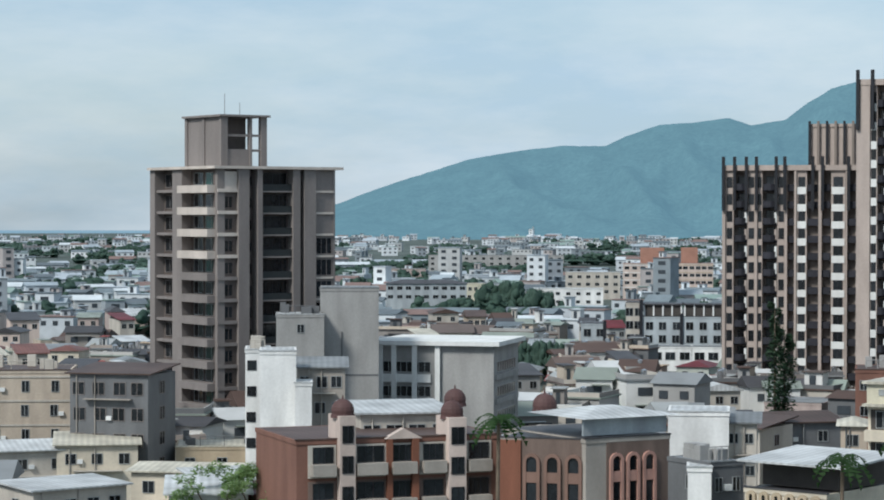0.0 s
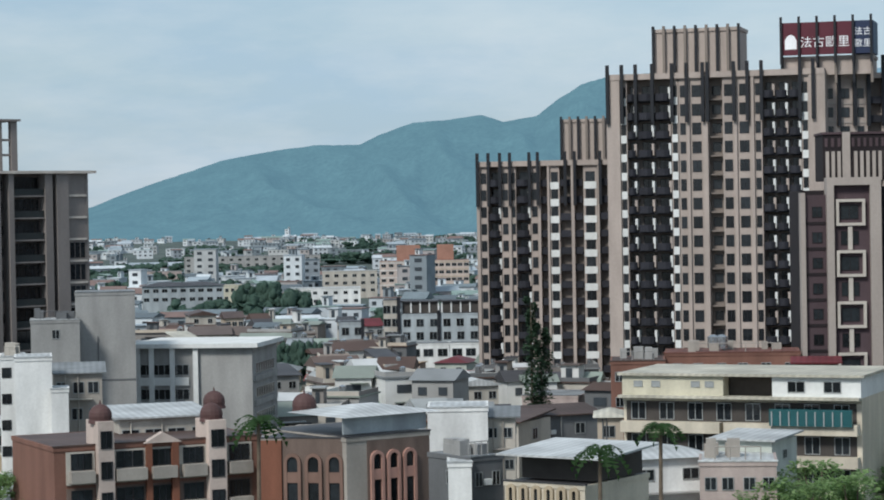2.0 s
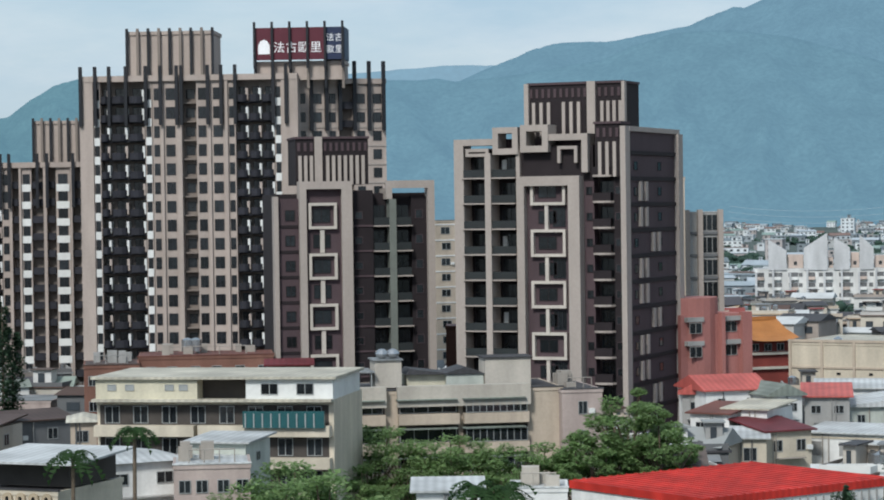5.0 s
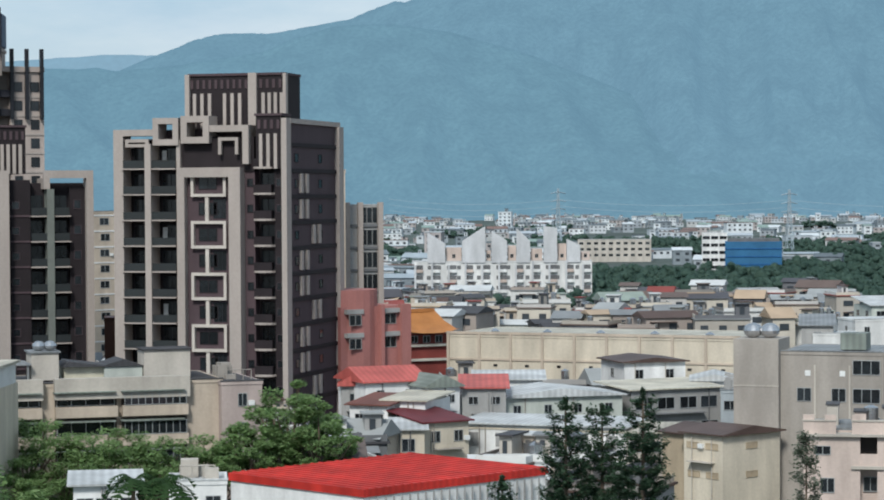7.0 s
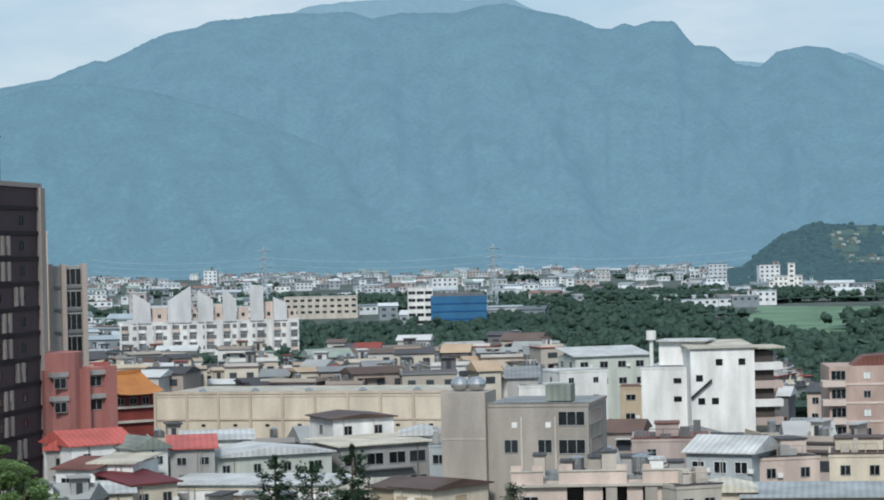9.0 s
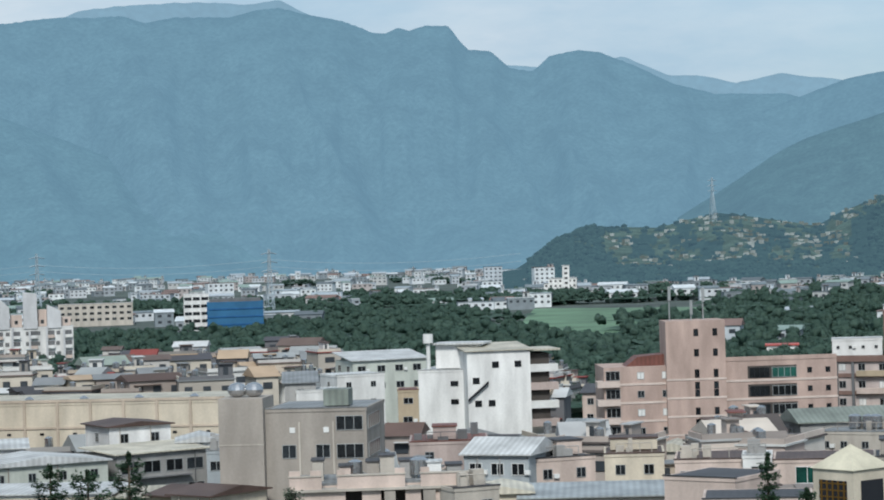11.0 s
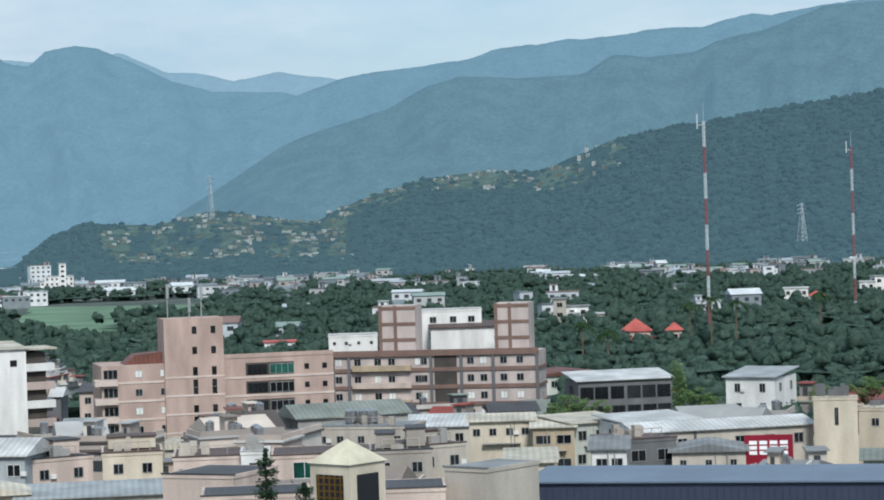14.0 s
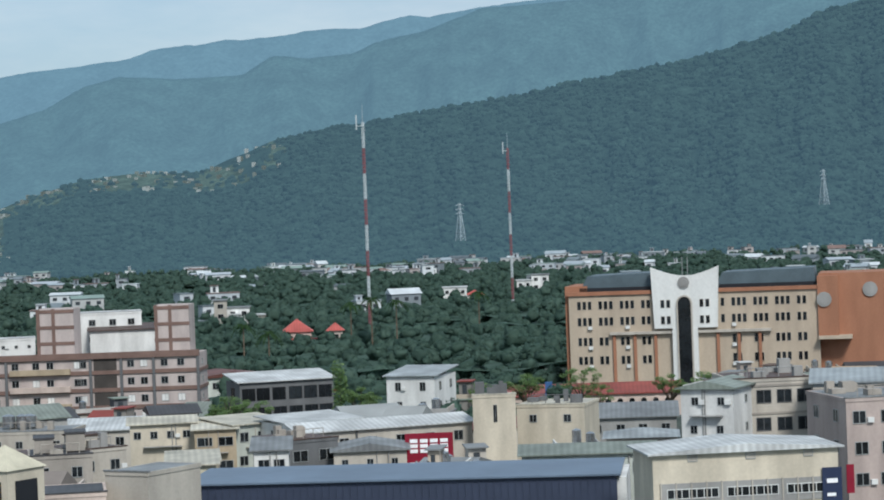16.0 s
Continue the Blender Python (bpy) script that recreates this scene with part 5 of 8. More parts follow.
house((125.5, 253.6), (129.9, 253.7), 12.9, 8, "white", "gablef", "green", 1, 2, (0.9, 1.0), "white house with a grey-green gable roof", rise=2.4)
house((130.6, 254.4), (135.3, 252.0), 12.5, 8, "grey", "shed", "palered", 1, 2, (1.2, 1.0), "grey house under a bright red sheet roof", rise=1.8)
house((113.8, 250.3), (117.0, 246.7), 11.6, 8, "white", "shed", "rust", 2, 2, (1.2, 1.3), "white two-storey house with a rusty red awning", rise=1.2)
house((117.9, 249.5), (121.3, 245.7), 12.0, 8, "white", "shed", "cream", 2, 2, (1.3, 1.2), "white house front with a cream awning roof", rise=0.8)
house((117.9, 239.0), (123.7, 239.4), 10.2, 8, "cream", "shed", "maroon", 1, 2, (1.2, 1.3), "cream house with a maroon awning band", rise=1.6)
house((113.6, 238.3), (116.8, 236.8), 9.7, 6, "cream", "shed", "white", 1, 1, (1.5, 1.5), "low cream lean-to beside white house fronts", sides=False)
house((138.4, 266.2), (146.0, 262.1), 12.4, 8, "white", "shed", "white", 1, 2, (0.8, 0.8), "low white shed roofs before the cream hall", rise=1.0, sides=False)
house((164.3, 255.6), (168.9, 252.6), 12.0, 8, "white", "gablef", "white", 1, 2, (0.9, 0.9), "white sheet-roofed house beside the concrete block", rise=1.4, sides=False)
house((135.6, 253.5), (150.8, 250.6), 11.2, 9, "mint", "gablef", "white", 1, 4, (1.0, 1.1), "pale green sheet-metal hall with white gable roof", rise=1.7, acs=False, solo=True)
house((124.7, 243.5), (138.3, 229.1), 9.5, 9, "white", "shed", "white", 2, 6, (1.4, 1.6), "white two-storey workshop with shuttered windows and white roof", rise=0.5, frame_mat=WALLS["grey"], pane=WALLS["grey"], band="cream")
house((159.1, 263.8), (167.4, 262.2), 14.0, 9, "white", "gablef", "brown", 1, 2, (1.2, 1.2), "white rooftop house with two dark windows", rise=0.9)
house((152.6, 251.4), (165.2, 250.6), 11.5, 12, "grey", "shed", "cream", 2, 4, (2.4, 1.5), "grey house with dark glazed verandas and cream roof", rise=0.8)
house((163.7, 248.3), (165.6, 247.0), 11.5, 10, "paleblue", "flat", "grey", 2, 1, (1.6, 1.2), "small pale blue house with a terrace")
e, w, f = house((138.9, 217.9), (140.2, 212.3), 10.0, 10, "cream", "gable", "brown", 2, 2, (1.8, 0.7), "ochre house with shuttered bands and brown roof", rise=1.4, frame_mat=WALLS["tan"], pane=WALLS["tan"])
house((141.3, 214.0), (149.2, 215.9), 9.6, 10, "tan", "gablef", "brown", 1, 2, (0.7, 1.8), "tan gabled house with two slot windows", rise=1.5)
house((138.2, 228.8), (143.7, 225.4), 9.0, 10, "plaster", "gable", "cream", 1, 3, label="low house with cream sheet roof", rise=1.3)
# concrete block with steel ball tanks
e, w, f = house((150.2, 215.9), (158.0, 207.7), 18.7, 13, "conc", "flat", "grey", 0, 1, label="weathered concrete block with stair tower and steel tanks", cat="building", sides=False)
tz = 18.7
bx(e, "stair_tower", -5.0, 0.0, -1.2, 5.0, 0, tz + 1.2, WALLS["conc"], "streaked concrete stair tower")
bx(e, "stair_joint", -5.02, 0.02, -1.24, -1.18, tz - 4.0, tz - 3.85, WALLS["plaster"])
for x in (-3.4, -1.5):
    ball_tank(e, x, 1.6, tz + 1.2, 0.95)
for x in (1.8, 5.6):
    f.win(x, tz - 5.6, 1.6, 1.5, 0.0)
    f.box("pipe", x + 1.9, x + 2.1, 0.0, 0.15, 0, tz - 1.6, WALLS["plaster"])
    f.box("plate", x + 0.9, x + 1.5, 0.0, 0.05, tz - 2.8, tz - 2.2, WHITE)
for i in range(3):
    f.win(w - 3.4, tz - 2.6 - 3.1 * i, 3.0, 1.6, 0.0, split=3)
    window(e, 1.0, tz - 2.6 - 3.1 * i, 8.0, 1.6, "right", w, split=6)
bx(e, "roof_tank", w * 0.55, w * 0.8, 2.0, 5.0, tz, tz + 1.8, ROOFS["green"], "green roof tank")
# long cream hall
e, w, f = house((159.0, 314.1), (188.3, 280.7), 15.4, 20, "cream", "flat", "cream", 0, 1, label="long cream factory hall with panelled wall", cat="hall", sides=False)
tz = 15.2
n = 9
for i in range(n + 1):
    f.box("pilaster", i * w / n - 0.2, i * w / n + 0.2, 0.0, 0.25, 0, tz + 0.5, WALLS["beige"])
f.box("string_course", 0, w, 0.0, 0.15, tz - 3.7, tz - 3.4, WALLS["beige"]), f.box("coping", 0, w, 0.0, 0.2, tz + 0.1, tz + 0.5, WALLS["beige"])
for i in range(n):
    f.win((i + 0.45) * w / n, tz - 4.6, 0.6, 0.35, 0.0, split=1, frame_mat=DARK)
for i in range(5):
    bm = bmesh.new()
    tube(bm, (0, 0, 0), (0, 0, 0.45), 0.55, 0.6, 10), tube(bm, (0, 0, 0.45), (0, 0, 0.85), 0.75, 0.15, 10)
    part("roof_vent", bm, STEEL, e, "round steel roof vent", ((i + 0.8) * w / 5.4, 2.2, tz + 0.05))
# temple with orange tile roof
TILE_O = tint("orange temple roof tile", "A8713F", stain=0.2, rough=0.5)
TEMPLE_RED = tint("dark red temple wall", "7A3A34", stain=0.25)
e, w = thing("temple", (171.6, 354.1), (178.8, 353.9), 0, "small temple with sweeping orange tile roof and red walls", "temple")
tz = 12.9
bx(e, "wall", 0, w, 0, 9, 0, tz, TEMPLE_RED)
for z in (tz - 2.2, tz - 4.6):
    bx(e, "band", -0.3, w + 0.3, -0.5, 0.0, z, z + 0.4, WALLS["plaster"])
for j in range(3):
    window(e, 0.6 + j * w / 3.2, tz - 1.6, 1.3, 1.2, "front", 0.0)
bm = bmesh.new()
prof = [(-2.2, 0.1), (-1.0, 0.0), (0.6, 0.6), (2.2, 1.5), (3.6, 2.7), (4.5, 3.4)]
rows_ = []
for y, z in prof:
    rows_.append([bm.verts.new((x, y, tz + z + 0.5 * (abs(x - w / 2) / (w / 2 + 1)) ** 3)) for x in np.linspace(-1.4 + max(0, y) * 0.35, w + 1.4 - max(0, y) * 0.35, 7)])
for y, z in reversed(prof[:-1]):
    rows_.append([bm.verts.new((x, 9 - y, tz + z + 0.5 * (abs(x - w / 2) / (w / 2 + 1)) ** 3)) for x in np.linspace(-1.4 + max(0, y) * 0.35, w + 1.4 - max(0, y) * 0.35, 7)])
for ra, rb in zip(rows_, rows_[1:]):
    for i in range(6):
        bm.faces.new((ra[i], ra[i + 1], rb[i + 1], rb[i]))
part("roof", bm, TILE_O, e, "sweeping orange tile roof")
bx(e, "ridge", 0.2, w - 0.2, 4.2, 4.8, tz + 3.3, tz + 3.9, TILE_O)
# white apartment block with slanted stair heads
PALE = tint("pale weathered block paint", "C6C8CA", stain=0.3, size=3, streaks=1)
e, w, f = house((316.06, 646.92), (363.52, 621.49), 15.8, 12, "white", "flat", "white", 5, 18, (1.2, 1.2), "white apartment block with slanted stair towers", cat="apartment block", sides=False, acs=False, solo=True, frame_mat=WALLS["grey"], pane=WALLS["darkgrey"])
tz, k = 15.8, w / 46.0
for x0, x1, h0, h1 in ((3.4, 8.0, 8.5, 5.2), (12.4, 18.4, 6.0, 10.5), (20.0, 24.0, 9.0, 6.0), (26.5, 30.0, 9.8, 6.0), (33.5, 37.0, 10.4, 9.8), (39.5, 43.0, 6.5, 4.5)):
    part("stair_head", prism([(x0 * k, tz - 0.6), (x1 * k, tz - 0.6), (x1 * k, tz + h1), (x0 * k, tz + h0)], -0.4, 5.0), PALE, e, "pale slanted stair head")
for x0, x1, h in ((8.2, 12.2, 4.0), (18.6, 19.8, 3.0), (24.2, 26.4, 4.5), (30.2, 33.2, 3.5), (37.2, 39.4, 5.0), (43.2, 45.5, 2.5)):
    bx(e, "roof_room", x0 * k, x1 * k, 2.0, 7.0, tz - 0.3, tz + h, WALLS["salmon"])
    window(e, (x0 + x1) / 2 * k - 0.5, tz + 0.8, 1.0, 1.2, "front", 2.0, solo=True)
for i in range(11):
    x = w * i / 10.6
    f.box("fin", x, x + 0.6, 0.0, 1.1, 0, tz - (0.0 if i % 2 else 1.2), PALE)
    for q in range(5):
        z = tz - 3.2 - 3.1 * q
        f.box("balcony", x + 0.6, x + 2.6, 0.0, 0.9, z - 0.3, z + 0.6, WALLS["white" if (i + q) % 3 else "salmon"])
        # proud dark grey sheet stands for the shaded gap above each parapet
        f.box("recess", x + 0.6, x + 2.6, 0.0, 0.08, z + 0.6, z + 1.9, WALLS["darkgrey"])

house((624.76, 1082.67), (657.74, 1062.96), 11.9, 14, "plaster", "flat", "white", 3, 10, (2.2, 1.4), "pale office block with arcaded front", cat="building", sides=False, acs=False, solo=True)
house((544.1, 839.0), (552.9, 833.2), 19.3, 14, "white", "flat", "white", 5, 3, (3.0, 1.4), "white office block with ribbon windows", cat="building", sides=False, acs=False, solo=True)
BLUE = tint("blue construction netting", "35688F", stain=0.25, size=8)
e, w = thing("building", (541.1, 817.1), (560.2, 804.1), 0, "building wrapped in blue construction netting", "building")
tz = 15.9
bx(e, "netting", 0, w, 0, 16, 0, tz, BLUE)
for i in range(4):
    bx(e, "scaffold_band", -0.1, w + 0.1, -0.25, 0, tz - 3.2 * (i + 1), tz - 3.2 * (i + 1) + 0.5, tint("darker blue netting", "265A8C"))
bx(e, "roof_deck", 1, w - 1, 1, 15, tz, tz + 1.2, WALLS["darkgrey"])
# ---- white block and pink blocks beyond ----
e, w, f = house((261.1, 327.7), (266.7, 320.6), 14.3, 16, "white", "flat", "white", 0, 1, label="white painted block with blank stained walls", cat="apartment block", sides=False)
tz = 14.3
for z in (2.0, 5.2):
    f.win(5.8, tz - z - 1.0, 1.4, 0.9, 0.0, split=2, frame_mat=FIN)
bm = bmesh.new()
tube(bm, (0, 0, 0), (0, 0, 4.6), 0.35, 0.35, 10), tube(bm, (0, 0, 4.6), (0, 0, 6.2), 0.9, 0.9, 12)
part("water_tower", bm, WHITE, e, "white tank on a pole", (1.6, 1.5, tz))
bx(e, "roof_room", 2.6, 10.5, 3.0, 9.0, tz, tz + 4.2, WALLS["white"])
bx(e, "roof_room_roof", 2.2, 11.5, 2.0, 9.5, tz + 4.2, tz + 4.5, ROOFS["white"])
e, w, f = house((264.0, 317.6), (273.7, 312.0), 17.4, 14, "white", "shed", "cream", 0, 1, label="white painted block with outside stair and side balconies", cat="apartment block", sides=False, rise=0.8)
tz = 17.4
for u, z in ((4.4, 1.9), (8.4, 1.9), (0.9, 4.6), (1.2, 8.6), (3.6, 8.6)):
    f.win(u, tz - z - 1.0, 1.2, 1.1, 0.0, split=1, frame_mat=FIN)
part("stair", prism([(0, tz - 8.2), (3.6, tz - 5.2), (3.6, tz - 5.6), (0, tz - 8.6)], -0.6, 0), FIN, e, "dark outside stair flight")
for i in range(4):
    z = tz - 3.6 - 3.2 * i
    bx(e, "balcony", w - 0.1, w + 5.0, 0.2, 10.0, z - 0.3, z + 1.0, WHITE if i % 2 == 0 else WALLS["pink"], "side balcony parapet")
    # dark block colours in the shade at the back of the balcony
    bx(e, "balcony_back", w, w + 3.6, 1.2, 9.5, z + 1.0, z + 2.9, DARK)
bx(e, "balcony_roof", w - 0.3, w + 5.4, -0.2, 10.5, tz - 0.2, tz + 0.1, ROOFS["cream"])
house((242.0, 309.3), (244.7, 307.2), 12.5, 8, "tan", "flat", "rust", 3, 1, (1.6, 1.0), "tan house with wooden balcony", cat="house")
house((248.7, 335.0), (257.2, 332.4), 14.0, 9, "white", "flat", "white", 2, 2, (1.0, 1.0), "white cube house with flat roof")
house((233.6, 326.4), (239.3, 322.2), 12.5, 8, "white", "flat", "white", 0, 1, label="low white parapet wall of a house", sides=False)
house((265.9, 353.2), (279.9, 348.7), 15.0, 10, "mint", "shed", "white", 2, 4, (1.6, 1.2), "pale green house with white sheet roofs")
house((232.6, 328.3), (236.9, 325.2), 13.5, 12, "grey", "shed", "grey", 1, 1, label="grey shed with lean-to roof")
# pink block with stair tower and antennas
PINK = tint("pinkish brown mosaic tile", "B5A096", stain=0.3, size=1.6, streaks=1)
PINK_BAND = tint("paler pink band", "CBBDB4", stain=0.2)
e, w = thing("apartment_block", (272.2, 291.7), (303.7, 268.0), 0, "long pinkish brown tiled apartment block with stair tower", "apartment block")
tz, tt = 14.7, 22.2
f = Face(e, "front")
u = [2.8, 9.9, 14.4, 20.5, 25.7, 27.6, 32.6, 38.1]
bx(e, "wall", 0, u[2], 0, 14, 0, tz, PINK), bx(e, "wall", u[2], w, 0, 14, 0, tz + 0.4, PINK)
bx(e, "stair_tower", u[1] + 0.6, u[3], -1.0, 7.0, 0, tt, PINK, "tall pinkish stair tower")
for i in range(5):
    z = tz - 3.1 * (i + 1)
    f.box("band", -0.1, w + 0.1, 0.0, 0.1, z, z + 0.35, PINK_BAND)
    bx(e, "band", u[1] + 0.55, u[3] + 0.05, -1.08, -1.0, z + 0.6, z + 0.9, PINK_BAND)
    bx(e, "balcony", -1.2, 2.6, -0.9, 3.0, z - 0.2, z + 0.8, PINK_BAND, "corner balcony parapet")
    f.win(0.3, z + 0.9, 2.4, 1.6, 0.0, split=3)
    for x in (5.6, 9.8):
        f.win(x, z + 1.0, 1.2, 1.2, 0.0, pane_mat=GLASS if i % 2 else WHITE)
    for x in (u[2] + 0.8, u[2] + 4.0):
        window(e, x, z + 1.0 + (1.2 if i % 2 else 0), 0.8, 1.2, "front", -1.0, split=1, frame_mat=FIN)
    # flush dark sheet gives the window bay a painted recess shade
    f.box("recess", u[4] - 1.4, u[6], 0.0, 0.05, z + 0.5, z + 2.6, DARK)
    f.win(u[4] - 1.1, z + 0.6, 3.4, 1.7, 0.05, split=4, frame_mat=FIN)
    f.win(u[5] + 0.8, z + 0.6, 4.2, 1.7, 0.05, split=4, pane_mat=GREEN_GLASS if i == 0 else GLASS)
    for x in (u[6] + 1.8, u[7] - 0.6):
        f.win(x, z + 1.2, 0.8, 0.9, 0.0, split=1, frame_mat=FIN)
for i in range(4):
    z = tt - 3.4 * i - 2.6
    window(e, u[2] + 0.8, z, 0.8, 1.2, "front", -1.0, split=1, frame_mat=FIN), window(e, u[2] + 4.0, z, 0.8, 1.2, "front", -1.0, split=1, frame_mat=FIN)
bx(e, "parapet", u[3], w, -0.1, 0.25, tz + 0.4, tz + 1.1, PINK)
for x, y, h in ((u[1] + 1.6, 1.0, 5.6), (u[2] + 0.6, 0.0, 3.2), (u[3] - 3.0, 3.0, 5.2)):
    bm = bmesh.new()
    tube(bm, (0, 0, 0), (0, 0, h), 0.12, 0.1, 6)
    tube(bm, (0.05, -0.2, h - 2.2), (0.05, -0.2, h + 0.2), 0.26, 0.26, 8)
    part("antenna", bm, ALU, e, "grey cell antenna on a pole", (x, y, tt))
part("roof_clutter", prism([(4.0, tz), (6.0, tz + 1.6), (11.0, tz + 1.9), (13.0, tz + 0.9), (13.0, tz)], 2.0, 8.0), ROOFS["rust"], e, "rusty rooftop canopy")

# pink-grey block with two stair heads
e, w = thing("apartment_block", (326.8, 288.7), (344.1, 254.5), 0, "pink-grey apartment block with two stair heads and balconies", "apartment block")
tz, t1 = 13.3, 22.0
MAUVE, RUSTB = tint("brownish mosaic band", "7C665E", stain=0.25), tint("pale mauve tile", "BBB0AC", stain=0.25, streaks=1)
f, r = Face(e, "front"), Face(e, "right", w)
bx(e, "wall", 0, w, 0, 9, 0, tz, RUSTB)
u = [3.0, 8.0, 12.8, 18.6, 23.4, 24.3, 30.2, 36.5, 8.6, 15.4]
for i in range(6):
    z = tz - 3.15 * (i + 1)
    f.box("band", -0.1, w + 0.1, 0.0, 0.25, z - 0.2, z + 0.5, MAUVE), r.box("band", 0, 9, 0.0, 0.2, z - 0.2, z + 0.4, MAUVE)
    f.box("balcony", u[0] + 1.0, u[2] + 2.2, 0.0, 1.0, z + 0.0, z + 1.0, WALLS["salmon"] if i % 2 else WALLS["tan"], "tiled balcony parapet")
    for x in (0.6, u[0] + 1.2, u[1], u[1] + 2.6, u[2] + 2.8, u[3] - 2.0, u[5] + 1.0, u[5] + 3.4, u[6] + 1.2, u[6] + 4.2):
        f.win(x, z + 1.0, 1.3, 1.3, 0.0 if x < u[0] or x > u[2] + 2 else 0.02, pane_mat=GLASS if (i + int(x)) % 3 else WALLS["white"])
    # flush dark strip painted for the shade of a set-back bay
    f.box("recess", u[3] + 0.6, u[4], 0.0, 0.06, z + 0.4, z + 2.8, DARK)
    r.win(3.0, z + 1.0, 1.2, 1.0, 0.0)
for x in (0.0, u[0], u[3] - 0.2, u[5] - 0.3, u[6] - 0.3, w - 0.4):
    f.box("pier", x, x + 0.5, 0.0, 0.4, 0, tz, WALLS["darkgrey"])
f.box("cornice", -0.2, w + 0.2, 0.0, 0.5, tz - 0.5, tz + 0.6, MAUVE)
for x0, x1, hh in ((u[8], u[9], t1), (u[6], u[7], t1)):
    bx(e, "stair_head", x0, x1, 2.0, 8.0, tz, hh, RUSTB, "mauve stair head with brown bands")
    for k in range(3):
        bx(e, "band", x0 - 0.1, x1 + 0.1, 1.9, 2.0, tz + (hh - tz) * (k + 1) / 3 - 0.8, tz + (hh - tz) * (k + 1) / 3 - 0.2, MAUVE)
    for x in (x0, (x0 + x1) / 2 - 0.6):
        bx(e, "pier", x, x + 0.6, 1.85, 2.0, tz, hh, MAUVE)
house((347.8, 288.6), (357.1, 277.1), 20.5, 10, "white", "flat", "white", 3, 4, (1.3, 1.2), "white rooftop block behind the stair heads", cat="building")
house((336.9, 298.3), (343.0, 291.3), 16.4, 8, "white", "flat", "white", 1, 4, (0.6, 0.6), "low white rooftop screen wall", sides=False)
house((346.4, 281.0), (353.9, 271.4), 17.1, 10, "white", "shed", "brown", 0, 1, label="white rooftop room with brown eaves", sides=False, rise=0.7)

# ---- sheds, halls and villas toward the wood ----
shop((244.0, 222.2), (257.9, 213.8), 10.0, 12, "grey", "gable", "green", cols=3, rise=3.0, label="grey hall with a pale green sheet roof")
house((241.2, 217.0), (246.6, 204.6), 9.5, 9, "plaster", "flat", "grey", 1, 5, (1.0, 1.0), "rooftop terrace crowded with steel water tanks", tanks=5)
house((309.2, 220.8), (321.0, 210.7), 10.6, 9, "darkgrey", "shed", "white", 2, 6, (2.2, 2.0), "dark glazed hall under a white sheet roof", cat="hall", rise=1.0, frame_mat=FIN, acs=False, solo=True)
e, w, f = house((323.5, 202.1), (325.0, 194.0), 10.6, 10, "white", "shed", "blue", 2, 2, (1.0, 1.4), "white villa tower with grey monopitch roof", rise=1.0)
house((260.0, 149.7), (262.7, 145.0), 13.4, 3, "cream", "flat", "cream", 1, 1, (0.5, 2.2), "windowless cream stair tower of a workshop", cat="building", sides=False)
house((267.1, 147.3), (269.4, 138.7), 11.6, 9, "cream", "flat", "cream", 1, 2, (1.0, 1.0), "cream workshop with small windows", cat="building", sides=False)
# advertising board: plain bars stand for the writing
RED_SIGN = tint("red sign face", "84182F", rough=0.5, stain=0.12)
e, w = thing("sign_board", (248.7, 153.0), (251.7, 147.9), 5.0, "red advertising board with white blocks of writing", "sign")
hh = 9.45 - 5.0
bx(e, "panel", 0, w, 0, 0.3, 0, hh, RED_SIGN)
bx(e, "post", 0.6, 0.8, 0.3, 0.5, -10, 0.2, ALU), bx(e, "post", w - 0.8, w - 0.6, 0.3, 0.5, -10, 0.2, ALU)
for i in range(4):
    x = w * (0.1 + 0.21 * i)
    for k in range(3):
        bx(e, "writing_bar", x, x + w * 0.16, -0.05, 0, hh * (0.46 + 0.14 * k), hh * (0.56 + 0.14 * k), LETTER)
    bx(e, "writing_bar", x, x + w * 0.16, -0.05, 0, hh * 0.08, hh * 0.2, LETTER)
house((236.3, 162.0), (242.2, 158.6), 9.8, 10, "darkgrey", "flat", "brown", 2, 2, (2.0, 1.4), "blackened concrete house with open gallery")
house((238.1, 156.6), (242.8, 149.2), 8.2, 12, "plaster", "gablef", "grey", 1, 3, (0.8, 1.0), "low plastered house with gabled sheet roof", rise=1.5)
shop((245.0, 166.2), (263.4, 151.8), 9.6, 16, "plaster", "gable", "white", cols=6, rise=1.6, label="long house row under white corrugated roofs")
shop((253.8, 173.7), (263.1, 168.6), 9.8, 12, "white", "shed", "white", cols=3, rise=1.0, label="shed with a white corrugated roof")
shop((220.5, 155.9), (222.7, 152.6), 10.1, 10, "white", "shed", "grey", cols=2, rise=1.2, label="small white house with lean-to roof")
house((254.2, 182.7), (261.6, 179.1), 9.5, 14, "mint", "shed", "cream", 2, 3, (1.3, 1.3), "pale green house with cream sheet roof", rise=1.0)
house((250.3, 186.3), (253.5, 181.9), 9.2, 10, "tan", "shed", "cream", 2, 2, (2.0, 1.2), "ochre house with timber balcony and cream roof", rise=0.8)
house((249.9, 196.6), (255.1, 189.8), 9.8, 14, "cream", "gable", "cream", 1, 4, (1.0, 1.0), "cream shed row with sheet roofs", rise=1.2)
house((208.4, 158.7), (211.6, 154.5), 10.0, 9, "yellow", "shed", "cream", 2, 2, (1.0, 1.2), "pale yellow house with sheet roof", rise=0.7)
shop((311.3, 160.0), (317.1, 148.1), 5.4, 18, "grey", "gable", "grey", cols=4, rise=1.5, label="grey sheet-roofed market sheds")
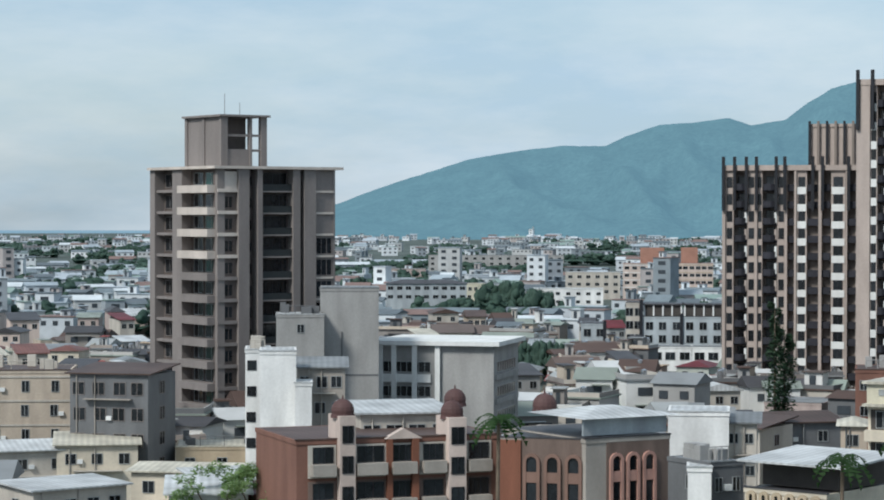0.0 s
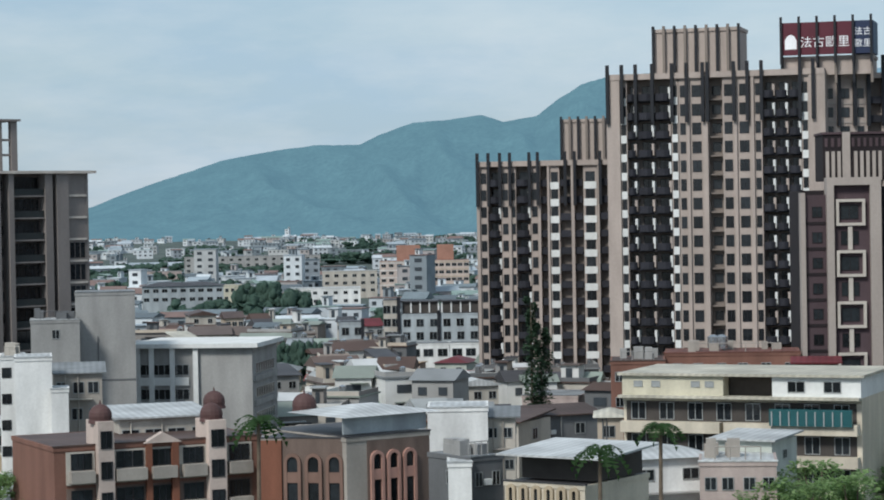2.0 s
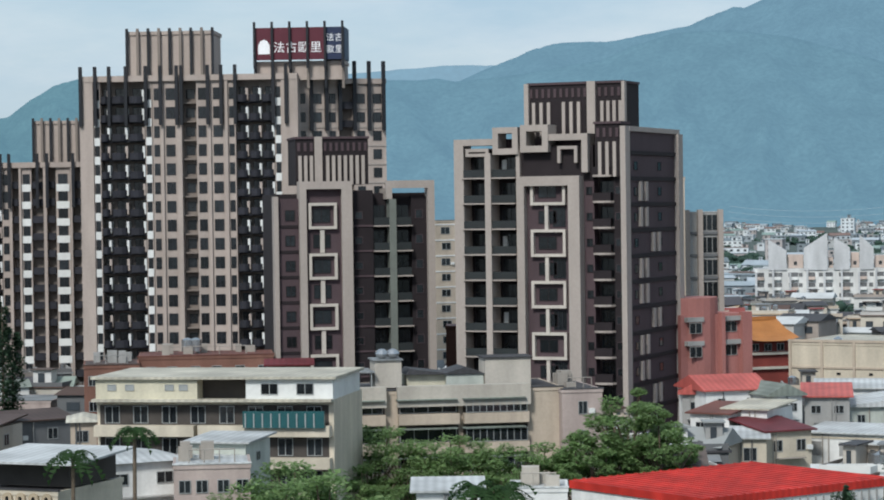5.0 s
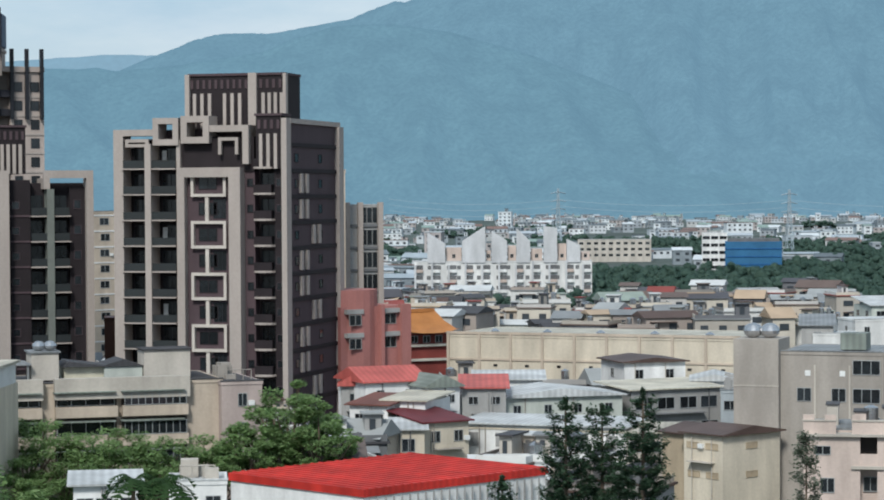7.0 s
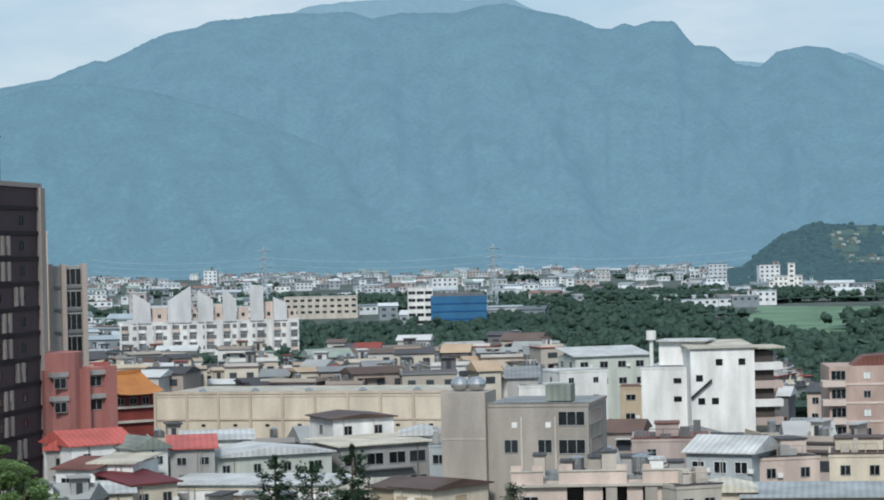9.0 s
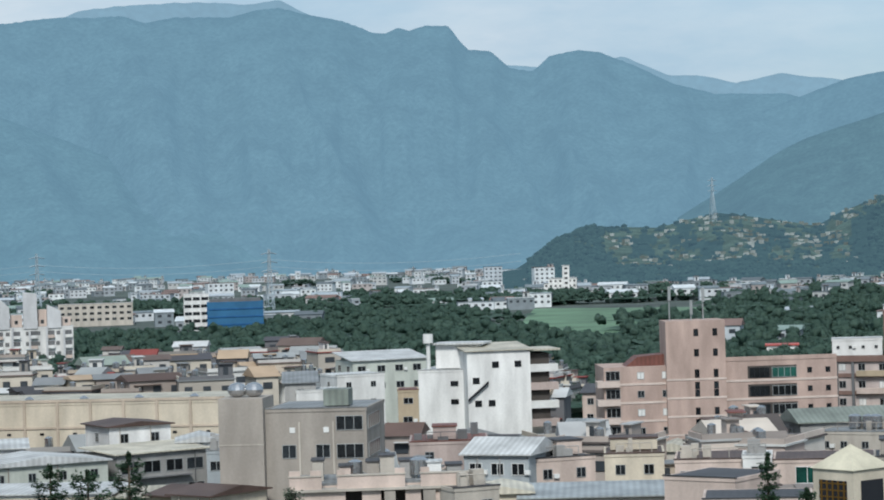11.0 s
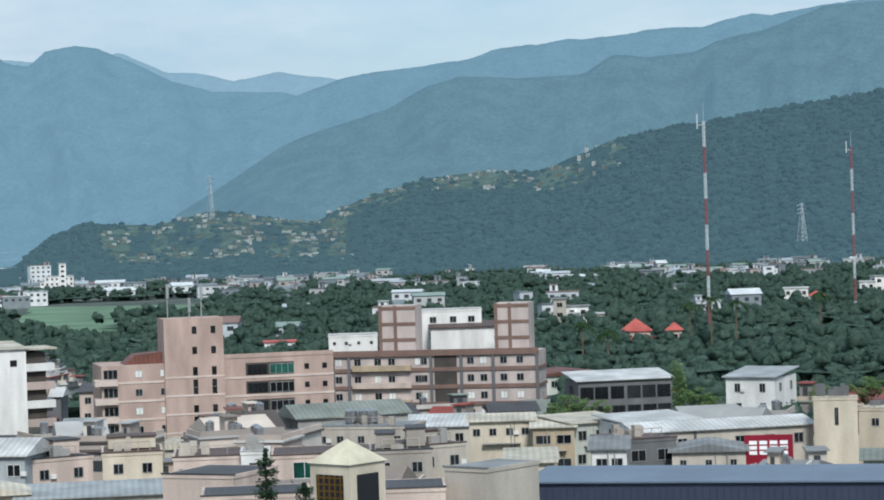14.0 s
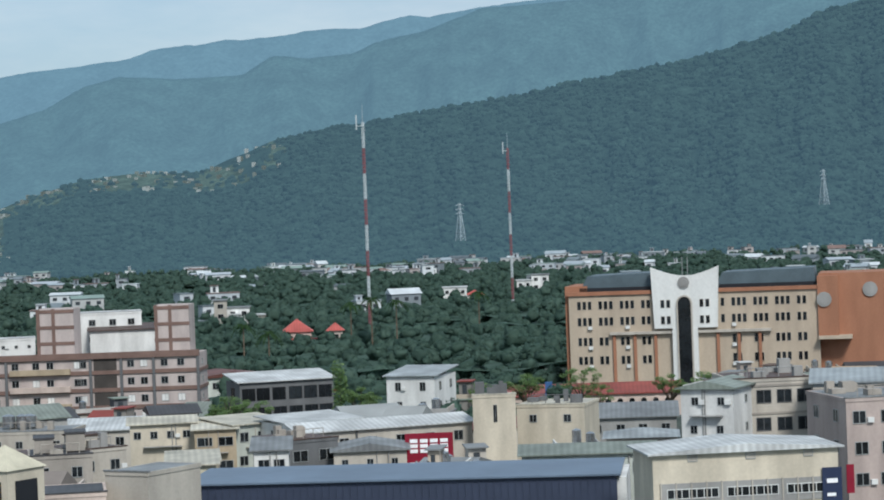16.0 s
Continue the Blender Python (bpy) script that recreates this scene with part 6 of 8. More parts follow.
shop((259.0, 130.5), (262.7, 122.8), 8.2, 12, "plaster", "hip", "blue", cols=3, rise=1.4, label="house with pale hipped sheet roof")
shop((229.6, 126.2), (236.3, 113.2), 9.2, 14, "mint", "gable", "green", cols=4, rise=1.4, label="long low house with pale green roof")
# dark blue warehouse in front
BLUE_STEEL = tint("dark blue sheet cladding", "3E465A", rough=0.5, metal=0.2, stain=0.15)
BLUE_ROOF = tint("slate blue sheet roof", "6F7F92", rough=0.45, metal=0.3, stain=0.2, size=6)
e, w = thing("hall", (187.0, 140.4), (204.4, 102.0), 0, "large warehouse with dark blue cladding and slate blue roof", "hall")
tz, tr = 10.5, 10.5
roof_on(e, "shed", w, 13, tz, BLUE_ROOF, 0.15, 0.4)
bx(e, "wall", 0, w, 0, 13, 0, tz, BLUE_STEEL)
bx(e, "white_flank", w, w + 0.9, 0.3, 12, 0, tz - 0.2, WALLS["white"])
for i in range(60):
    bx(e, "rib", w * i / 60, w * i / 60 + 0.08, -0.08, 0, 0, tz - 0.1, BLUE_STEEL)
# cream hall with long window band
e, w, f = house((192.0, 92.2), (202.3, 78.6), 13.9, 10, "cream", "gablef", "white", 0, 1, label="cream sheet-metal hall with ribbon of windows", cat="hall", sides=False, rise=1.1)
tz = 13.9
f.box("window_band_wall", 0.6, w - 0.3, 0.0, 0.1, tz - 4.6, tz - 2.6, WALLS["grey"])
for i in range(3):
    f.win(1.2 + i * w / 3.1, tz - 4.0, w / 3.6, 0.9, 0.1, split=7, frame_mat=WHITE)
    f.win(3.2 + i * w / 3.2, tz - 0.7, 0.9, 0.7, 0.0, split=1, pane_mat=WALLS["plaster"])
for i in range(12):
    f.box("post", 0.6 + i * (w - 1) / 11.5, 0.72 + i * (w - 1) / 11.5, 0.1, 0.2, tz - 5.5, tz - 2.5, WALLS["plaster"])
f.box("dark_sign", w - 1.6, w + 0.2, 0.2, 0.35, tz - 5.0, tz - 1.8, NAVY, "dark sign with pale bars of writing")
f.box("writing_bar", w - 1.2, w - 0.2, 0.35, 0.38, tz - 3.2, tz - 2.8, LETTER), f.box("writing_bar", w - 1.2, w - 0.4, 0.35, 0.38, tz - 4.4, tz - 4.1, LETTER)
f.box("red_sign", w + 0.6, w + 1.3, 0.4, 0.55, tz - 4.2, tz - 1.6, RED_SIGN, "narrow red sign")
e, w, f = house((238.5, 110.8), (239.1, 104.8), 16.0, 9, "white", "gablef", "green", 2, 2, (0.8, 0.9), "white gabled house with small windows", rise=1.4)
house((244.6, 107.1), (249.8, 99.7), 16.7, 12, "plaster", "flat", "brown", 4, 4, (1.7, 1.5), "weathered grey apartment house with grilled balconies", cat="apartment block", frame_mat=WALLS["darkgrey"], band="conc")
house((239.6, 95.6), (242.4, 88.2), 16.5, 14, "paleblue", "shed", "blue", 4, 3, (1.6, 1.3), "pale blue-grey apartment house with blue sheet roof", cat="apartment block", rise=1.6, band="plaster")
house((222.7, 85.5), (228.1, 79.2), 16.6, 12, "pink", "flat", "grey", 3, 3, (1.4, 1.3), "dull pink-grey apartment house", cat="apartment block")

# ---- civic building with white winged front ----
OCHRE, TERRA = tint("ochre facade tile", "B6A896", stain=0.2, streaks=1), tint("terracotta cladding", "9E7058", stain=0.18, streaks=1)
e, w = thing("civic_building", (402.6, 209.8), (418.5, 165.3), 0, "ochre and terracotta civic building with white winged centre", "civic building")
tz = 20.1
f = Face(e, "front")
u = [8.3, 16.4, 20.7, 24.9, 28.3, 37.8, 28.1, 46.5]
bx(e, "wall", 0, w, 0, 18, 0, tz, OCHRE)
f.box("cornice", -0.3, w + 0.3, -0.5, 0.4, tz - 0.2, tz + 0.5, TERRA)
bx(e, "left_wing", -0.8, 3.5, 1.0, 17, 0, tz + 1.6, TERRA)
for x0, x1 in ((2.0, u[1] + 0.5), (u[4] - 0.5, w - 0.5)):
    part("roof", prism([(x0, tz + 0.5), (x0 + 1.5, tz + 3.4), (x1 - 0.3, tz + 3.8), (x1, tz + 0.5)], 1.5, 16), tint("slate metal roof", "55646C", rough=0.5, stain=0.2), e, "slate grey metal roof")
    # solid black strip drawn as the gap below each roof
    f.box("roof_gap", x0, x1, -1.4, -1.0, tz + 0.5, tz + 1.2, FIN)
for k, z in enumerate((tz - 2.9, tz - 6.0, tz - 9.8, tz - 13.4)):
    xs = [1.6 + 1.02 * j for j in range(int((u[1] - 2.0) / 1.02))] + [u[4] + 0.6 + 1.02 * j for j in range(int((w - u[4] - 2.0) / 1.02))]
    for j, x in enumerate(xs):
        if j % 4 != 3 and (k < 2 or x < u[0] - 1.2 or x > u[5] + 0.2 or (j % 4 != 2)):
            f.win(x, z, 0.75, 1.6, 0.06 if k > 1 and u[0] < x < u[5] else 0.0, split=1, frame_mat=WALLS["plaster"])
            if k > 0 and j % 7 == 2:
                f.box("air_conditioner", x, x + 0.8, 0.06, 0.5, z - 0.7, z - 0.1, WHITE)
f.box("lower_bay", u[0], u[1] + 3.5, 0.0, 0.05, 0, tz - 7.6, OCHRE), f.box("ledge", u[0] - 0.5, u[5] + 0.5, 0.0, 0.9, tz - 7.8, tz - 7.3, WALLS["plaster"])
for j in range(8):
    x = u[0] + j * (u[5] - u[0]) / 7.5
    if not u[1] + 2.5 < x < u[3] + 1.5:
        f.box("pilaster", x, x + 0.55, 0.0, 0.5, 0, tz - 7.8, TERRA)
cx, hw = (u[1] + u[4]) / 2, (u[4] - u[1]) / 2
wing = [(cx - hw, tz - 6.8)] + [(cx + hw * s, tz + 3.0 + 1.6 * abs(s) ** 1.6) for s in (-1.08, -0.8, -0.5, -0.2, 0.2, 0.5, 0.8, 1.08)] + [(cx + hw, tz - 6.8)]
part("winged_front", prism(wing, -1.2, 0.2), WHITE, e, "white winged centre front")
f.box("centre_pier", cx - 2.6, cx + 2.2, 0.0, 1.3, 0, tz - 6.8, WHITE)
arch_panel(e, f, cx - 1.7, cx + 1.3, 2.0, tz - 0.6, WALLS["plaster"], spandrels=0)
for ob in [o for o in e.children if o.name.startswith("arch")]:
    ob.location.y = -1.32
bm = bmesh.new()
tube(bm, (0, 0.1, 0), (0, -0.15, 0), 1.1, 1.1, 20), tube(bm, (0, -0.15, 0), (0, -0.25, 0), 0.75, 0.7, 20)
part("roundel", bm, WALLS["grey"], e, "plain grey round emblem", (cx - 0.2, -1.3, tz + 1.8))
for s in (-1, 1):
    for k in range(2):
        for j in range(2):
            f.win(cx + s * hw * 0.62 - 1.0 + 1.1 * j, tz - 2.9 - 3.1 * k, 0.75, 1.5, 1.2, split=1, frame_mat=WALLS["plaster"])
for x in (cx - 0.6, cx + 0.4):
    bx(e, "flag_pole", x, x + 0.1, 1.0, 1.1, tz + 3, tz + 6.5, ALU)
bx(e, "terracotta_wing", w, w + 12.5, 2.0, 18, 0, tz + 2.6, TERRA, "plain terracotta wing")
bx(e, "terracotta_wing", w - 0.2, w + 3.6, -0.6, 4.0, tz - 9.0, tz + 2.2, TERRA)
bx(e, "entrance_canopy", w - 0.2, w + 6.0, -2.0, 2.0, tz - 9.6, tz - 9.0, OCHRE)
for x, z in ((w + 1.0, tz - 2.2), (w + 9.5, tz - 0.6)):
    bm = bmesh.new()
    tube(bm, (0, 0, 0), (0, -0.3, 0), 1.4, 1.4, 20), tube(bm, (0, -0.3, 0), (0, -0.36, 0), 1.0, 1.0, 20)
    part("round_window", bm, WALLS["grey"], e, "", (x, -0.6 if x < w + 3 else 2.0, z))
e, w, f = house((362.3, 202.4), (376.4, 174.8), 3.9, 10, "salmon", "shed", "red", 0, 1, label="low arcade with terracotta roof", cat="building", sides=False, rise=1.2)
tz = 3.9
for i in range(14):
    arch_panel(e, f, 1.0 + i * (w - 2) / 14, 1.0 + (i + 0.75) * (w - 2) / 14, tz - 2.6, tz - 0.4, WALLS["salmon"], spandrels=0)
bx(e, "blue_pier", w * 0.24, w * 0.28, -1.0, 0, 0, tz + 2.6, tint("blue sign pier", "3E6292"))

# ---- pinkish rooftops in the foreground ----
def terrace(a, b, top, dep, wall="salmon", cap="dark", label="", rooms=(), fl=1, cols=2):
    e, w, f = house(a, b, top, dep, wall, "flat", cap, fl, cols, (1.2, 1.2), label or "pinkish flat-roofed house with dark parapet caps", tanks=0)
    for x0, x1, y0, y1, h in rooms:
        bx(e, "roof_room", w * x0, w * x1, y0, y1, top, top + h, WALLS[wall])
        bx(e, "roof_room_cap", w * x0 - 0.15, w * x1 + 0.15, y0 - 0.15, y1 + 0.15, top + h, top + h + 0.18, ROOFS[cap])
    return e, w, f


e, w = thing("house", (138.5, 195.2), (152.8, 184.2), 0, "pinkish house row with stepped parapets and deep verandas", "house row")
tz = 12.4
PLACED.append((37.5, 239, w, 10, tz))
f, r = Face(e, "front"), Face(e, "right", w)
bx(e, "wall", 0, w, 1.6, 11, 0, tz - 0.3, WALLS["salmon"])
bx(e, "roof", 0, w, 1.6, 11, tz - 0.3, tz - 0.05, ROOFS["grey"])
k = w / 322.0
for x0, x1 in ((0, 58), (86, 208), (236, 322)):
    bx(e, "parapet", x0 * k, x1 * k, -0.1, 0.15, tz - 0.5, tz + 0.75, WALLS["salmon"], "pinkish rendered parapet")
    bx(e, "parapet_cap", x0 * k - 0.1, x1 * k + 0.1, -0.2, 0.25, tz + 0.75, tz + 0.9, WALLS["plaster"])
for x0, x1 in ((0, 20), (38, 58), (86, 100), (190, 208), (236, 252)):
    bx(e, "parapet_step", x0 * k, x1 * k, -0.1, 0.15, tz + 0.9, tz + 1.4, WALLS["salmon"])
bx(e, "eave", -0.2, w + 0.2, -0.5, 1.6, tz - 0.75, tz - 0.5, WALLS["plaster"], "projecting roof slab")
for x0, x1, m in ((0, 84, "salmon"), (84, 100, "salmon"), (130, 164, "salmon"), (170, 190, "conc"), (208, 236, "salmon"), (240, 262, "conc"), (262, 322, "salmon")):
    bx(e, "pier", x0 * k, x1 * k, 0.0 if m == "salmon" else -0.35, 1.6, 0, tz - 0.75, WALLS[m])
for x0, x1 in ((100, 130), (164, 170), (190, 208), (236, 240)):
    # dark sheet carries the shade at the back of each veranda
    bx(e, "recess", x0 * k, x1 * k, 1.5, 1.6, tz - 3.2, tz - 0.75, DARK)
    bx(e, "veranda_parapet", x0 * k, x1 * k, 0.1, 0.3, tz - 3.7, tz - 2.5, WALLS["salmon"])
bx(e, "veranda_slab", 84 * k, w, -0.25, 1.6, tz - 4.0, tz - 3.7, WALLS["plaster"])
for x in (105, 195, 30, 280):
    f.win(x * k, tz - 6.4, 1.4, 1.5, 0.02 if x in (30, 280) else -1.5)
f.win(278 * k, tz - 3.0, 1.3, 1.2, 0.02), f.win(300 * k, tz - 3.0, 0.8, 1.0, 0.02), f.win(20 * k, tz - 2.6, 1.6, 0.9, 0.02)
for y in (3.0, 6.5):
    window(e, y, tz - 3.2, 1.1, 1.4, "right", w)
for x0, x1, y0, y1, h, m in ((140, 162, 3, 6, 1.8, "conc"), (164, 190, 2.4, 5, 2.4, "plaster"), (200, 226, 4, 7, 1.7, "grey"), (90, 110, 3, 6, 1.4, "salmon"), (250, 275, 2.5, 5, 1.6, "white"), (285, 312, 3, 6, 1.2, "grey"), (40, 60, 4, 7, 2.0, "plaster")):
    bx(e, "roof_room", x0 * k, x1 * k, y0, y1, tz - 0.05, tz + h, WALLS[m])
    bx(e, "roof_room_cap", x0 * k - 0.15, x1 * k + 0.15, y0 - 0.15, y1 + 0.15, tz + h, tz + h + 0.14, ROOFS["dark" if m != "white" else "white"])
for x in (118, 230, 240):
    q = e.matrix_basis @ Vector((x * k, 4.2, tz - 0.05))
    tank(q.x, q.y, q.z)
terrace((149.5, 182.4), (154.2, 181.1), 12.0, 9, "plaster", label="grey-pink end house with flat roof")
house((180.5, 218.3), (184.1, 210.0), 11.0, 11, "paleblue", "gable", "blue", 1, 3, (1.2, 1.1), "blue-grey house under a pale blue gabled roof", rise=1.9)
house((176.7, 213.6), (180.4, 206.5), 11.5, 9, "paleblue", "gable", "white", 1, 3, (1.6, 1.4), "blue-grey house with a white gabled sheet roof", rise=3.0, sides=False, frame_mat=WHITE)
terrace((182.1, 207.8), (189.6, 205.1), 11.0, 9, label="pinkish flat-roofed house behind", rooms=((0.5, 0.9, 2, 6, 1.6),))
terrace((189.2, 239.7), (197.0, 233.3), 11.0, 12, "pink", "rust", label="brownish flat-roofed terrace house", rooms=((0.3, 0.6, 2, 6, 1.6),))
shop((161.1, 185.7), (173.9, 173.7), 9.5, 12, "plaster", "shed", "blue", cols=4, rise=1.0, label="low hall with pale grey roof sheets")
shop((158.5, 189.8), (162.8, 186.2), 10.0, 8, "cream", "gablef", "cream", cols=2, rise=1.2, label="small house with cream gable roof")
terrace((191.0, 205.0), (196.1, 200.2), 11.0, 10, "cream", "brown", label="cream and pink house with flat roof", rooms=((0.1, 0.9, 4, 8, 1.3),))
terrace((190.3, 192.6), (197.4, 185.2), 11.0, 11, "salmon", "brown", label="pinkish house with window row", cols=4)
house((194.7, 186.2), (196.9, 183.8), 11.5, 6, "white", "flat", "white", 2, 1, (1.6, 0.6), "white louvred rooftop room")
e, w, f = terrace((196.2, 182.9), (203.8, 174.4), 11.0, 11, "salmon", "brown", label="pinkish house with green-glazed window", fl=0)
f.win(2.4, 8.2, 2.6, 1.9, 0.0, pane_mat=GREEN_GLASS, frame_mat=WHITE)
terrace((162.8, 166.3), (164.8, 158.7), 13.0, 9, "salmon", "dark", label="pinkish rooftop room with dark cap", fl=0)
terrace((150.0, 148.4), (156.6, 141.4), 13.0, 8, "salmon", "dark", label="long pinkish parapet wall", fl=0)
terrace((160.1, 138.0), (164.7, 132.5), 13.0, 8, "salmon", "dark", label="long pinkish parapet with dark cap", fl=0)
terrace((171.0, 137.6), (171.0, 132.7), 14.0, 8, "plaster", "grey", label="pinkish rooftop stair house", fl=0)
terrace((196.5, 168.5), (200.9, 163.3), 12.0, 9, "conc", "dark", label="grey rooftop rooms behind the parapet", rooms=((0.1, 0.4, 2, 6, 1.5), (0.6, 0.9, 3, 7, 1.9)))
terrace((202.9, 167.2), (208.7, 164.8), 12.0, 9, "plaster", "brown", label="grey-pink house with brown parapet", rooms=((0.2, 0.8, 2, 5, 1.2),))
house((201.7, 153.7), (204.7, 149.7), 10.5, 9, "yellow", "shed", "cream", 1, 2, (1.0, 1.1), "pale yellow house with thin roof", rise=0.5)
# lantern tower with pyramid roof and golden grille
e, w = thing("lantern_tower", (146.6, 132.3), (146.5, 127.9), 0, "cream lantern tower with yellow pyramid roof and bronze grille", "tower")
tz = 16.8
bx(e, "wall", 0, w, 0, w, 0, tz, WALLS["cream"])
bm = bmesh.new()
base = [bm.verts.new((x, y, tz)) for x, y in ((-0.2, -0.2), (w + 0.2, -0.2), (w + 0.2, w + 0.2), (-0.2, w + 0.2))]
tip = bm.verts.new((w / 2, w / 2, tz + 1.9))
bm.faces.new(list(reversed(base)))
for i in range(4):
    bm.faces.new((base[i], base[(i + 1) % 4], tip))
part("pyramid_roof", bm, WALLS["yellow"], e, "yellow tiled pyramid roof")
GOLD = tint("bronze grille", "8A6A34", rough=0.4, metal=0.7)
# black sheet on the solid wall paints the dark inside behind the grille
bx(e, "opening", w * 0.16, w * 0.84, -0.05, 0, tz - 3.6, tz - 0.9, FIN)
for i in range(5):
    bx(e, "grille_bar", w * (0.2 + 0.14 * i), w * (0.22 + 0.14 * i) + 0.06, -0.1, -0.05, tz - 3.6, tz - 0.9, GOLD)
    bx(e, "grille_bar", w * 0.16, w * 0.84, -0.1, -0.05, tz - 3.4 + 0.55 * i, tz - 3.3 + 0.55 * i, GOLD)
# same painted darkness on the right side
bx(e, "side_opening", w, w + 0.05, w * 0.2, w * 0.8, tz - 3.6, tz - 0.9, FIN)
# ---- middle distance blocks left ----
e, w, f = house((75.9, 997.12), (95.88, 995.39), 15.4, 12, "salmon", "flat", "rust", 5, 6, (2.0, 1.3), "salmon apartment block with orange roof towers", cat="apartment block", sides=False, band="white", acs=False, solo=True)
tz = 15.4
ORANGE = tint("orange-brown render", "A07868", stain=0.2)
bx(e, "roof_tower", w * 0.36, w * 0.86, 2, 9, tz - 0.5, tz + 6.4, ORANGE, "orange-brown roof tower")
e, w, f = house((98.72, 1000.14), (113.98, 998.52), 15.4, 12, "salmon", "flat", "rust", 5, 6, (2.0, 1.3), "salmon apartment block with orange roof towers", cat="apartment block", sides=False, band="tan", acs=False, solo=True)
bx(e, "roof_tower", w * 0.12, w * 0.58, 2, 9, tz - 0.5, tz + 6.4, ORANGE, "orange-brown roof tower")
house((9.26, 899.95), (16.1, 899.86), 9.6, 10, "yellow", "flat", "cream", 3, 3, (1.3, 1.4), "yellow apartment house with window rows", acs=False, solo=True)
house((34.27, 899.35), (60.91, 897.94), 7.8, 12, "white", "flat", "white", 2, 7, (1.6, 1.2), "long white two-storey building", cat="building", acs=False, solo=True)
house((51.81, 998.66), (74.73, 997.2), 11.6, 12, "plaster", "flat", "white", 3, 6, (1.8, 1.3), "pale apartment row behind white building", cat="building", acs=False, solo=True)
house((-20.15, 849.76), (8.75, 849.96), 10.9, 12, "paleblue", "hip", "dark", 2, 9, (2.0, 1.3), "blue-grey apartment block with dark hipped roof", cat="building", acs=False, solo=True)
house((-27.56, 1249.7), (-8.84, 1249.97), 7.1, 12, "pink", "flat", "grey", 3, 5, (1.6, 1.4), "pinkish apartment block far off", cat="building", acs=False, solo=True)
house((-8.25, 1399.98), (71.52, 1398.17), 11.7, 12, "grey", "flat", "grey", 3, 16, (2.0, 1.4), "long grey apartment row far off", cat="building", acs=False, solo=True)
# modern white terrace with dark frames
for x0, x1, top, lab in ((32.9, 38.9, 10.1, "white modern row house with dark windows"), (43.6, 47.5, 15.1, "white stair tower of a modern terrace with a dark pier"),
                         (47.6, 57.0, 11.8, "white modern row house with glazed dark attic"), (57.1, 66.7, 11.8, "white modern row house with glazed dark attic")):
    y0, y1 = math.sqrt(565 ** 2 - x0 ** 2), math.sqrt(565 ** 2 - x1 ** 2)
    e, w, f = house((x0, y0), (x1, y1), top, 11, "plaster" if top > 15 else "paleblue", "flat", "dark", 3, 2 if x1 - x0 < 8 else 3, (1.8, 1.9), lab, sides=False, group="row of white and black houses", acs=False, solo=True)
    f.box("dark_pier", w - 0.7, w + 0.1, 0.0, 0.4, 0, top + 0.6, FIN)
    if w > 8:
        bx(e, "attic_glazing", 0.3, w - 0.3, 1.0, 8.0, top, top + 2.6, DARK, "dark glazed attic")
        bx(e, "attic_roof", -0.3, w + 0.3, 0.4, 9.0, top + 2.6, top + 2.9, ROOFS["dark"])
        for k in range(5):
            bx(e, "attic_post", 0.2 + k * (w - 0.7) / 4, 0.55 + k * (w - 0.7) / 4, 0.7, 1.0, top, top + 2.6, WALLS["white"])
for x0, x1 in ((47.6, 57.0), (57.1, 66.7)):
    y0, y1 = math.sqrt(545 ** 2 - x0 ** 2), math.sqrt(545 ** 2 - x1 ** 2)
    e, w, f = house((x0, y0), (x1, y1), 5.8, 8, "white", "flat", "grey", 2, 3, (2.3, 1.8), "white row house with terrace parapet", sides=False, group="row of white and black houses", acs=False, solo=True)


# ---- the town's other houses ----
TOWN = random.Random(11)


def fits(b, d, w, dep, top=0.0, cover=0.0):
    for pb, pd, pw, pdep, ptop in PLACED:
        half = math.degrees((pw + w) / 2 / pd) + 0.15
        if abs(b - pb) < half and pd - dep - 4 < d < pd + pdep + 5:
            return False
        if top and abs(b - pb) < half and d < pd < d + 260 and (top - 36) / d > ((cover or (0.3 if pb > 13 else 0.6)) * ptop - 36) / pd:
            return False
    return True


TOWERS = ((-5.0, 352, 34, 24, 40), (8.3, 450, 26, 22, 50), (13.5, 410, 54, 22, 60),
          (16.4, 308, 24, 20, 40), (21.5, 298, 32, 20, 45))
PLACED.extend(TOWERS)
# sheets of wood keep free of houses: bearing from, to, distance from, to
WOODS = ((27.0, 36.0, 640, 930), (36.0, 42.5, 560, 1250), (42.5, 75.0, 470, 1330), (56.8, 62.4, 398, 470), (57.9, 62.5, 415, 470))


def wooded(b, d):
    return any(b0 < b < b1 and d0 < d < d1 for b0, b1, d0, d1 in WOODS)


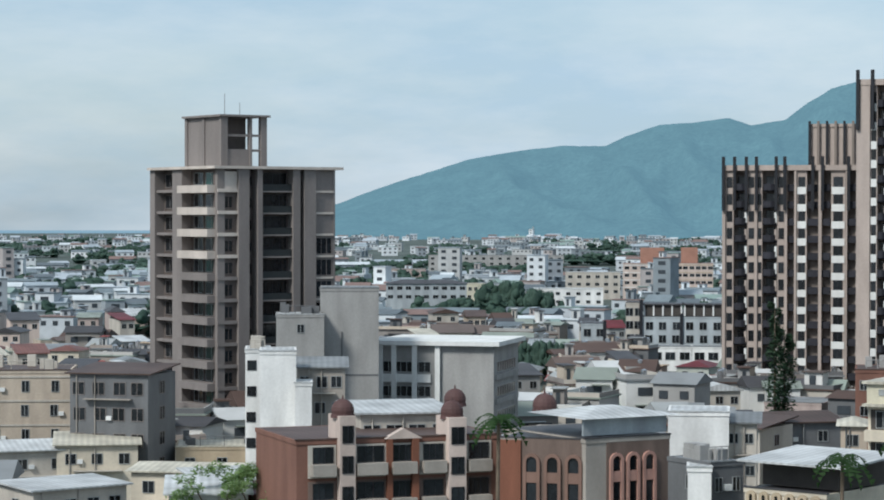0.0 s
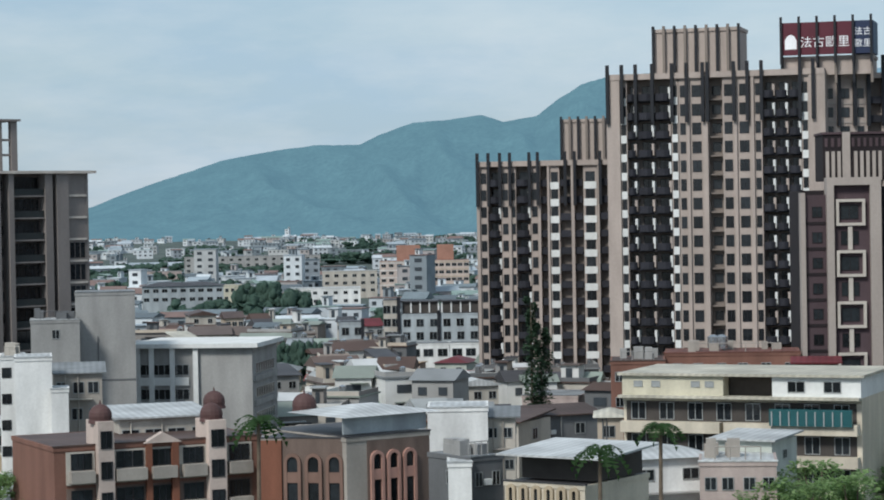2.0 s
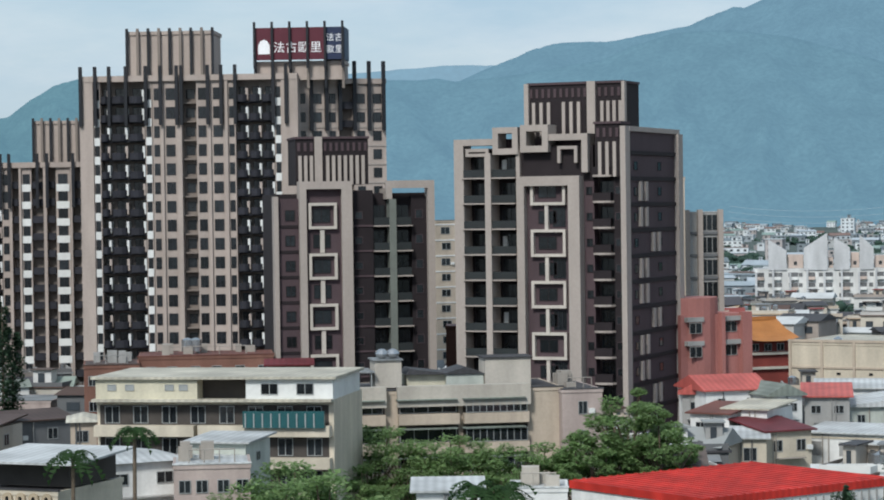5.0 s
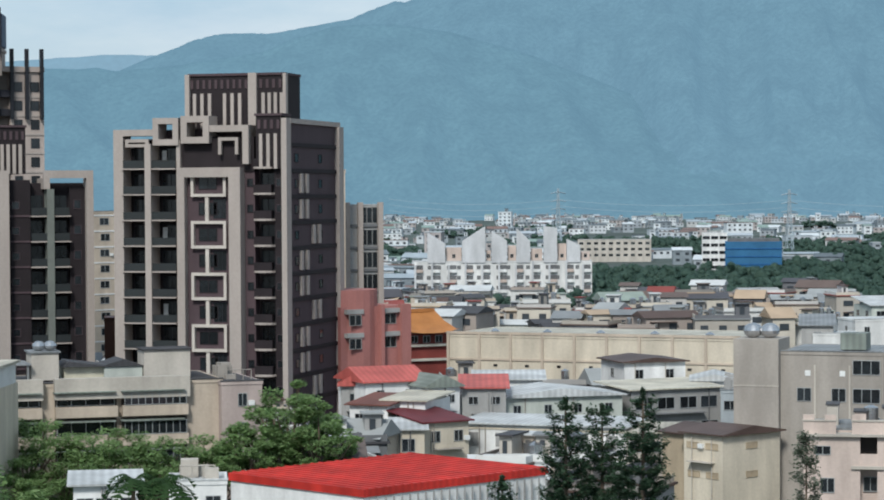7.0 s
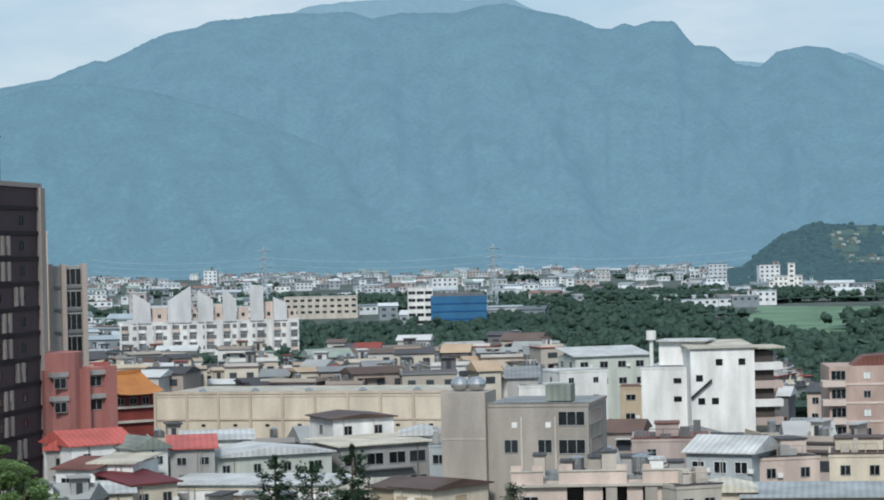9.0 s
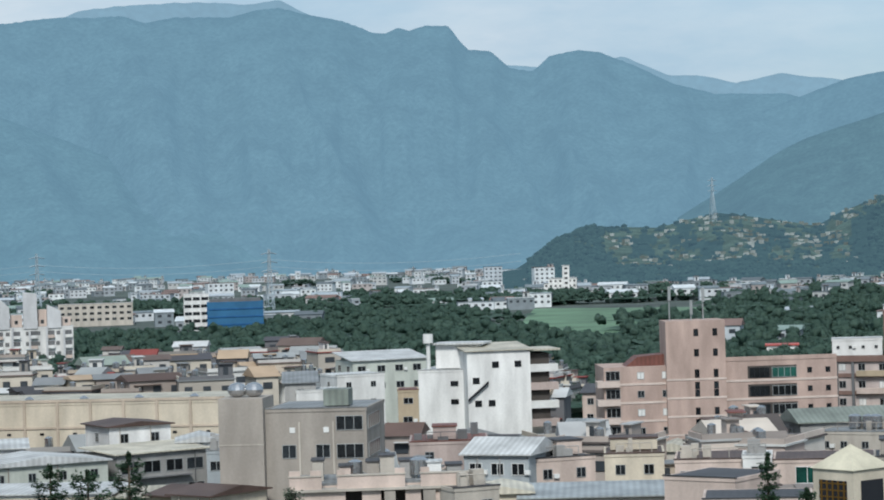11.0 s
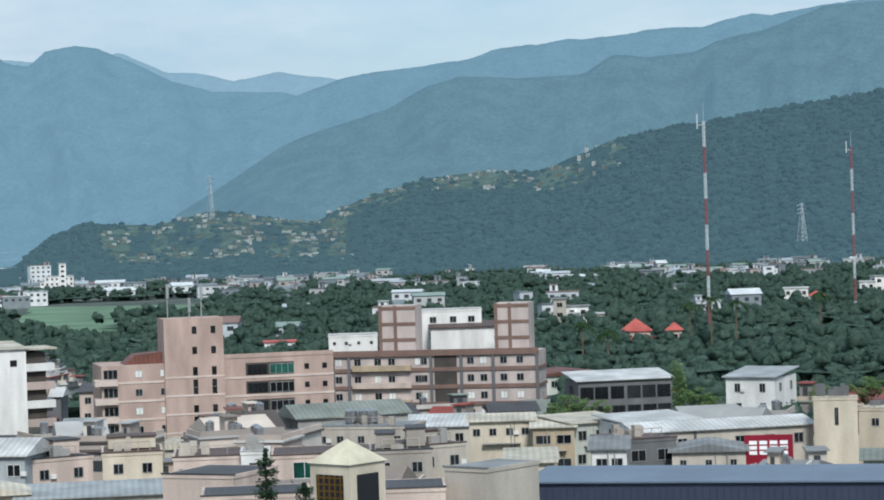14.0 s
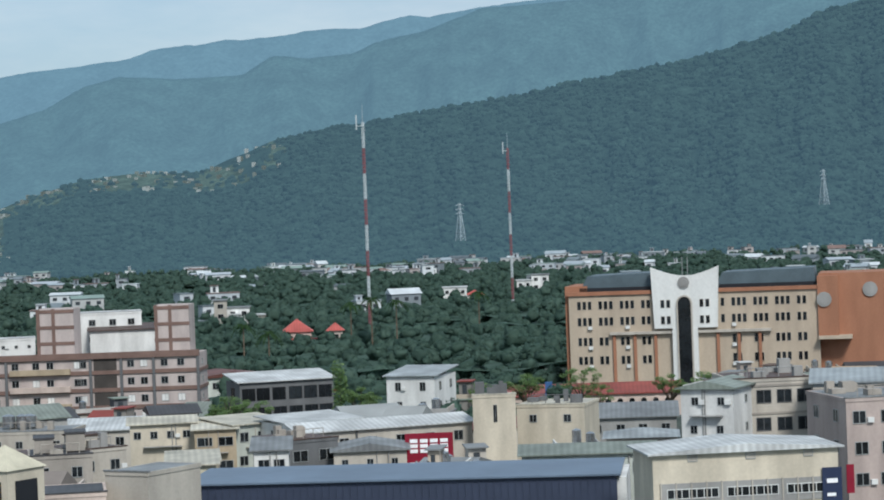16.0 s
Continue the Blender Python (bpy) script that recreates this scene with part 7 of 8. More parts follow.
wall_kinds = ["white", "white", "cream", "beige", "grey", "plaster", "plaster", "salmon", "paleblue", "mint", "pink", "conc"]
roof_kinds = ["grey", "grey", "grey", "dark", "dark", "white", "white", "white", "green", "rust", "brown", "blue", "cream", "dark", "maroon"]
made = 0
for _ in range(2400):
    d = 275 + 420 * TOWN.random() ** 0.85
    b = TOWN.uniform(-13, 73)
    w, dep = TOWN.uniform(6, 15), TOWN.uniform(8, 13)
    top = TOWN.uniform(5.5, 9.5) if d < 400 else TOWN.uniform(7, 13)
    if b < 13:
        w, top = w * 0.62, top * 0.72
    if 23 < b < 57 and d > 330:
        top = min(top, 6.0)
    while top > 3.6 and not fits(b, d, w, dep, top + 1.5):
        top -= 1.5
    if made >= 150 or wooded(b, d) or not fits(b, d, w, dep, top + 1.5):
        continue
    x, y = polar(b, d)
    turn = radians(-b + TOWN.choice((-14, -6, 6, 14)) + 0)
    u = (math.cos(turn) * w / 2, math.sin(turn) * w / 2)
    wk, rk, form = TOWN.choice(wall_kinds), TOWN.choice(roof_kinds if b > 13 else roof_kinds + ["dark", "dark", "brown", "grey", "dark"]), TOWN.choice(["flat", "gable", "gable", "shed", "shed", "gablef", "hip"])
    house((x - u[0], y - u[1]), (x + u[0], y + u[1]), top, dep, wk, form, rk, 1 if d > 480 else 2, TOWN.randint(2, 3), (1.3, 1.3),
          f"{wk} town house with a {rk} {'parapet' if form == 'flat' else 'sheet'} roof", sides=False, rise=TOWN.uniform(0.8, 1.8), group="small houses of the town", acs=False, solo=True)
    made += 1



def island_mat(name, codes, rough=0.8):
    """Paint that differs from piece to piece of one joined mesh."""
    m = bpy.data.materials.new(name)
    m.use_nodes = True
    n, l = m.node_tree.nodes, m.node_tree.links
    b = n["Principled BSDF"]
    b.inputs["Roughness"].default_value, b.inputs["Specular IOR Level"].default_value = rough, 0.2
    geo, ramp = n.new("ShaderNodeNewGeometry"), n.new("ShaderNodeValToRGB")
    ramp.color_ramp.interpolation = "CONSTANT"
    el = ramp.color_ramp.elements
    while len(el) < len(codes):
        el.new(0.5)
    for i, c in enumerate(codes):
        el[i].position, el[i].color = i / len(codes), (*rgb(c), 1)
    l.new(geo.outputs["Random Per Island"], ramp.inputs["Fac"])
    noise_, mix = n.new("ShaderNodeTexNoise"), n.new("ShaderNodeMixRGB")
    noise_.inputs["Scale"].default_value, noise_.inputs["Detail"].default_value = 0.25, 4
    l.new(geo.outputs["Position"], noise_.inputs["Vector"])
    mix.blend_type, mix.inputs["Fac"].default_value = "MULTIPLY", 0.45
    l.new(ramp.outputs["Color"], mix.inputs["Color1"]), l.new(noise_.outputs["Fac"], mix.inputs["Color2"])
    l.new(mix.outputs["Color"], b.inputs["Base Color"])
    return m


# pale blue of the haze is mixed into these wall and roof colours
FAR_WALLS = island_mat("haze-tinted distant house walls", ["DDE4E8", "D2D8DC", "C2CAD0", "B4AEAC", "A4ACB2", "E2E8EA", "BFC2C2", "8A949A"])
FAR_ROOFS = island_mat("haze-tinted distant house roofs", ["B4BEC6", "D0D8DC", "7A868C", "84706A", "687278", "A4B0B8", "8CA09A"], 0.6)
FAR_GLASS = surface("distant dark windows", (0.05, 0.06, 0.07), rough=0.3, bump=0)


def spread_houses(name, label, count, b0, b1, d0, d1, seed, tall=0.0, clump=0.0, keep=None, low=0.0, high=11.0, wide=20, mats=None, base=4.0, cover=0.0):
    """Houses too far off to tell apart: bodies, roofs and window rows, joined by kind of surface."""
    rn = random.Random(seed)
    e = new(name)
    tagged(e, label, "houses", kind="stuff")
    V = {"walls": ([], []), "roofs": ([], []), "windows": ([], []), "tanks": ([], [])}

    def put(key, cx, cy, c, s, x0, x1, y0, y1, z0, z1):
        vs, fs = V[key]
        k = len(vs)
        for x in (x0, x1):
            for y in (y0, y1):
                for z in (z0, z1):
                    vs.append((cx + c * x - s * y, cy + s * x + c * y, z))
        fs.extend([[k + i for i in q] for q in ((0, 1, 3, 2), (4, 6, 7, 5), (0, 4, 5, 1), (2, 3, 7, 6), (0, 2, 6, 4), (1, 5, 7, 3))])

    def gable(cx, cy, c, s, x0, x1, y0, y1, z, h):
        vs, fs = V["roofs"]
        k = len(vs)
        for x, y, zz in ((x0, y0, z), (x1, y0, z), (x1, y1, z), (x0, y1, z), (x0, (y0 + y1) / 2, z + h), (x1, (y0 + y1) / 2, z + h)):
            vs.append((cx + c * x - s * y, cy + s * x + c * y, zz))
        fs.extend([[k + i for i in q] for q in ((0, 1, 5, 4), (2, 3, 4, 5), (0, 4, 3), (1, 2, 5), (0, 3, 2, 1))])

    def barrel(cx, cy, c, s, x0, y0, z, r, hh):
        vs, fs = V["tanks"]
        k = len(vs)
        for zz, rr in ((z, r), (z + hh, r), (z + hh + r * 0.4, r * 0.2)):
            for i in range(8):
                x, y = x0 + rr * math.cos(i * math.pi / 4), y0 + rr * math.sin(i * math.pi / 4)
                vs.append((cx + c * x - s * y, cy + s * x + c * y, zz))
        for q in (0, 8):
            fs.extend([[k + q + i, k + q + (i + 1) % 8, k + q + 8 + (i + 1) % 8, k + q + 8 + i] for i in range(8)])
        fs.append([k + 16 + i for i in range(8)])

    for _ in range(count):
        b, d = rn.uniform(b0, b1), math.sqrt(rn.uniform(d0 ** 2, d1 ** 2))
        if clump and noise.noise((b * 0.6, d / 220, seed)) < clump:
            continue
        if keep and keep(b, d):
            continue
        x, y = polar(b, d)
        a = radians(-b + rn.choice((-20, -8, 5, 16)))
        c, s = math.cos(a), math.sin(a)
        w, dep = rn.uniform(4.5, wide), rn.uniform(6, 11)
        if not fits(b, d, w * 0.8, dep * 0.6, low, cover):
            continue
        h = rn.uniform(base, high) if rn.random() > tall else rn.uniform(13, 22)
        put("walls", x, y, c, s, -w / 2, w / 2, 0, dep, 0, h)
        if rn.random() < 0.5 and h < 13:
            gable(x, y, c, s, -w / 2 - 0.5, w / 2 + 0.5, -0.5, dep + 0.5, h, rn.uniform(0.8, 2.2))
        else:
            put("roofs", x, y, c, s, -w / 2 - 0.3, w / 2 + 0.3, -0.3, dep + 0.3, h, h + 0.25)
            if d < 620:
                for x0, x1, y0, y1 in ((-w / 2, w / 2, 0, 0.2), (-w / 2, -w / 2 + 0.2, 0.2, dep), (w / 2 - 0.2, w / 2, 0.2, dep)):
                    put("walls", x, y, c, s, x0, x1, y0, y1, h + 0.25, h + 0.95)
                for _ in range(rn.randint(0, 3)):
                    barrel(x, y, c, s, rn.uniform(-w / 2 + 1, w / 2 - 1), rn.uniform(1, dep - 1), h + 0.25, rn.uniform(0.45, 0.75), rn.uniform(1.2, 2.0))
            if rn.random() < 0.6:
                r0 = rn.uniform(-w / 2, w / 4)
                up = rn.uniform(1.8, 3.2)
                put("walls", x, y, c, s, r0, r0 + w * 0.25, dep * 0.3, dep * 0.7, h + 0.25, h + up)
                put("roofs", x, y, c, s, r0 - 0.3, r0 + w * 0.25 + 0.3, dep * 0.3 - 0.5, dep * 0.7 + 0.3, h + up, h + up + 0.15)
                put("windows", x, y, c, s, r0 + w * 0.07, r0 + w * 0.16, dep * 0.3 - 0.1, dep * 0.3, h + 0.5, h + up - 0.5)
        for i in range(min(4, int(h / 3.2))):
            z = h - 2.4 - 3.1 * i
            if z > 0.4:
                n = max(1, int(w / 3.5))
                for j in range(n):
                    u = -w / 2 + w * (j + 0.3) / n
                    put("windows", x, y, c, s, u, u + w / n * 0.42, -0.12, 0.0, z, z + 1.3)
                if d < 620 and rn.random() < 0.45:
                    u = rn.uniform(-w / 2, 0)
                    put("roofs", x, y, c, s, u, u + w * 0.5, -1.1, 0.0, z + 1.5, z + 1.62)
    for key, mat, nm in (("walls", (mats or (FAR_WALLS, FAR_ROOFS))[0], "walls"), ("roofs", (mats or (FAR_WALLS, FAR_ROOFS))[1], "roofs"), ("windows", FAR_GLASS, "windows"), ("tanks", STEEL, "water_tanks")):
        if not V[key][0]:
            continue
        me = bpy.data.meshes.new(nm)
        me.from_pydata(V[key][0], [], V[key][1])
        me.materials.append(mat)
        tagged(link(nm, me, e), kind="stuff")
    return e


MIXED = (island_mat("mixed low house walls", ["C4C2BE", "B8B2A8", "DADBD8", "8E8C88", "C2B6A6", "74767A", "CFC8BA", "A89E96"]), island_mat("mixed low roofs", ["8A8E90", "55555A", "CED1D1", "5E4E48", "A4A8A8", "6E605A", "94A097", "B9A48C", "8E4A44", "4B4B4E"], 0.6))
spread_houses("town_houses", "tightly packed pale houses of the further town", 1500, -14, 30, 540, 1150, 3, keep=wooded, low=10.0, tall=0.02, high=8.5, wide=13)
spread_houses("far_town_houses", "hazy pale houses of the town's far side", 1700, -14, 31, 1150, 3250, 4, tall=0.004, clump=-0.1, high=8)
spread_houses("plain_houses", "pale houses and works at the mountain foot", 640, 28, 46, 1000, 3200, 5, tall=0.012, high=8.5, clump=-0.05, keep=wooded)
spread_houses("foot_village", "white village houses at the foot of the hill", 400, 40, 75, 1310, 1640, 6, clump=-0.05, high=8.5, wide=15)
spread_houses("wood_houses", "scattered pale houses among trees", 85, 45.8, 72, 720, 1320, 8, base=6.0, high=9.5, clump=-0.1, wide=13)
spread_houses("near_roofs", "packed low roofs between the blocks", 1900, -14, 73, 285, 560, 9, low=6.0, high=6.2, wide=10, mats=MIXED, keep=wooded)

ROSY = (island_mat("rosy rooftop room walls", ["CEBFB5", "D8CCC2", "B4AAA2", "E0DAD2", "C2B2AA", "A29A94"]), island_mat("rooftop room caps", ["5C5654", "8A827C", "B4B6B6", "6E5A52", "D2D4D2", "D6CCC0", "7A4E48"], 0.6))
GREYS = (island_mat("grey rooftop room walls", ["A8A8A6", "C4BEB4", "DEDFDC", "948F8A", "C8BCAC", "707274"]), island_mat("mixed sheet roofs", ["8A8E90", "4B4B4E", "C9CCCC", "5A4A44", "A0A4A4", "6A605C", "8D968E"], 0.6))
spread_houses("rooftop_rooms", "jumble of rosy rooftop rooms and parapets", 900, 36, 57, 222, 330, 21, low=11.0, base=7.5, high=11.0, cover=0.74, wide=8, mats=ROSY)
spread_houses("rooftop_sheds", "jumble of grey roofs and rooftop sheds", 420, -13, 12, 225, 420, 22, low=9.5, base=6.0, high=9.5, cover=0.74, wide=8, mats=GREYS)
spread_houses("dark_roofs", "tightly packed low dark roofs behind the brick houses", 700, -13, 13, 400, 660, 31, low=7.0, high=7.0, wide=13, mats=GREYS)
spread_houses("yard_roofs", "jumble of small roofs among the houses", 400, 57, 73, 240, 360, 23, low=8.5, base=5.5, high=8.6, cover=0.6, wide=9, mats=GREYS)
spread_houses("lane_roofs", "jumble of small pale roofs along the lane", 400, 22, 38, 235, 360, 24, low=9.5, base=6.0, high=9.6, cover=0.7, wide=8, mats=GREYS)

spread_houses("hall_back_houses", "jumble of pale houses packed behind the long cream hall", 300, 22.5, 36.5, 470, 650, 41, low=0.0, high=12.0, wide=12, mats=MIXED)
spread_houses("block_back_houses", "low pale houses packed behind the white block", 110, 36, 42, 430, 560, 42, low=0.0, high=8.0, wide=12, mats=MIXED)

# ---- lattice masts and pylons ----
MAST_RED, MAST_WHITE = tint("red mast paint", "84545A", stain=0.15), tint("white mast paint", "BCC6CA", stain=0.15)
PYLON = tint("galvanised pylon steel", "A9B8C0", rough=0.5, metal=0.3)


def lattice(bm, z0, z1, r0, r1, bays, t):
    pts = lambda z, r: [(r * math.cos(a), r * math.sin(a), z) for a in (0.5, 2.07, 3.64, 5.21)]
    for i in range(bays):
        s0, s1 = i / bays, (i + 1) / bays
        a, b = pts(z0 + (z1 - z0) * s0, r0 + (r1 - r0) * s0), pts(z0 + (z1 - z0) * s1, r0 + (r1 - r0) * s1)
        for k in range(4):
            tube(bm, a[k], b[k], t, t, 4), tube(bm, a[k], b[(k + 1) % 4], t * 0.7, t * 0.7, 4), tube(bm, b[k], b[(k + 1) % 4], t * 0.7, t * 0.7, 4)


def mast(at, top, bands, r, label):
    e, _ = thing("radio_mast", at, None, 0, label, "radio mast", "red and white radio masts")
    for i in range(bands):
        bm = bmesh.new()
        lattice(bm, top * i / bands, top * (i + 1) / bands, r, r, 6, 0.085)
        part("mast_section", bm, MAST_WHITE if (i % 2 == 0) else MAST_RED, e, "white mast section" if i % 2 == 0 else "red mast section")
    bm = bmesh.new()
    tube(bm, (0, 0, top), (0, 0, top + 5), 0.12, 0.05, 5)
    part("tip", bm, PYLON, e)
    bm = bmesh.new()
    tube(bm, (-3.2, 0, top - 2), (-3.2, 0, top + 2), 0.2, 0.2, 6), tube(bm, (-3.2, 0, top - 1), (0, 0, top - 1), 0.12, 0.12, 4)
    part("side_antenna", bm, MAST_WHITE, e)


mast((540.77, 342.29, 34.38)[:2], 62.2, 9, 0.34, "tall red and white lattice radio mast")
mast((700.62, 386.18, 32.14)[:2], 58.4, 8, 0.36, "red and white lattice radio mast in the trees")


def pylon(at, z0, top, label="grey steel lattice power pylon"):
    e, _ = thing("power_pylon", at, None, z0, label, "pylon", "power pylons")
    h = top - z0
    bm = bmesh.new()
    lattice(bm, -4, h * 0.6, 3.4, 1.3, 6, 0.2), lattice(bm, h * 0.6, h, 1.3, 0.6, 5, 0.17)
    part("lattice_body", bm, PYLON, e)
    for k in (0.66, 0.79, 0.92):
        bm = bmesh.new()
        tube(bm, (-5.5, 0, h * k), (0, 0, h * k + 1), 0.25, 0.35, 4), tube(bm, (5.5, 0, h * k), (0, 0, h * k + 1), 0.25, 0.35, 4)
        part("cross_arm", bm, PYLON, e)


pylon((738.99, 1305.33, 26.45)[:2], 0, 39.3)
pylon((775.12, 1105.30, 26.68)[:2], 0, 37.5)
pylon((1432.73, 1395.45, 66.27)[:2], 53.1, 86.0)
pylon((1350.06, 781.63, 33.43)[:2], 23.8, 44.5)
pylon((1490.27, 582.31, 46.76)[:2], 38.5, 58.0)
WIRE = tint("power line", "8FA0A8", stain=0.1)
pa, pb = Vector((739.03, 1305.31, 35.34)), Vector((775.14, 1105.29, 34.61))
e = new("power_line")
tagged(e, "sagging power lines strung between two pylons", "power line")
for k in range(3):
    for side, off in ((pa - (pb - pa) * 0.9, pa), (pa, pb), (pb, pb + (pb - pa) * 0.9)):
        bm = bmesh.new()
        n = 10
        pts = [side.lerp(off, i / n) + Vector((0, 0, -4 * k - 3 - 14 * (i / n) * (1 - i / n))) for i in range(n + 1)]
        for a, b in zip(pts, pts[1:]):
            tube(bm, a, b, 0.11, 0.11, 3)
        part("wire", bm, WIRE, e)

# ---- trees ----
def leaf_mat(name, a, b, c):
    m = island_mat(name, [a, b, c, b], 0.7)
    n, l = m.node_tree.nodes, m.node_tree.links
    base = n["Principled BSDF"]
    thin, mix = n.new("ShaderNodeBsdfTranslucent"), n.new("ShaderNodeMixShader")
    mix.inputs["Fac"].default_value = 0.5
    l.new(base.inputs["Base Color"].links[0].from_socket, thin.inputs["Color"])
    l.new(base.outputs["BSDF"], mix.inputs[1])
    l.new(thin.outputs["BSDF"], mix.inputs[2])
    l.new(mix.outputs["Shader"], n["Material Output"].inputs["Surface"])
    return m


LEAF = leaf_mat("broad leaves", "7A9860", "88A66C", "9CB67E")
LEAF_DARK = leaf_mat("dark needles", "3E5642", "4A644C", "587258")
# LEAF_FAR is lighter and bluer: haze over the woods put into the colour
LEAF_FAR = leaf_mat("haze-tinted distant leaves", "546F64", "5C776A", "647F72")
LEAF_PALM = leaf_mat("palm fronds", "4C6A3A", "5C7A44", "3E5A34")
BARK = tint("grey-brown bark", "6E6254", stain=0.4, size=0.6, bump=0.4)


def leaves_mesh(name, centres, n, size, rn, mat, flat=0.5):
    """Many small leaf cards and clumps scattered in lumps round the given centres (x, y, z, radius)."""
    V, Fc = [], []
    for cx, cy, cz, r in centres:
        for _ in range(n):
            v = Vector((rn.gauss(0, 1), rn.gauss(0, 1), rn.gauss(0, 1) * 0.8)).normalized() * r * (0.55 + 0.5 * rn.random())
            p = Vector((cx, cy, cz)) + Vector((v.x, v.y, v.z * flat * 1.6))
            a = Vector((rn.gauss(0, 1), rn.gauss(0, 1), rn.gauss(0, 0.35))).normalized()
            b = a.cross(Vector((rn.gauss(0, 0.35), rn.gauss(0, 0.35), 1)).normalized())
            s = size * rn.uniform(0.6, 1.4)
            k = len(V)
            V.extend([p - a * s, p - b * s * 0.6, p + a * s, p + b * s * 0.6])
            Fc.append((k, k + 1, k + 2, k + 3))
    me = bpy.data.meshes.new(name)
    me.from_pydata([tuple(v) for v in V], [], Fc)
    me.materials.append(mat)
    return me


def broad_tree(h, spread, seed, label, lumps=26, n=130, size=0.3, mat=None, at=(0, 0, 0)):
    rn = random.Random(seed)
    e = new("tree")
    tagged(e, label, "tree", "broad-leaved trees")
    bm = bmesh.new()
    fork = h * 0.45
    tube(bm, (0, 0, 0), (0.2, 0.1, fork), h * 0.03, h * 0.02, 8)
    cs = []
    for i in range(lumps):
        a, rr = rn.uniform(0, 6.283), spread * math.sqrt(rn.random())
        z = fork + (h - fork) * (0.25 + 0.7 * rn.random() * (1 - 0.45 * rr / spread))
        c = (rr * math.cos(a), rr * math.sin(a), z, spread * rn.uniform(0.16, 0.30))
        cs.append(c)
        if i % 2 == 0:
            tube(bm, (0.2, 0.1, fork * rn.uniform(0.8, 1.0)), (c[0] * 0.9, c[1] * 0.9, z - 0.2), h * 0.011, h * 0.004, 5)
    part("trunk", bm, BARK, e)
    link("crown", leaves_mesh("crown", cs, n, size, rn, mat or LEAF, 0.36), e)
    e.matrix_basis = pose(*at)
    return e


def conifer(h, seed, at, label="dark columnar conifer with whorled tufted branches", width=2.2):
    rn = random.Random(seed)
    e = new("conifer")
    tagged(e, label, "tree", "dark conifers")
    bm = bmesh.new()
    tube(bm, (0, 0, 0), (0, 0, h), h * 0.016, 0.05, 8)
    cs = []
    z, k = h * 0.25, 0
    while z < h - 0.4:
        s = (z - h * 0.25) / (h * 0.75)
        arms = 5 if s < 0.8 else 3
        for i in range(arms):
            a = k * 0.7 + i * 6.283 / arms + rn.uniform(-0.25, 0.25)
            r = width * (1.02 - s) ** 0.62 * rn.uniform(0.7, 1.1) + 0.25
            lift = r * rn.uniform(0.3, 0.55)
            tube(bm, (0, 0, z), (r * 0.8 * math.cos(a), r * 0.8 * math.sin(a), z + lift * 0.5), 0.06, 0.03, 4)
            n = max(3, int(r / 0.28))
            for q in range(n):
                u = 0.3 + 0.7 * (q + 1) / n
                cs.append((r * u * math.cos(a), r * u * math.sin(a), z + lift * u ** 2, 0.28 + 0.16 * u))
        z += rn.uniform(0.75, 1.0)
        k += 1
    cs += [(0, 0, h - 0.15 * i, 0.18) for i in range(6)]
    part("trunk", bm, BARK, e)
    link("crown", leaves_mesh("crown", cs, 30, 0.16, rn, LEAF_DARK, 0.62), e)
    e.matrix_basis = pose(*at)
    return e


def palm(h, seed, at, label="tall palm with drooping fronds", fr=2.6):
    rn = random.Random(seed)
    e = new("palm")
    tagged(e, label, "palm tree", "palms")
    bm = bmesh.new()
    tube(bm, (0, 0, 0), (0.2, 0, h), 0.22, 0.14, 8)
    part("trunk", bm, BARK, e)
    for i in range(13):
        a, up = i * 2.4, rn.uniform(0.2, 1.1)
        V, Fc = [], []
        for j in range(11):
            s = j / 10
            V.append((fr * s * math.cos(up * 0.6), 0, h + fr * (up * s - 1.25 * s * s)))
        for j in range(10):
            x, z = V[j][0], V[j][2]
            ln = 0.75 * math.sin(math.pi * min(0.97, j / 9 * 0.9 + 0.1))
            for k in (-1, 1):
                V.append((x + 0.34, k * ln, z - 0.4 * ln))
                Fc.append((j, j + 1, len(V) - 1))
        me = bpy.data.meshes.new("frond")
        me.from_pydata(V, [], Fc)
        me.materials.append(LEAF_PALM)
        ob = link("frond", me, e, (0.2, 0, 0))
        ob.rotation_euler = (0, 0, a)
    e.matrix_basis = pose(*at)
    return e


def feathery(h, spread, seed, at):
    rn = random.Random(seed)
    e = new("tree")
    tagged(e, "feathery grey-green tree with thin drooping sprays", "tree")
    bm = bmesh.new()
    tube(bm, (0, 0, 0), (0, 0, h - 0.5), 0.2, 0.04, 7)
    cs = []
    for i in range(70):
        a, s = rn.uniform(0, 6.283), rn.uniform(0.35, 1.0)
        r = spread * (1.1 - s) ** 0.5 * rn.uniform(0.4, 1.0)
        tip = (r * math.cos(a), r * math.sin(a), h * s)
        tube(bm, (0, 0, h * s - r * 0.5), tip, 0.03, 0.01, 4)
        cs += [(tip[0] * u, tip[1] * u, tip[2] - (1 - u) * r * 0.4, 0.34) for u in (0.5, 0.8, 1.0)]
    part("trunk", bm, BARK, e)
    link("crown", leaves_mesh("crown", cs, 26, 0.12, rn, leaf_mat("feathery leaves", "6E7A68", "7C8874", "5E6A5A"), 0.9), e)
    e.matrix_basis = pose(*at)


feathery(18.4, 2.4, 91, (101.44, 142.6, 0))
# street trees in front of the grey-beige row: two grown forms, planted again and again
def plant(form, h, at, turn):
    k = at[2] / h
    return copy_thing(form, pose(at[0], at[1], 0, 0, 0, turn) @ Matrix.Diagonal((k, k, k, 1)))


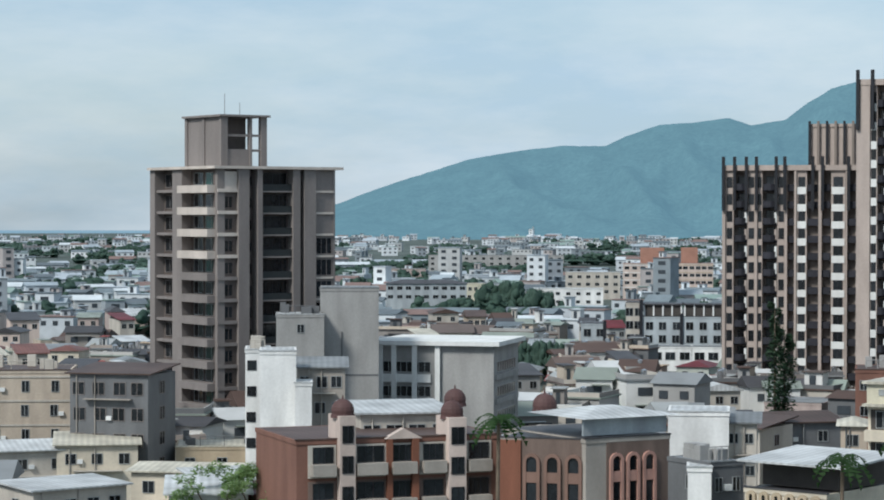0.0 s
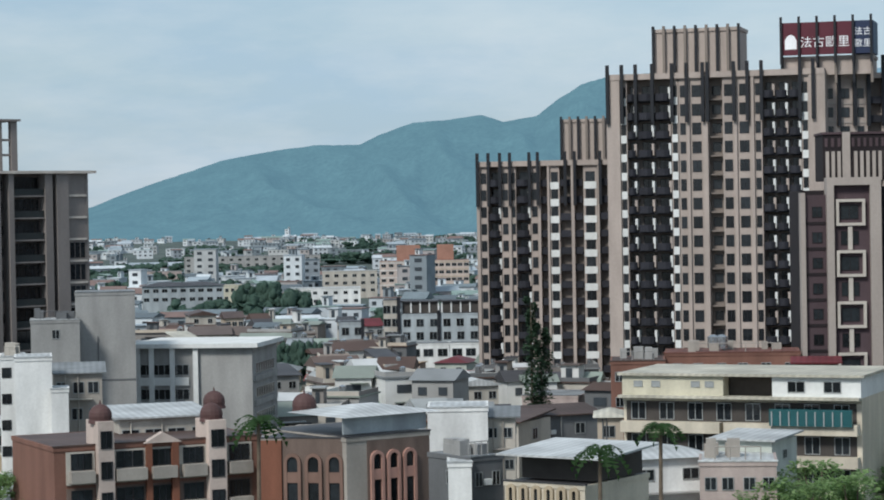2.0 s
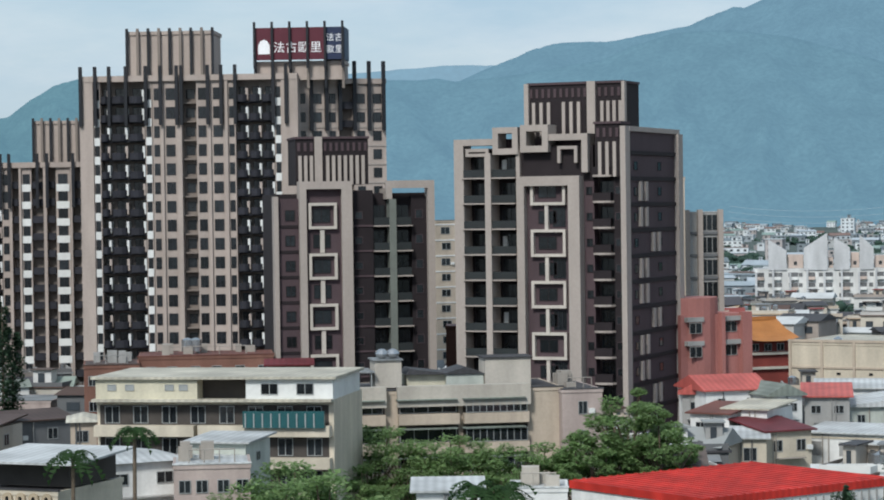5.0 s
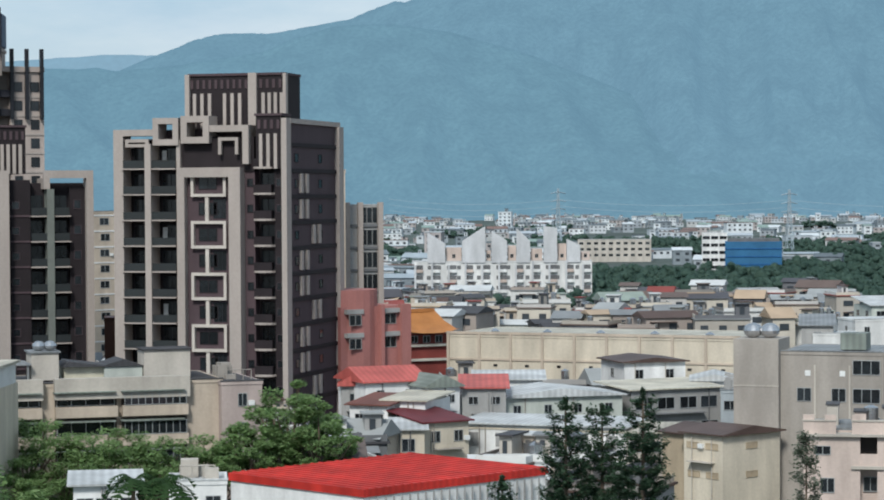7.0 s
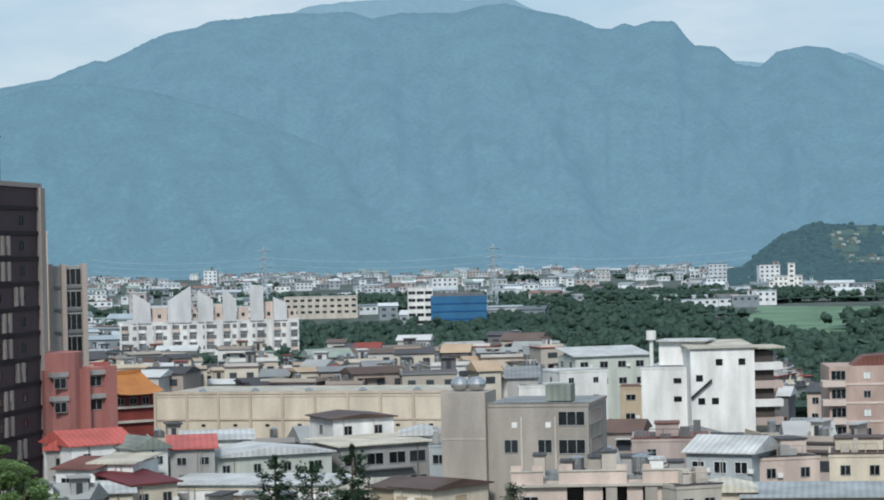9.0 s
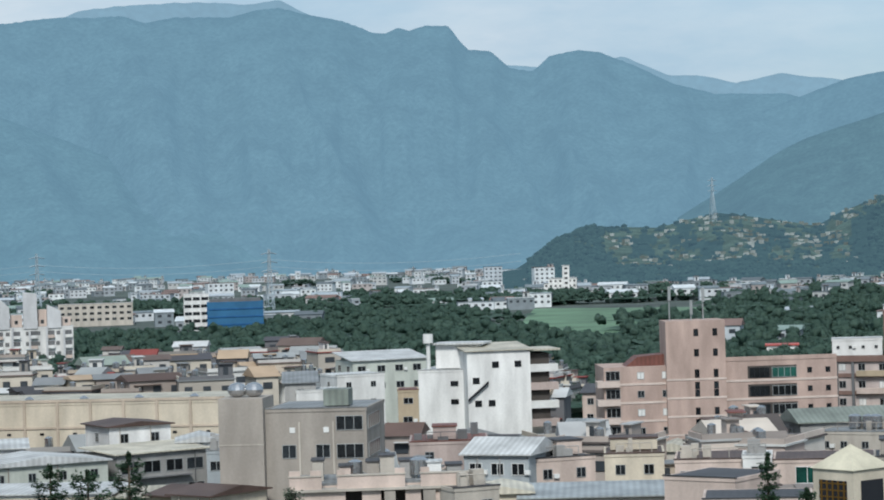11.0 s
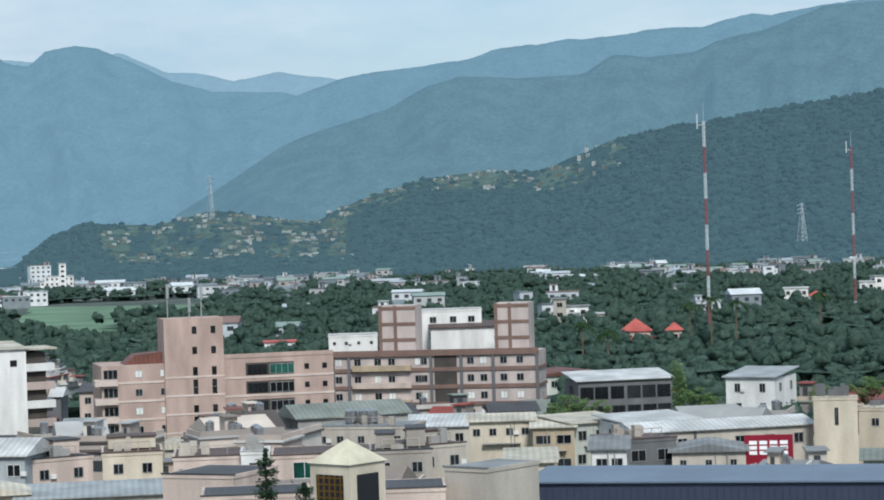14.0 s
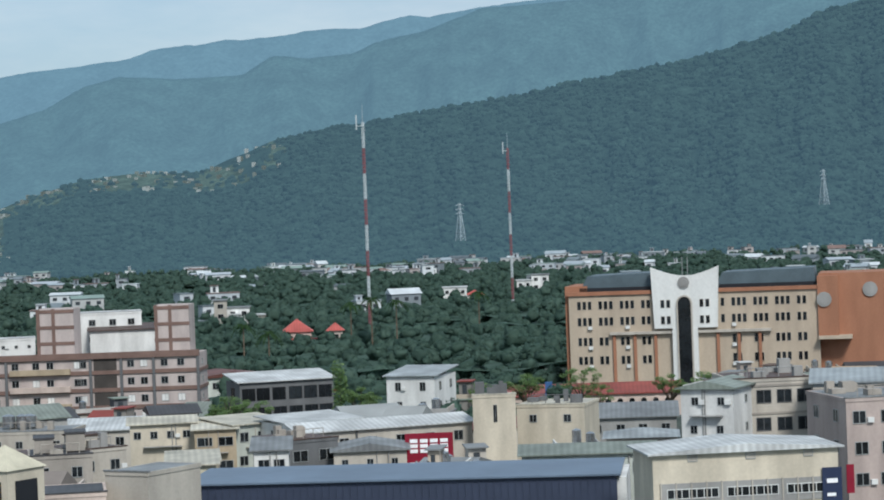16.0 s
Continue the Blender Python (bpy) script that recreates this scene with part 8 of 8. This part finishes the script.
at = (51.04, 193.38, 15.89)
form_a = broad_tree(at[2], 5.2, 1, "spreading broad-leaved street tree", at=(at[0], at[1], 0), lumps=32, n=150, size=0.24)
H_A = at[2]
at = (68.98, 229.87, 15.35)
form_b = broad_tree(at[2], 4.6, 2, "layered broad-leaved street tree with open crown", lumps=26, n=150, at=(at[0], at[1], 0), size=0.2)
H_B = at[2]
for i, at in enumerate((
        (46.76, 186.22, 15.59), (52.64, 187.76, 15.19), (72.40, 226.72, 13.77), (76.40, 225.40, 14.12), (80.61, 223.93, 13.69),
        (84.51, 222.49, 13.10), (77.91, 220.65, 10.86), (70.60, 223.10, 10.93), (86.55, 221.71, 11.51), (66.91, 224.23, 11.53), (74.28, 221.90, 11.17), (81.51, 219.34, 10.84))):
    plant((form_b, form_a)[i % 2], (H_B, H_A)[i % 2], at, 47 * i)
at = (93.88, 220.88, 18.40)
H_C = at[2]
big = broad_tree(H_C, 4.6, 5, "large dense broad-leaved tree beside the red hall", lumps=42, n=170, at=(at[0], at[1], 0), size=0.24)
plant(big, H_C, (90.47, 220.14, 15.18), 80)
plant(big, H_C, (96.02, 217.77, 15.28), 160)
plant(big, H_C, (87.62, 219.13, 13.14), 220)
for k, (at, top) in enumerate((((89.10, 156.40, 20.30), 0), ((93.02, 157.59, 19.50), 0), ((93.09, 151.72, 21.10), 0))):
    conifer(at[2] + 0.2, 20 + k, (at[0], at[1], 0), width=3.0)
tz = (77.77, 145.52, 16.31)
conifer(tz[2], 31, (tz[0], tz[1], 0), "small rounded green conifer", width=1.6)
for k, at in enumerate(((41.67, 297.09, 25.36), (43.15, 298.90, 21.82))):
    rn = random.Random(50 + k)
    e = new("cypress")
    tagged(e, "tall dark cypress column before the beige towers", "tree", "dark conifers")
    bm = bmesh.new()
    tube(bm, (0, 0, 0), (0, 0, at[2] - 1), 0.25, 0.05, 6)
    part("trunk", bm, BARK, e)
    cs = [(rn.uniform(-0.7, 0.7), rn.uniform(-0.7, 0.7), at[2] * s, 1.25 * math.sin(math.pi * min(0.98, 0.12 + s * 0.86)) ** 0.6) for s in np.linspace(0.08, 0.97, 26)]
    link("crown", leaves_mesh("crown", cs, 110, 0.3, rn, LEAF_DARK, 0.8), e)
    e.matrix_basis = pose(at[0], at[1], 0)
for k, at in enumerate(((29.48, 175.54, 17.80), (34.73, 178.65, 19.24), (4.23, 185.95, 19.80))):
    palm(at[2], 60 + k, (at[0], at[1], 0), fr=2.4 if k != 1 else 2.0)
for k, at in enumerate(((49.25, 141.68, 18.11), (51.23, 140.98, 17.93))):
    palm(at[2], 70 + k, (at[0], at[1], 0), "young palm in a yard", 2.2)
for k, at in enumerate(((-19.58, 214.11, 15.01), (-15.53, 214.44, 14.73))):
    plant(form_b, H_B, at, 30 + 70 * k)
for at, h in (((135.00, 126.49, 19.15), 0), ((137.02, 124.31, 16.34), 0)):
    conifer(at[2], 40, (at[0], at[1], 0), "thin young conifer among the roofs", width=1.0)
for k, (b, d, h) in enumerate(((57.7, 560, 17), (58.3, 600, 15), (57.2, 620, 14), (55.2, 520, 12), (54.6, 560, 12), (60.3, 640, 15))):
    palm(h, 80 + k, (*polar(b, d), 0), "tall thin palm standing above the wood", 3.2)
for k, at in enumerate(((353.71, 182.46, 10.97), (360.33, 169.01, 9.06), (362.89, 163.45, 9.53), (364.96, 158.77, 9.19), (352.27, 178.69, 8.06), (298.44, 215.31, 10.27), (299.06, 210.99, 9.72), (330.19, 211.27, 9.16), (340.8, 193.7, 9.3), (349.26, 190.85, 9.88))):
    plant((form_b, form_a)[k % 2], (H_B, H_A)[k % 2], at, 61 * k)
at = (311.59, 203.22, 13.58)
rn = random.Random(77)
e = new("tree")
tagged(e, "light green columnar tree beside the glazed hall", "tree")
bm = bmesh.new()
tube(bm, (0, 0, 0), (0, 0, at[2] - 1), 0.2, 0.05, 6)
part("trunk", bm, BARK, e)
link("crown", leaves_mesh("crown", [(rn.uniform(-0.4, 0.4), rn.uniform(-0.4, 0.4), at[2] * s, 1.0) for s in np.linspace(0.1, 0.95, 16)], 90, 0.3, rn, LEAF, 0.9), e)
e.matrix_basis = pose(at[0], at[1], 0)


bm = bmesh.new()
bmesh.ops.create_icosphere(bm, subdivisions=2, radius=1.0)
LUMP_V, LUMP_F = [v.co.copy() for v in bm.verts], [[v.index for v in q.verts] for q in bm.faces]
bm.free()


def wood_patch(seed, trees, side, lumps, mat=None, tall=1.0, cards=24):
    """A patch of woodland: crowns of uneven lumps with loose sprays of leaves."""
    rn = random.Random(seed)
    V, Fc = [], []
    cells = 14
    for i in range(cells + 1):
        for j in range(cells + 1):
            x, y = side * 1.08 * (2 * i / cells - 1), side * 1.08 * (2 * j / cells - 1)
            V.append((x, y, 4.4 * tall + 1.3 * noise.noise((x * 0.3, y * 0.3, seed))))
    for i in range(cells):
        for j in range(cells):
            k = i * (cells + 1) + j
            Fc.append([k, k + cells + 1, k + cells + 2, k + 1])
    for _ in range(trees):
        x, y, h, r = rn.uniform(-side, side), rn.uniform(-side, side), rn.uniform(4.0, 9.0) * tall, rn.uniform(1.4, 2.9)
        for _ in range(lumps):
            a, q = rn.uniform(0, 6.283), r * 0.7 * rn.random() ** 0.6
            c = Vector((x + q * math.cos(a), y + q * math.sin(a), h * (0.5 + 0.42 * rn.random())))
            s, k, off = r * rn.uniform(0.5, 0.8), len(V), rn.uniform(0, 50)
            for v in LUMP_V:
                g = 1 + 0.8 * noise.noise((v.x * 1.6 + off, v.y * 1.6, v.z * 1.6)) + 0.4 * noise.noise((v.x * 4 + off, v.y * 4, v.z * 4))
                V.append((c.x + v.x * s * g, c.y + v.y * s * g, c.z + v.z * s * g * 0.85))
            Fc.extend([[k + i for i in f] for f in LUMP_F])
            for _ in range(cards):
                v = Vector((rn.gauss(0, 1), rn.gauss(0, 1), rn.gauss(0.5, 1))).normalized()
                p, t = c + v * s * 1.05, Vector((rn.gauss(0, 1), rn.gauss(0, 1), 0.3)).normalized() * rn.uniform(0.25, 0.55)
                k2, n = len(V), v.cross(t) * 0.8
                V.extend([tuple(p - t), tuple(p + n), tuple(p + t)])
                Fc.append([k2, k2 + 1, k2 + 2])
    me = bpy.data.meshes.new("woodland")
    me.from_pydata(V, [], Fc)
    me.polygons.foreach_set("use_smooth", [True] * len(me.polygons))
    me.materials.append(mat or LEAF_FAR)
    return me


patches = [wood_patch(200 + i, 105, 29, 2, cards=60) for i in range(4)]
rn = random.Random(5)
for b0, b1, d0, d1 in WOODS:
    d = d0
    while d < d1:
        b = b0
        while b < b1:
            if fits(b, d, 30, 20) or d > 700:
                x, y = polar(b + rn.uniform(-0.3, 0.3), d + rn.uniform(-8, 8))
                field = 40.8 < b < 45.5 and 800 < d < 1270
                if not field:
                    ob = tagged(link("woodland", rn.choice(patches), None, (x, y, rn.uniform(-2.0, 0.5)), "dense dark green woodland on the plain", rn.choice((0, 90, 180, 270))), category="woodland", kind="stuff")
            b += math.degrees(52 / d)
        d += 52 + (d - d0) * 0.04
FIELD = tint("green paddy field", "68876C", stain=0.4, size=30, grain=0.15, bump=0)
bm = bmesh.new()
ring = [polar(40.4, 780), polar(45.4, 780), polar(45.6, 1230), polar(41.4, 1300)]
bm.faces.new([bm.verts.new((x, y, 0.3)) for x, y in ring])
tagged(part("field", bm, FIELD, None), "flat green paddy fields inside the wood", "field", kind="structure")
# trees scattered among the far houses
small = [wood_patch(300 + i, 40, 16, 2, cards=34) for i in range(3)]
for i in range(165):
    b, d = rn.uniform(-14, 46), 620 + 1900 * rn.random() ** 1.3
    if fits(b, d, 30, 24) and not (40.0 < b < 45.8 and d < 1260):
        x, y = polar(b, d)
        tagged(link("tree_group", rn.choice(small), None, (x, y, -1.5), "group of dark green trees among houses", rn.uniform(0, 360)), category="trees", kind="stuff")
for i in range(150):
    b, d = rn.uniform(30, 75), math.sqrt(rn.uniform(1330 ** 2, 1640 ** 2))
    x, y = polar(b, d)
    tagged(link("tree_group", rn.choice(small), None, (x, y, -1.5), "group of dark green trees among village houses", rn.uniform(0, 360)), category="trees", kind="stuff")
clump = wood_patch(320, 46, 9, 3, cards=24)
for x, y, k, h in ((21.9, 799.7, 0.95, 1.65), (33.5, 799.1, 0.7, 1.25), (21.0, 519.5, 0.45, 1.05), (27.0, 521.0, 0.45, 1.0), (16.0, 522.0, 0.4, 0.95)):
    ob = tagged(link("tree_group", clump, None, (x, y, -1.0), "dense dark tree clump before apartment blocks", 9.0 * x), category="trees", kind="stuff")
    ob.scale = (k, k, h)
for i in range(130):
    b, d = rn.uniform(-14, -2) if i < 80 else rn.uniform(-2, 30), 700 + 2300 * rn.random()
    if fits(b, d, 30, 24):
        x, y = polar(b, d)
        ob = tagged(link("tree_group", rn.choice(small), None, (x, y, -1.5), "group of dark green trees among houses", rn.uniform(0, 360)), category="trees", kind="stuff")
        ob.scale = (1.6, 1.0, 1.1)
# villas, pavilions and a chapel among the trees
def villa(b, d, blocks, label, cat="villa"):
    x, y = polar(b, d)
    e = new("villa")
    tagged(e, label, cat)
    e.matrix_basis = pose(x, y, 0, 0, 0, -b)
    for x0, x1, y0, y1, h, wall, roof, rise in blocks:
        bx(e, "wall", x0, x1, y0, y1, 0, h, WALLS[wall])
        if rise:
            bm = bmesh.new()
            lo = [bm.verts.new(c) for c in ((x0 - 0.6, y0 - 0.6, h), (x1 + 0.6, y0 - 0.6, h), (x1 + 0.6, y1 + 0.6, h), (x0 - 0.6, y1 + 0.6, h))]
            tip = bm.verts.new(((x0 + x1) / 2, (y0 + y1) / 2, h + rise))
            bm.faces.new(list(reversed(lo)))
            for i in range(4):
                bm.faces.new((lo[i], lo[(i + 1) % 4], tip))
            part("roof", bm, ROOFS[roof], e)
        else:
            bx(e, "roof", x0 - 0.4, x1 + 0.4, y0 - 0.4, y1 + 0.4, h, h + 0.35, ROOFS[roof])
        n = max(1, int((x1 - x0) / 2.6))
        for k in range(int(h // 3.2)):
            for i in range(n):
                window(e, x0 + (x1 - x0) * (i + 0.28) / n, h - 2.4 - 3.1 * k, (x1 - x0) / n * 0.45, 1.4, "front", y0, solo=True)
    return e


villa(54.7, 740, ((-10, -6, 0, 8, 12.5, "plaster", "grey", 0), (-6, 1, 2, 10, 10, "white", "grey", 0), (1, 10, 1, 9, 7.5, "plaster", "white", 0), (-5, -2, -1, 2, 8, "white", "white", 0)), "stepped pale villa compound among the trees")
villa(55.9, 640, ((-3.8, 3.8, 0, 8, 6.5, "salmon", "palered", 3.4), (-2.0, 5.0, -2, 0, 4.5, "salmon", "palered", 0)), "pinkish pavilion with a red hipped roof among trees")
villa(56.8, 650, ((-1.8, 2.2, 0, 5, 6.0, "salmon", "palered", 2.2),), "small pinkish pavilion with a red pointed roof")
villa(59.9, 900, ((-7, 2, 0, 8, 9, "white", "white", 0), (2, 8, 1, 8, 6, "white", "palered", 1.8)), "white villa with a faded red roof in the wood")
villa(61.6, 960, ((-6, 0, 0, 8, 9, "white", "white", 0), (0, 7, 2, 9, 11, "white", "grey", 0)), "white stepped villa in the wood")
villa(47.3, 620, ((-4, 4, 0, 7, 7.5, "white", "palered", 0),), "white house with a red roof edge behind the stair tower")
villa(42.1, 1520, ((-9, 9, 0, 10, 13, "white", "white", 0), (0, 4.5, -2, 4, 21, "white", "white", 0), (-12, -9, 1, 8, 10, "white", "grey", 0)), "white memorial hall with a square tower at the hill's foot", "memorial hall")
# canopy and graves on the near hill
bm = bmesh.new()
bmesh.ops.create_icosphere(bm, subdivisions=1, radius=1.0)
CROWN_V, CROWN_F = [v.co.copy() for v in bm.verts], [[v.index for v in q.verts] for q in bm.faces]
bm.free()
pick = [v.co.copy() for v in hill.data.vertices]
rn = random.Random(9)
G0, G1 = 43.1, 55.9
V, Fc = [], []
put = 0
while put < 15000:
    i = rn.randrange(len(pick) - 1)
    c = pick[i].lerp(pick[i + 1], rn.random())
    b, d = math.degrees(math.atan2(c.x, c.y)), math.hypot(c.x, c.y)
    if (pick[i] - pick[i + 1]).length > 60 or d > 2260 or c.z < 3 or b < 41.3 or (G0 < b < 49.5 and d > 1900 and rn.random() < 0.93) or (49.5 <= b < G1 and d > 2140 and rn.random() < 0.8):
        continue
    k, r = len(V), rn.uniform(2.2, 4.4)
    for v in CROWN_V:
        g = r * rn.uniform(0.7, 1.2)
        V.append((c.x + v.x * g, c.y + v.y * g, c.z + r * 0.1 + v.z * g * 0.8))
    Fc.extend([[k + q for q in f] for f in CROWN_F])
    put += 1
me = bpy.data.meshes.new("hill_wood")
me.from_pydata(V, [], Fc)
# crowns take over the hill material with its haze emission
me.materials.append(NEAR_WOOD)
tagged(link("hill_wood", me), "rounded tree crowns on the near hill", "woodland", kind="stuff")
V, Fc = [], []
for _ in range(20000):
    c = rn.choice(pick)
    b, d = math.degrees(math.atan2(c.x, c.y)), math.hypot(c.x, c.y)
    if not (G0 < b < G1 and (1860 if b < 49.0 else 2140) < d < 2250) or len(V) > 8 * 420 or noise.noise((b * 0.8, d / 90, 2.0)) < -0.1:
        continue
    for _ in range(2):
        x, y, z, w, h = c.x + rn.uniform(-6, 6), c.y + rn.uniform(-6, 6), c.z, rn.uniform(1.4, 3.4), rn.uniform(0.6, 1.6)
        k = len(V)
        V.extend([(x + i * w, y + j * 3, z - 3 + q * (h + 4)) for i in (0, 1) for j in (0, 1) for q in (0, 1)])
        Fc.extend([[k + i for i in q] for q in ((0, 1, 3, 2), (4, 6, 7, 5), (0, 4, 5, 1), (2, 3, 7, 6), (0, 2, 6, 4), (1, 5, 7, 3))])
me = bpy.data.meshes.new("graves")
me.from_pydata(V, [], Fc)
me.materials.append(island_mat("pale grave masonry", ["A4ACAA", "8A9490", "B8C0BE", "76807C"]))
tagged(link("graves", me), "pale masonry graves terraced on the hill spur", "graves", kind="stuff")
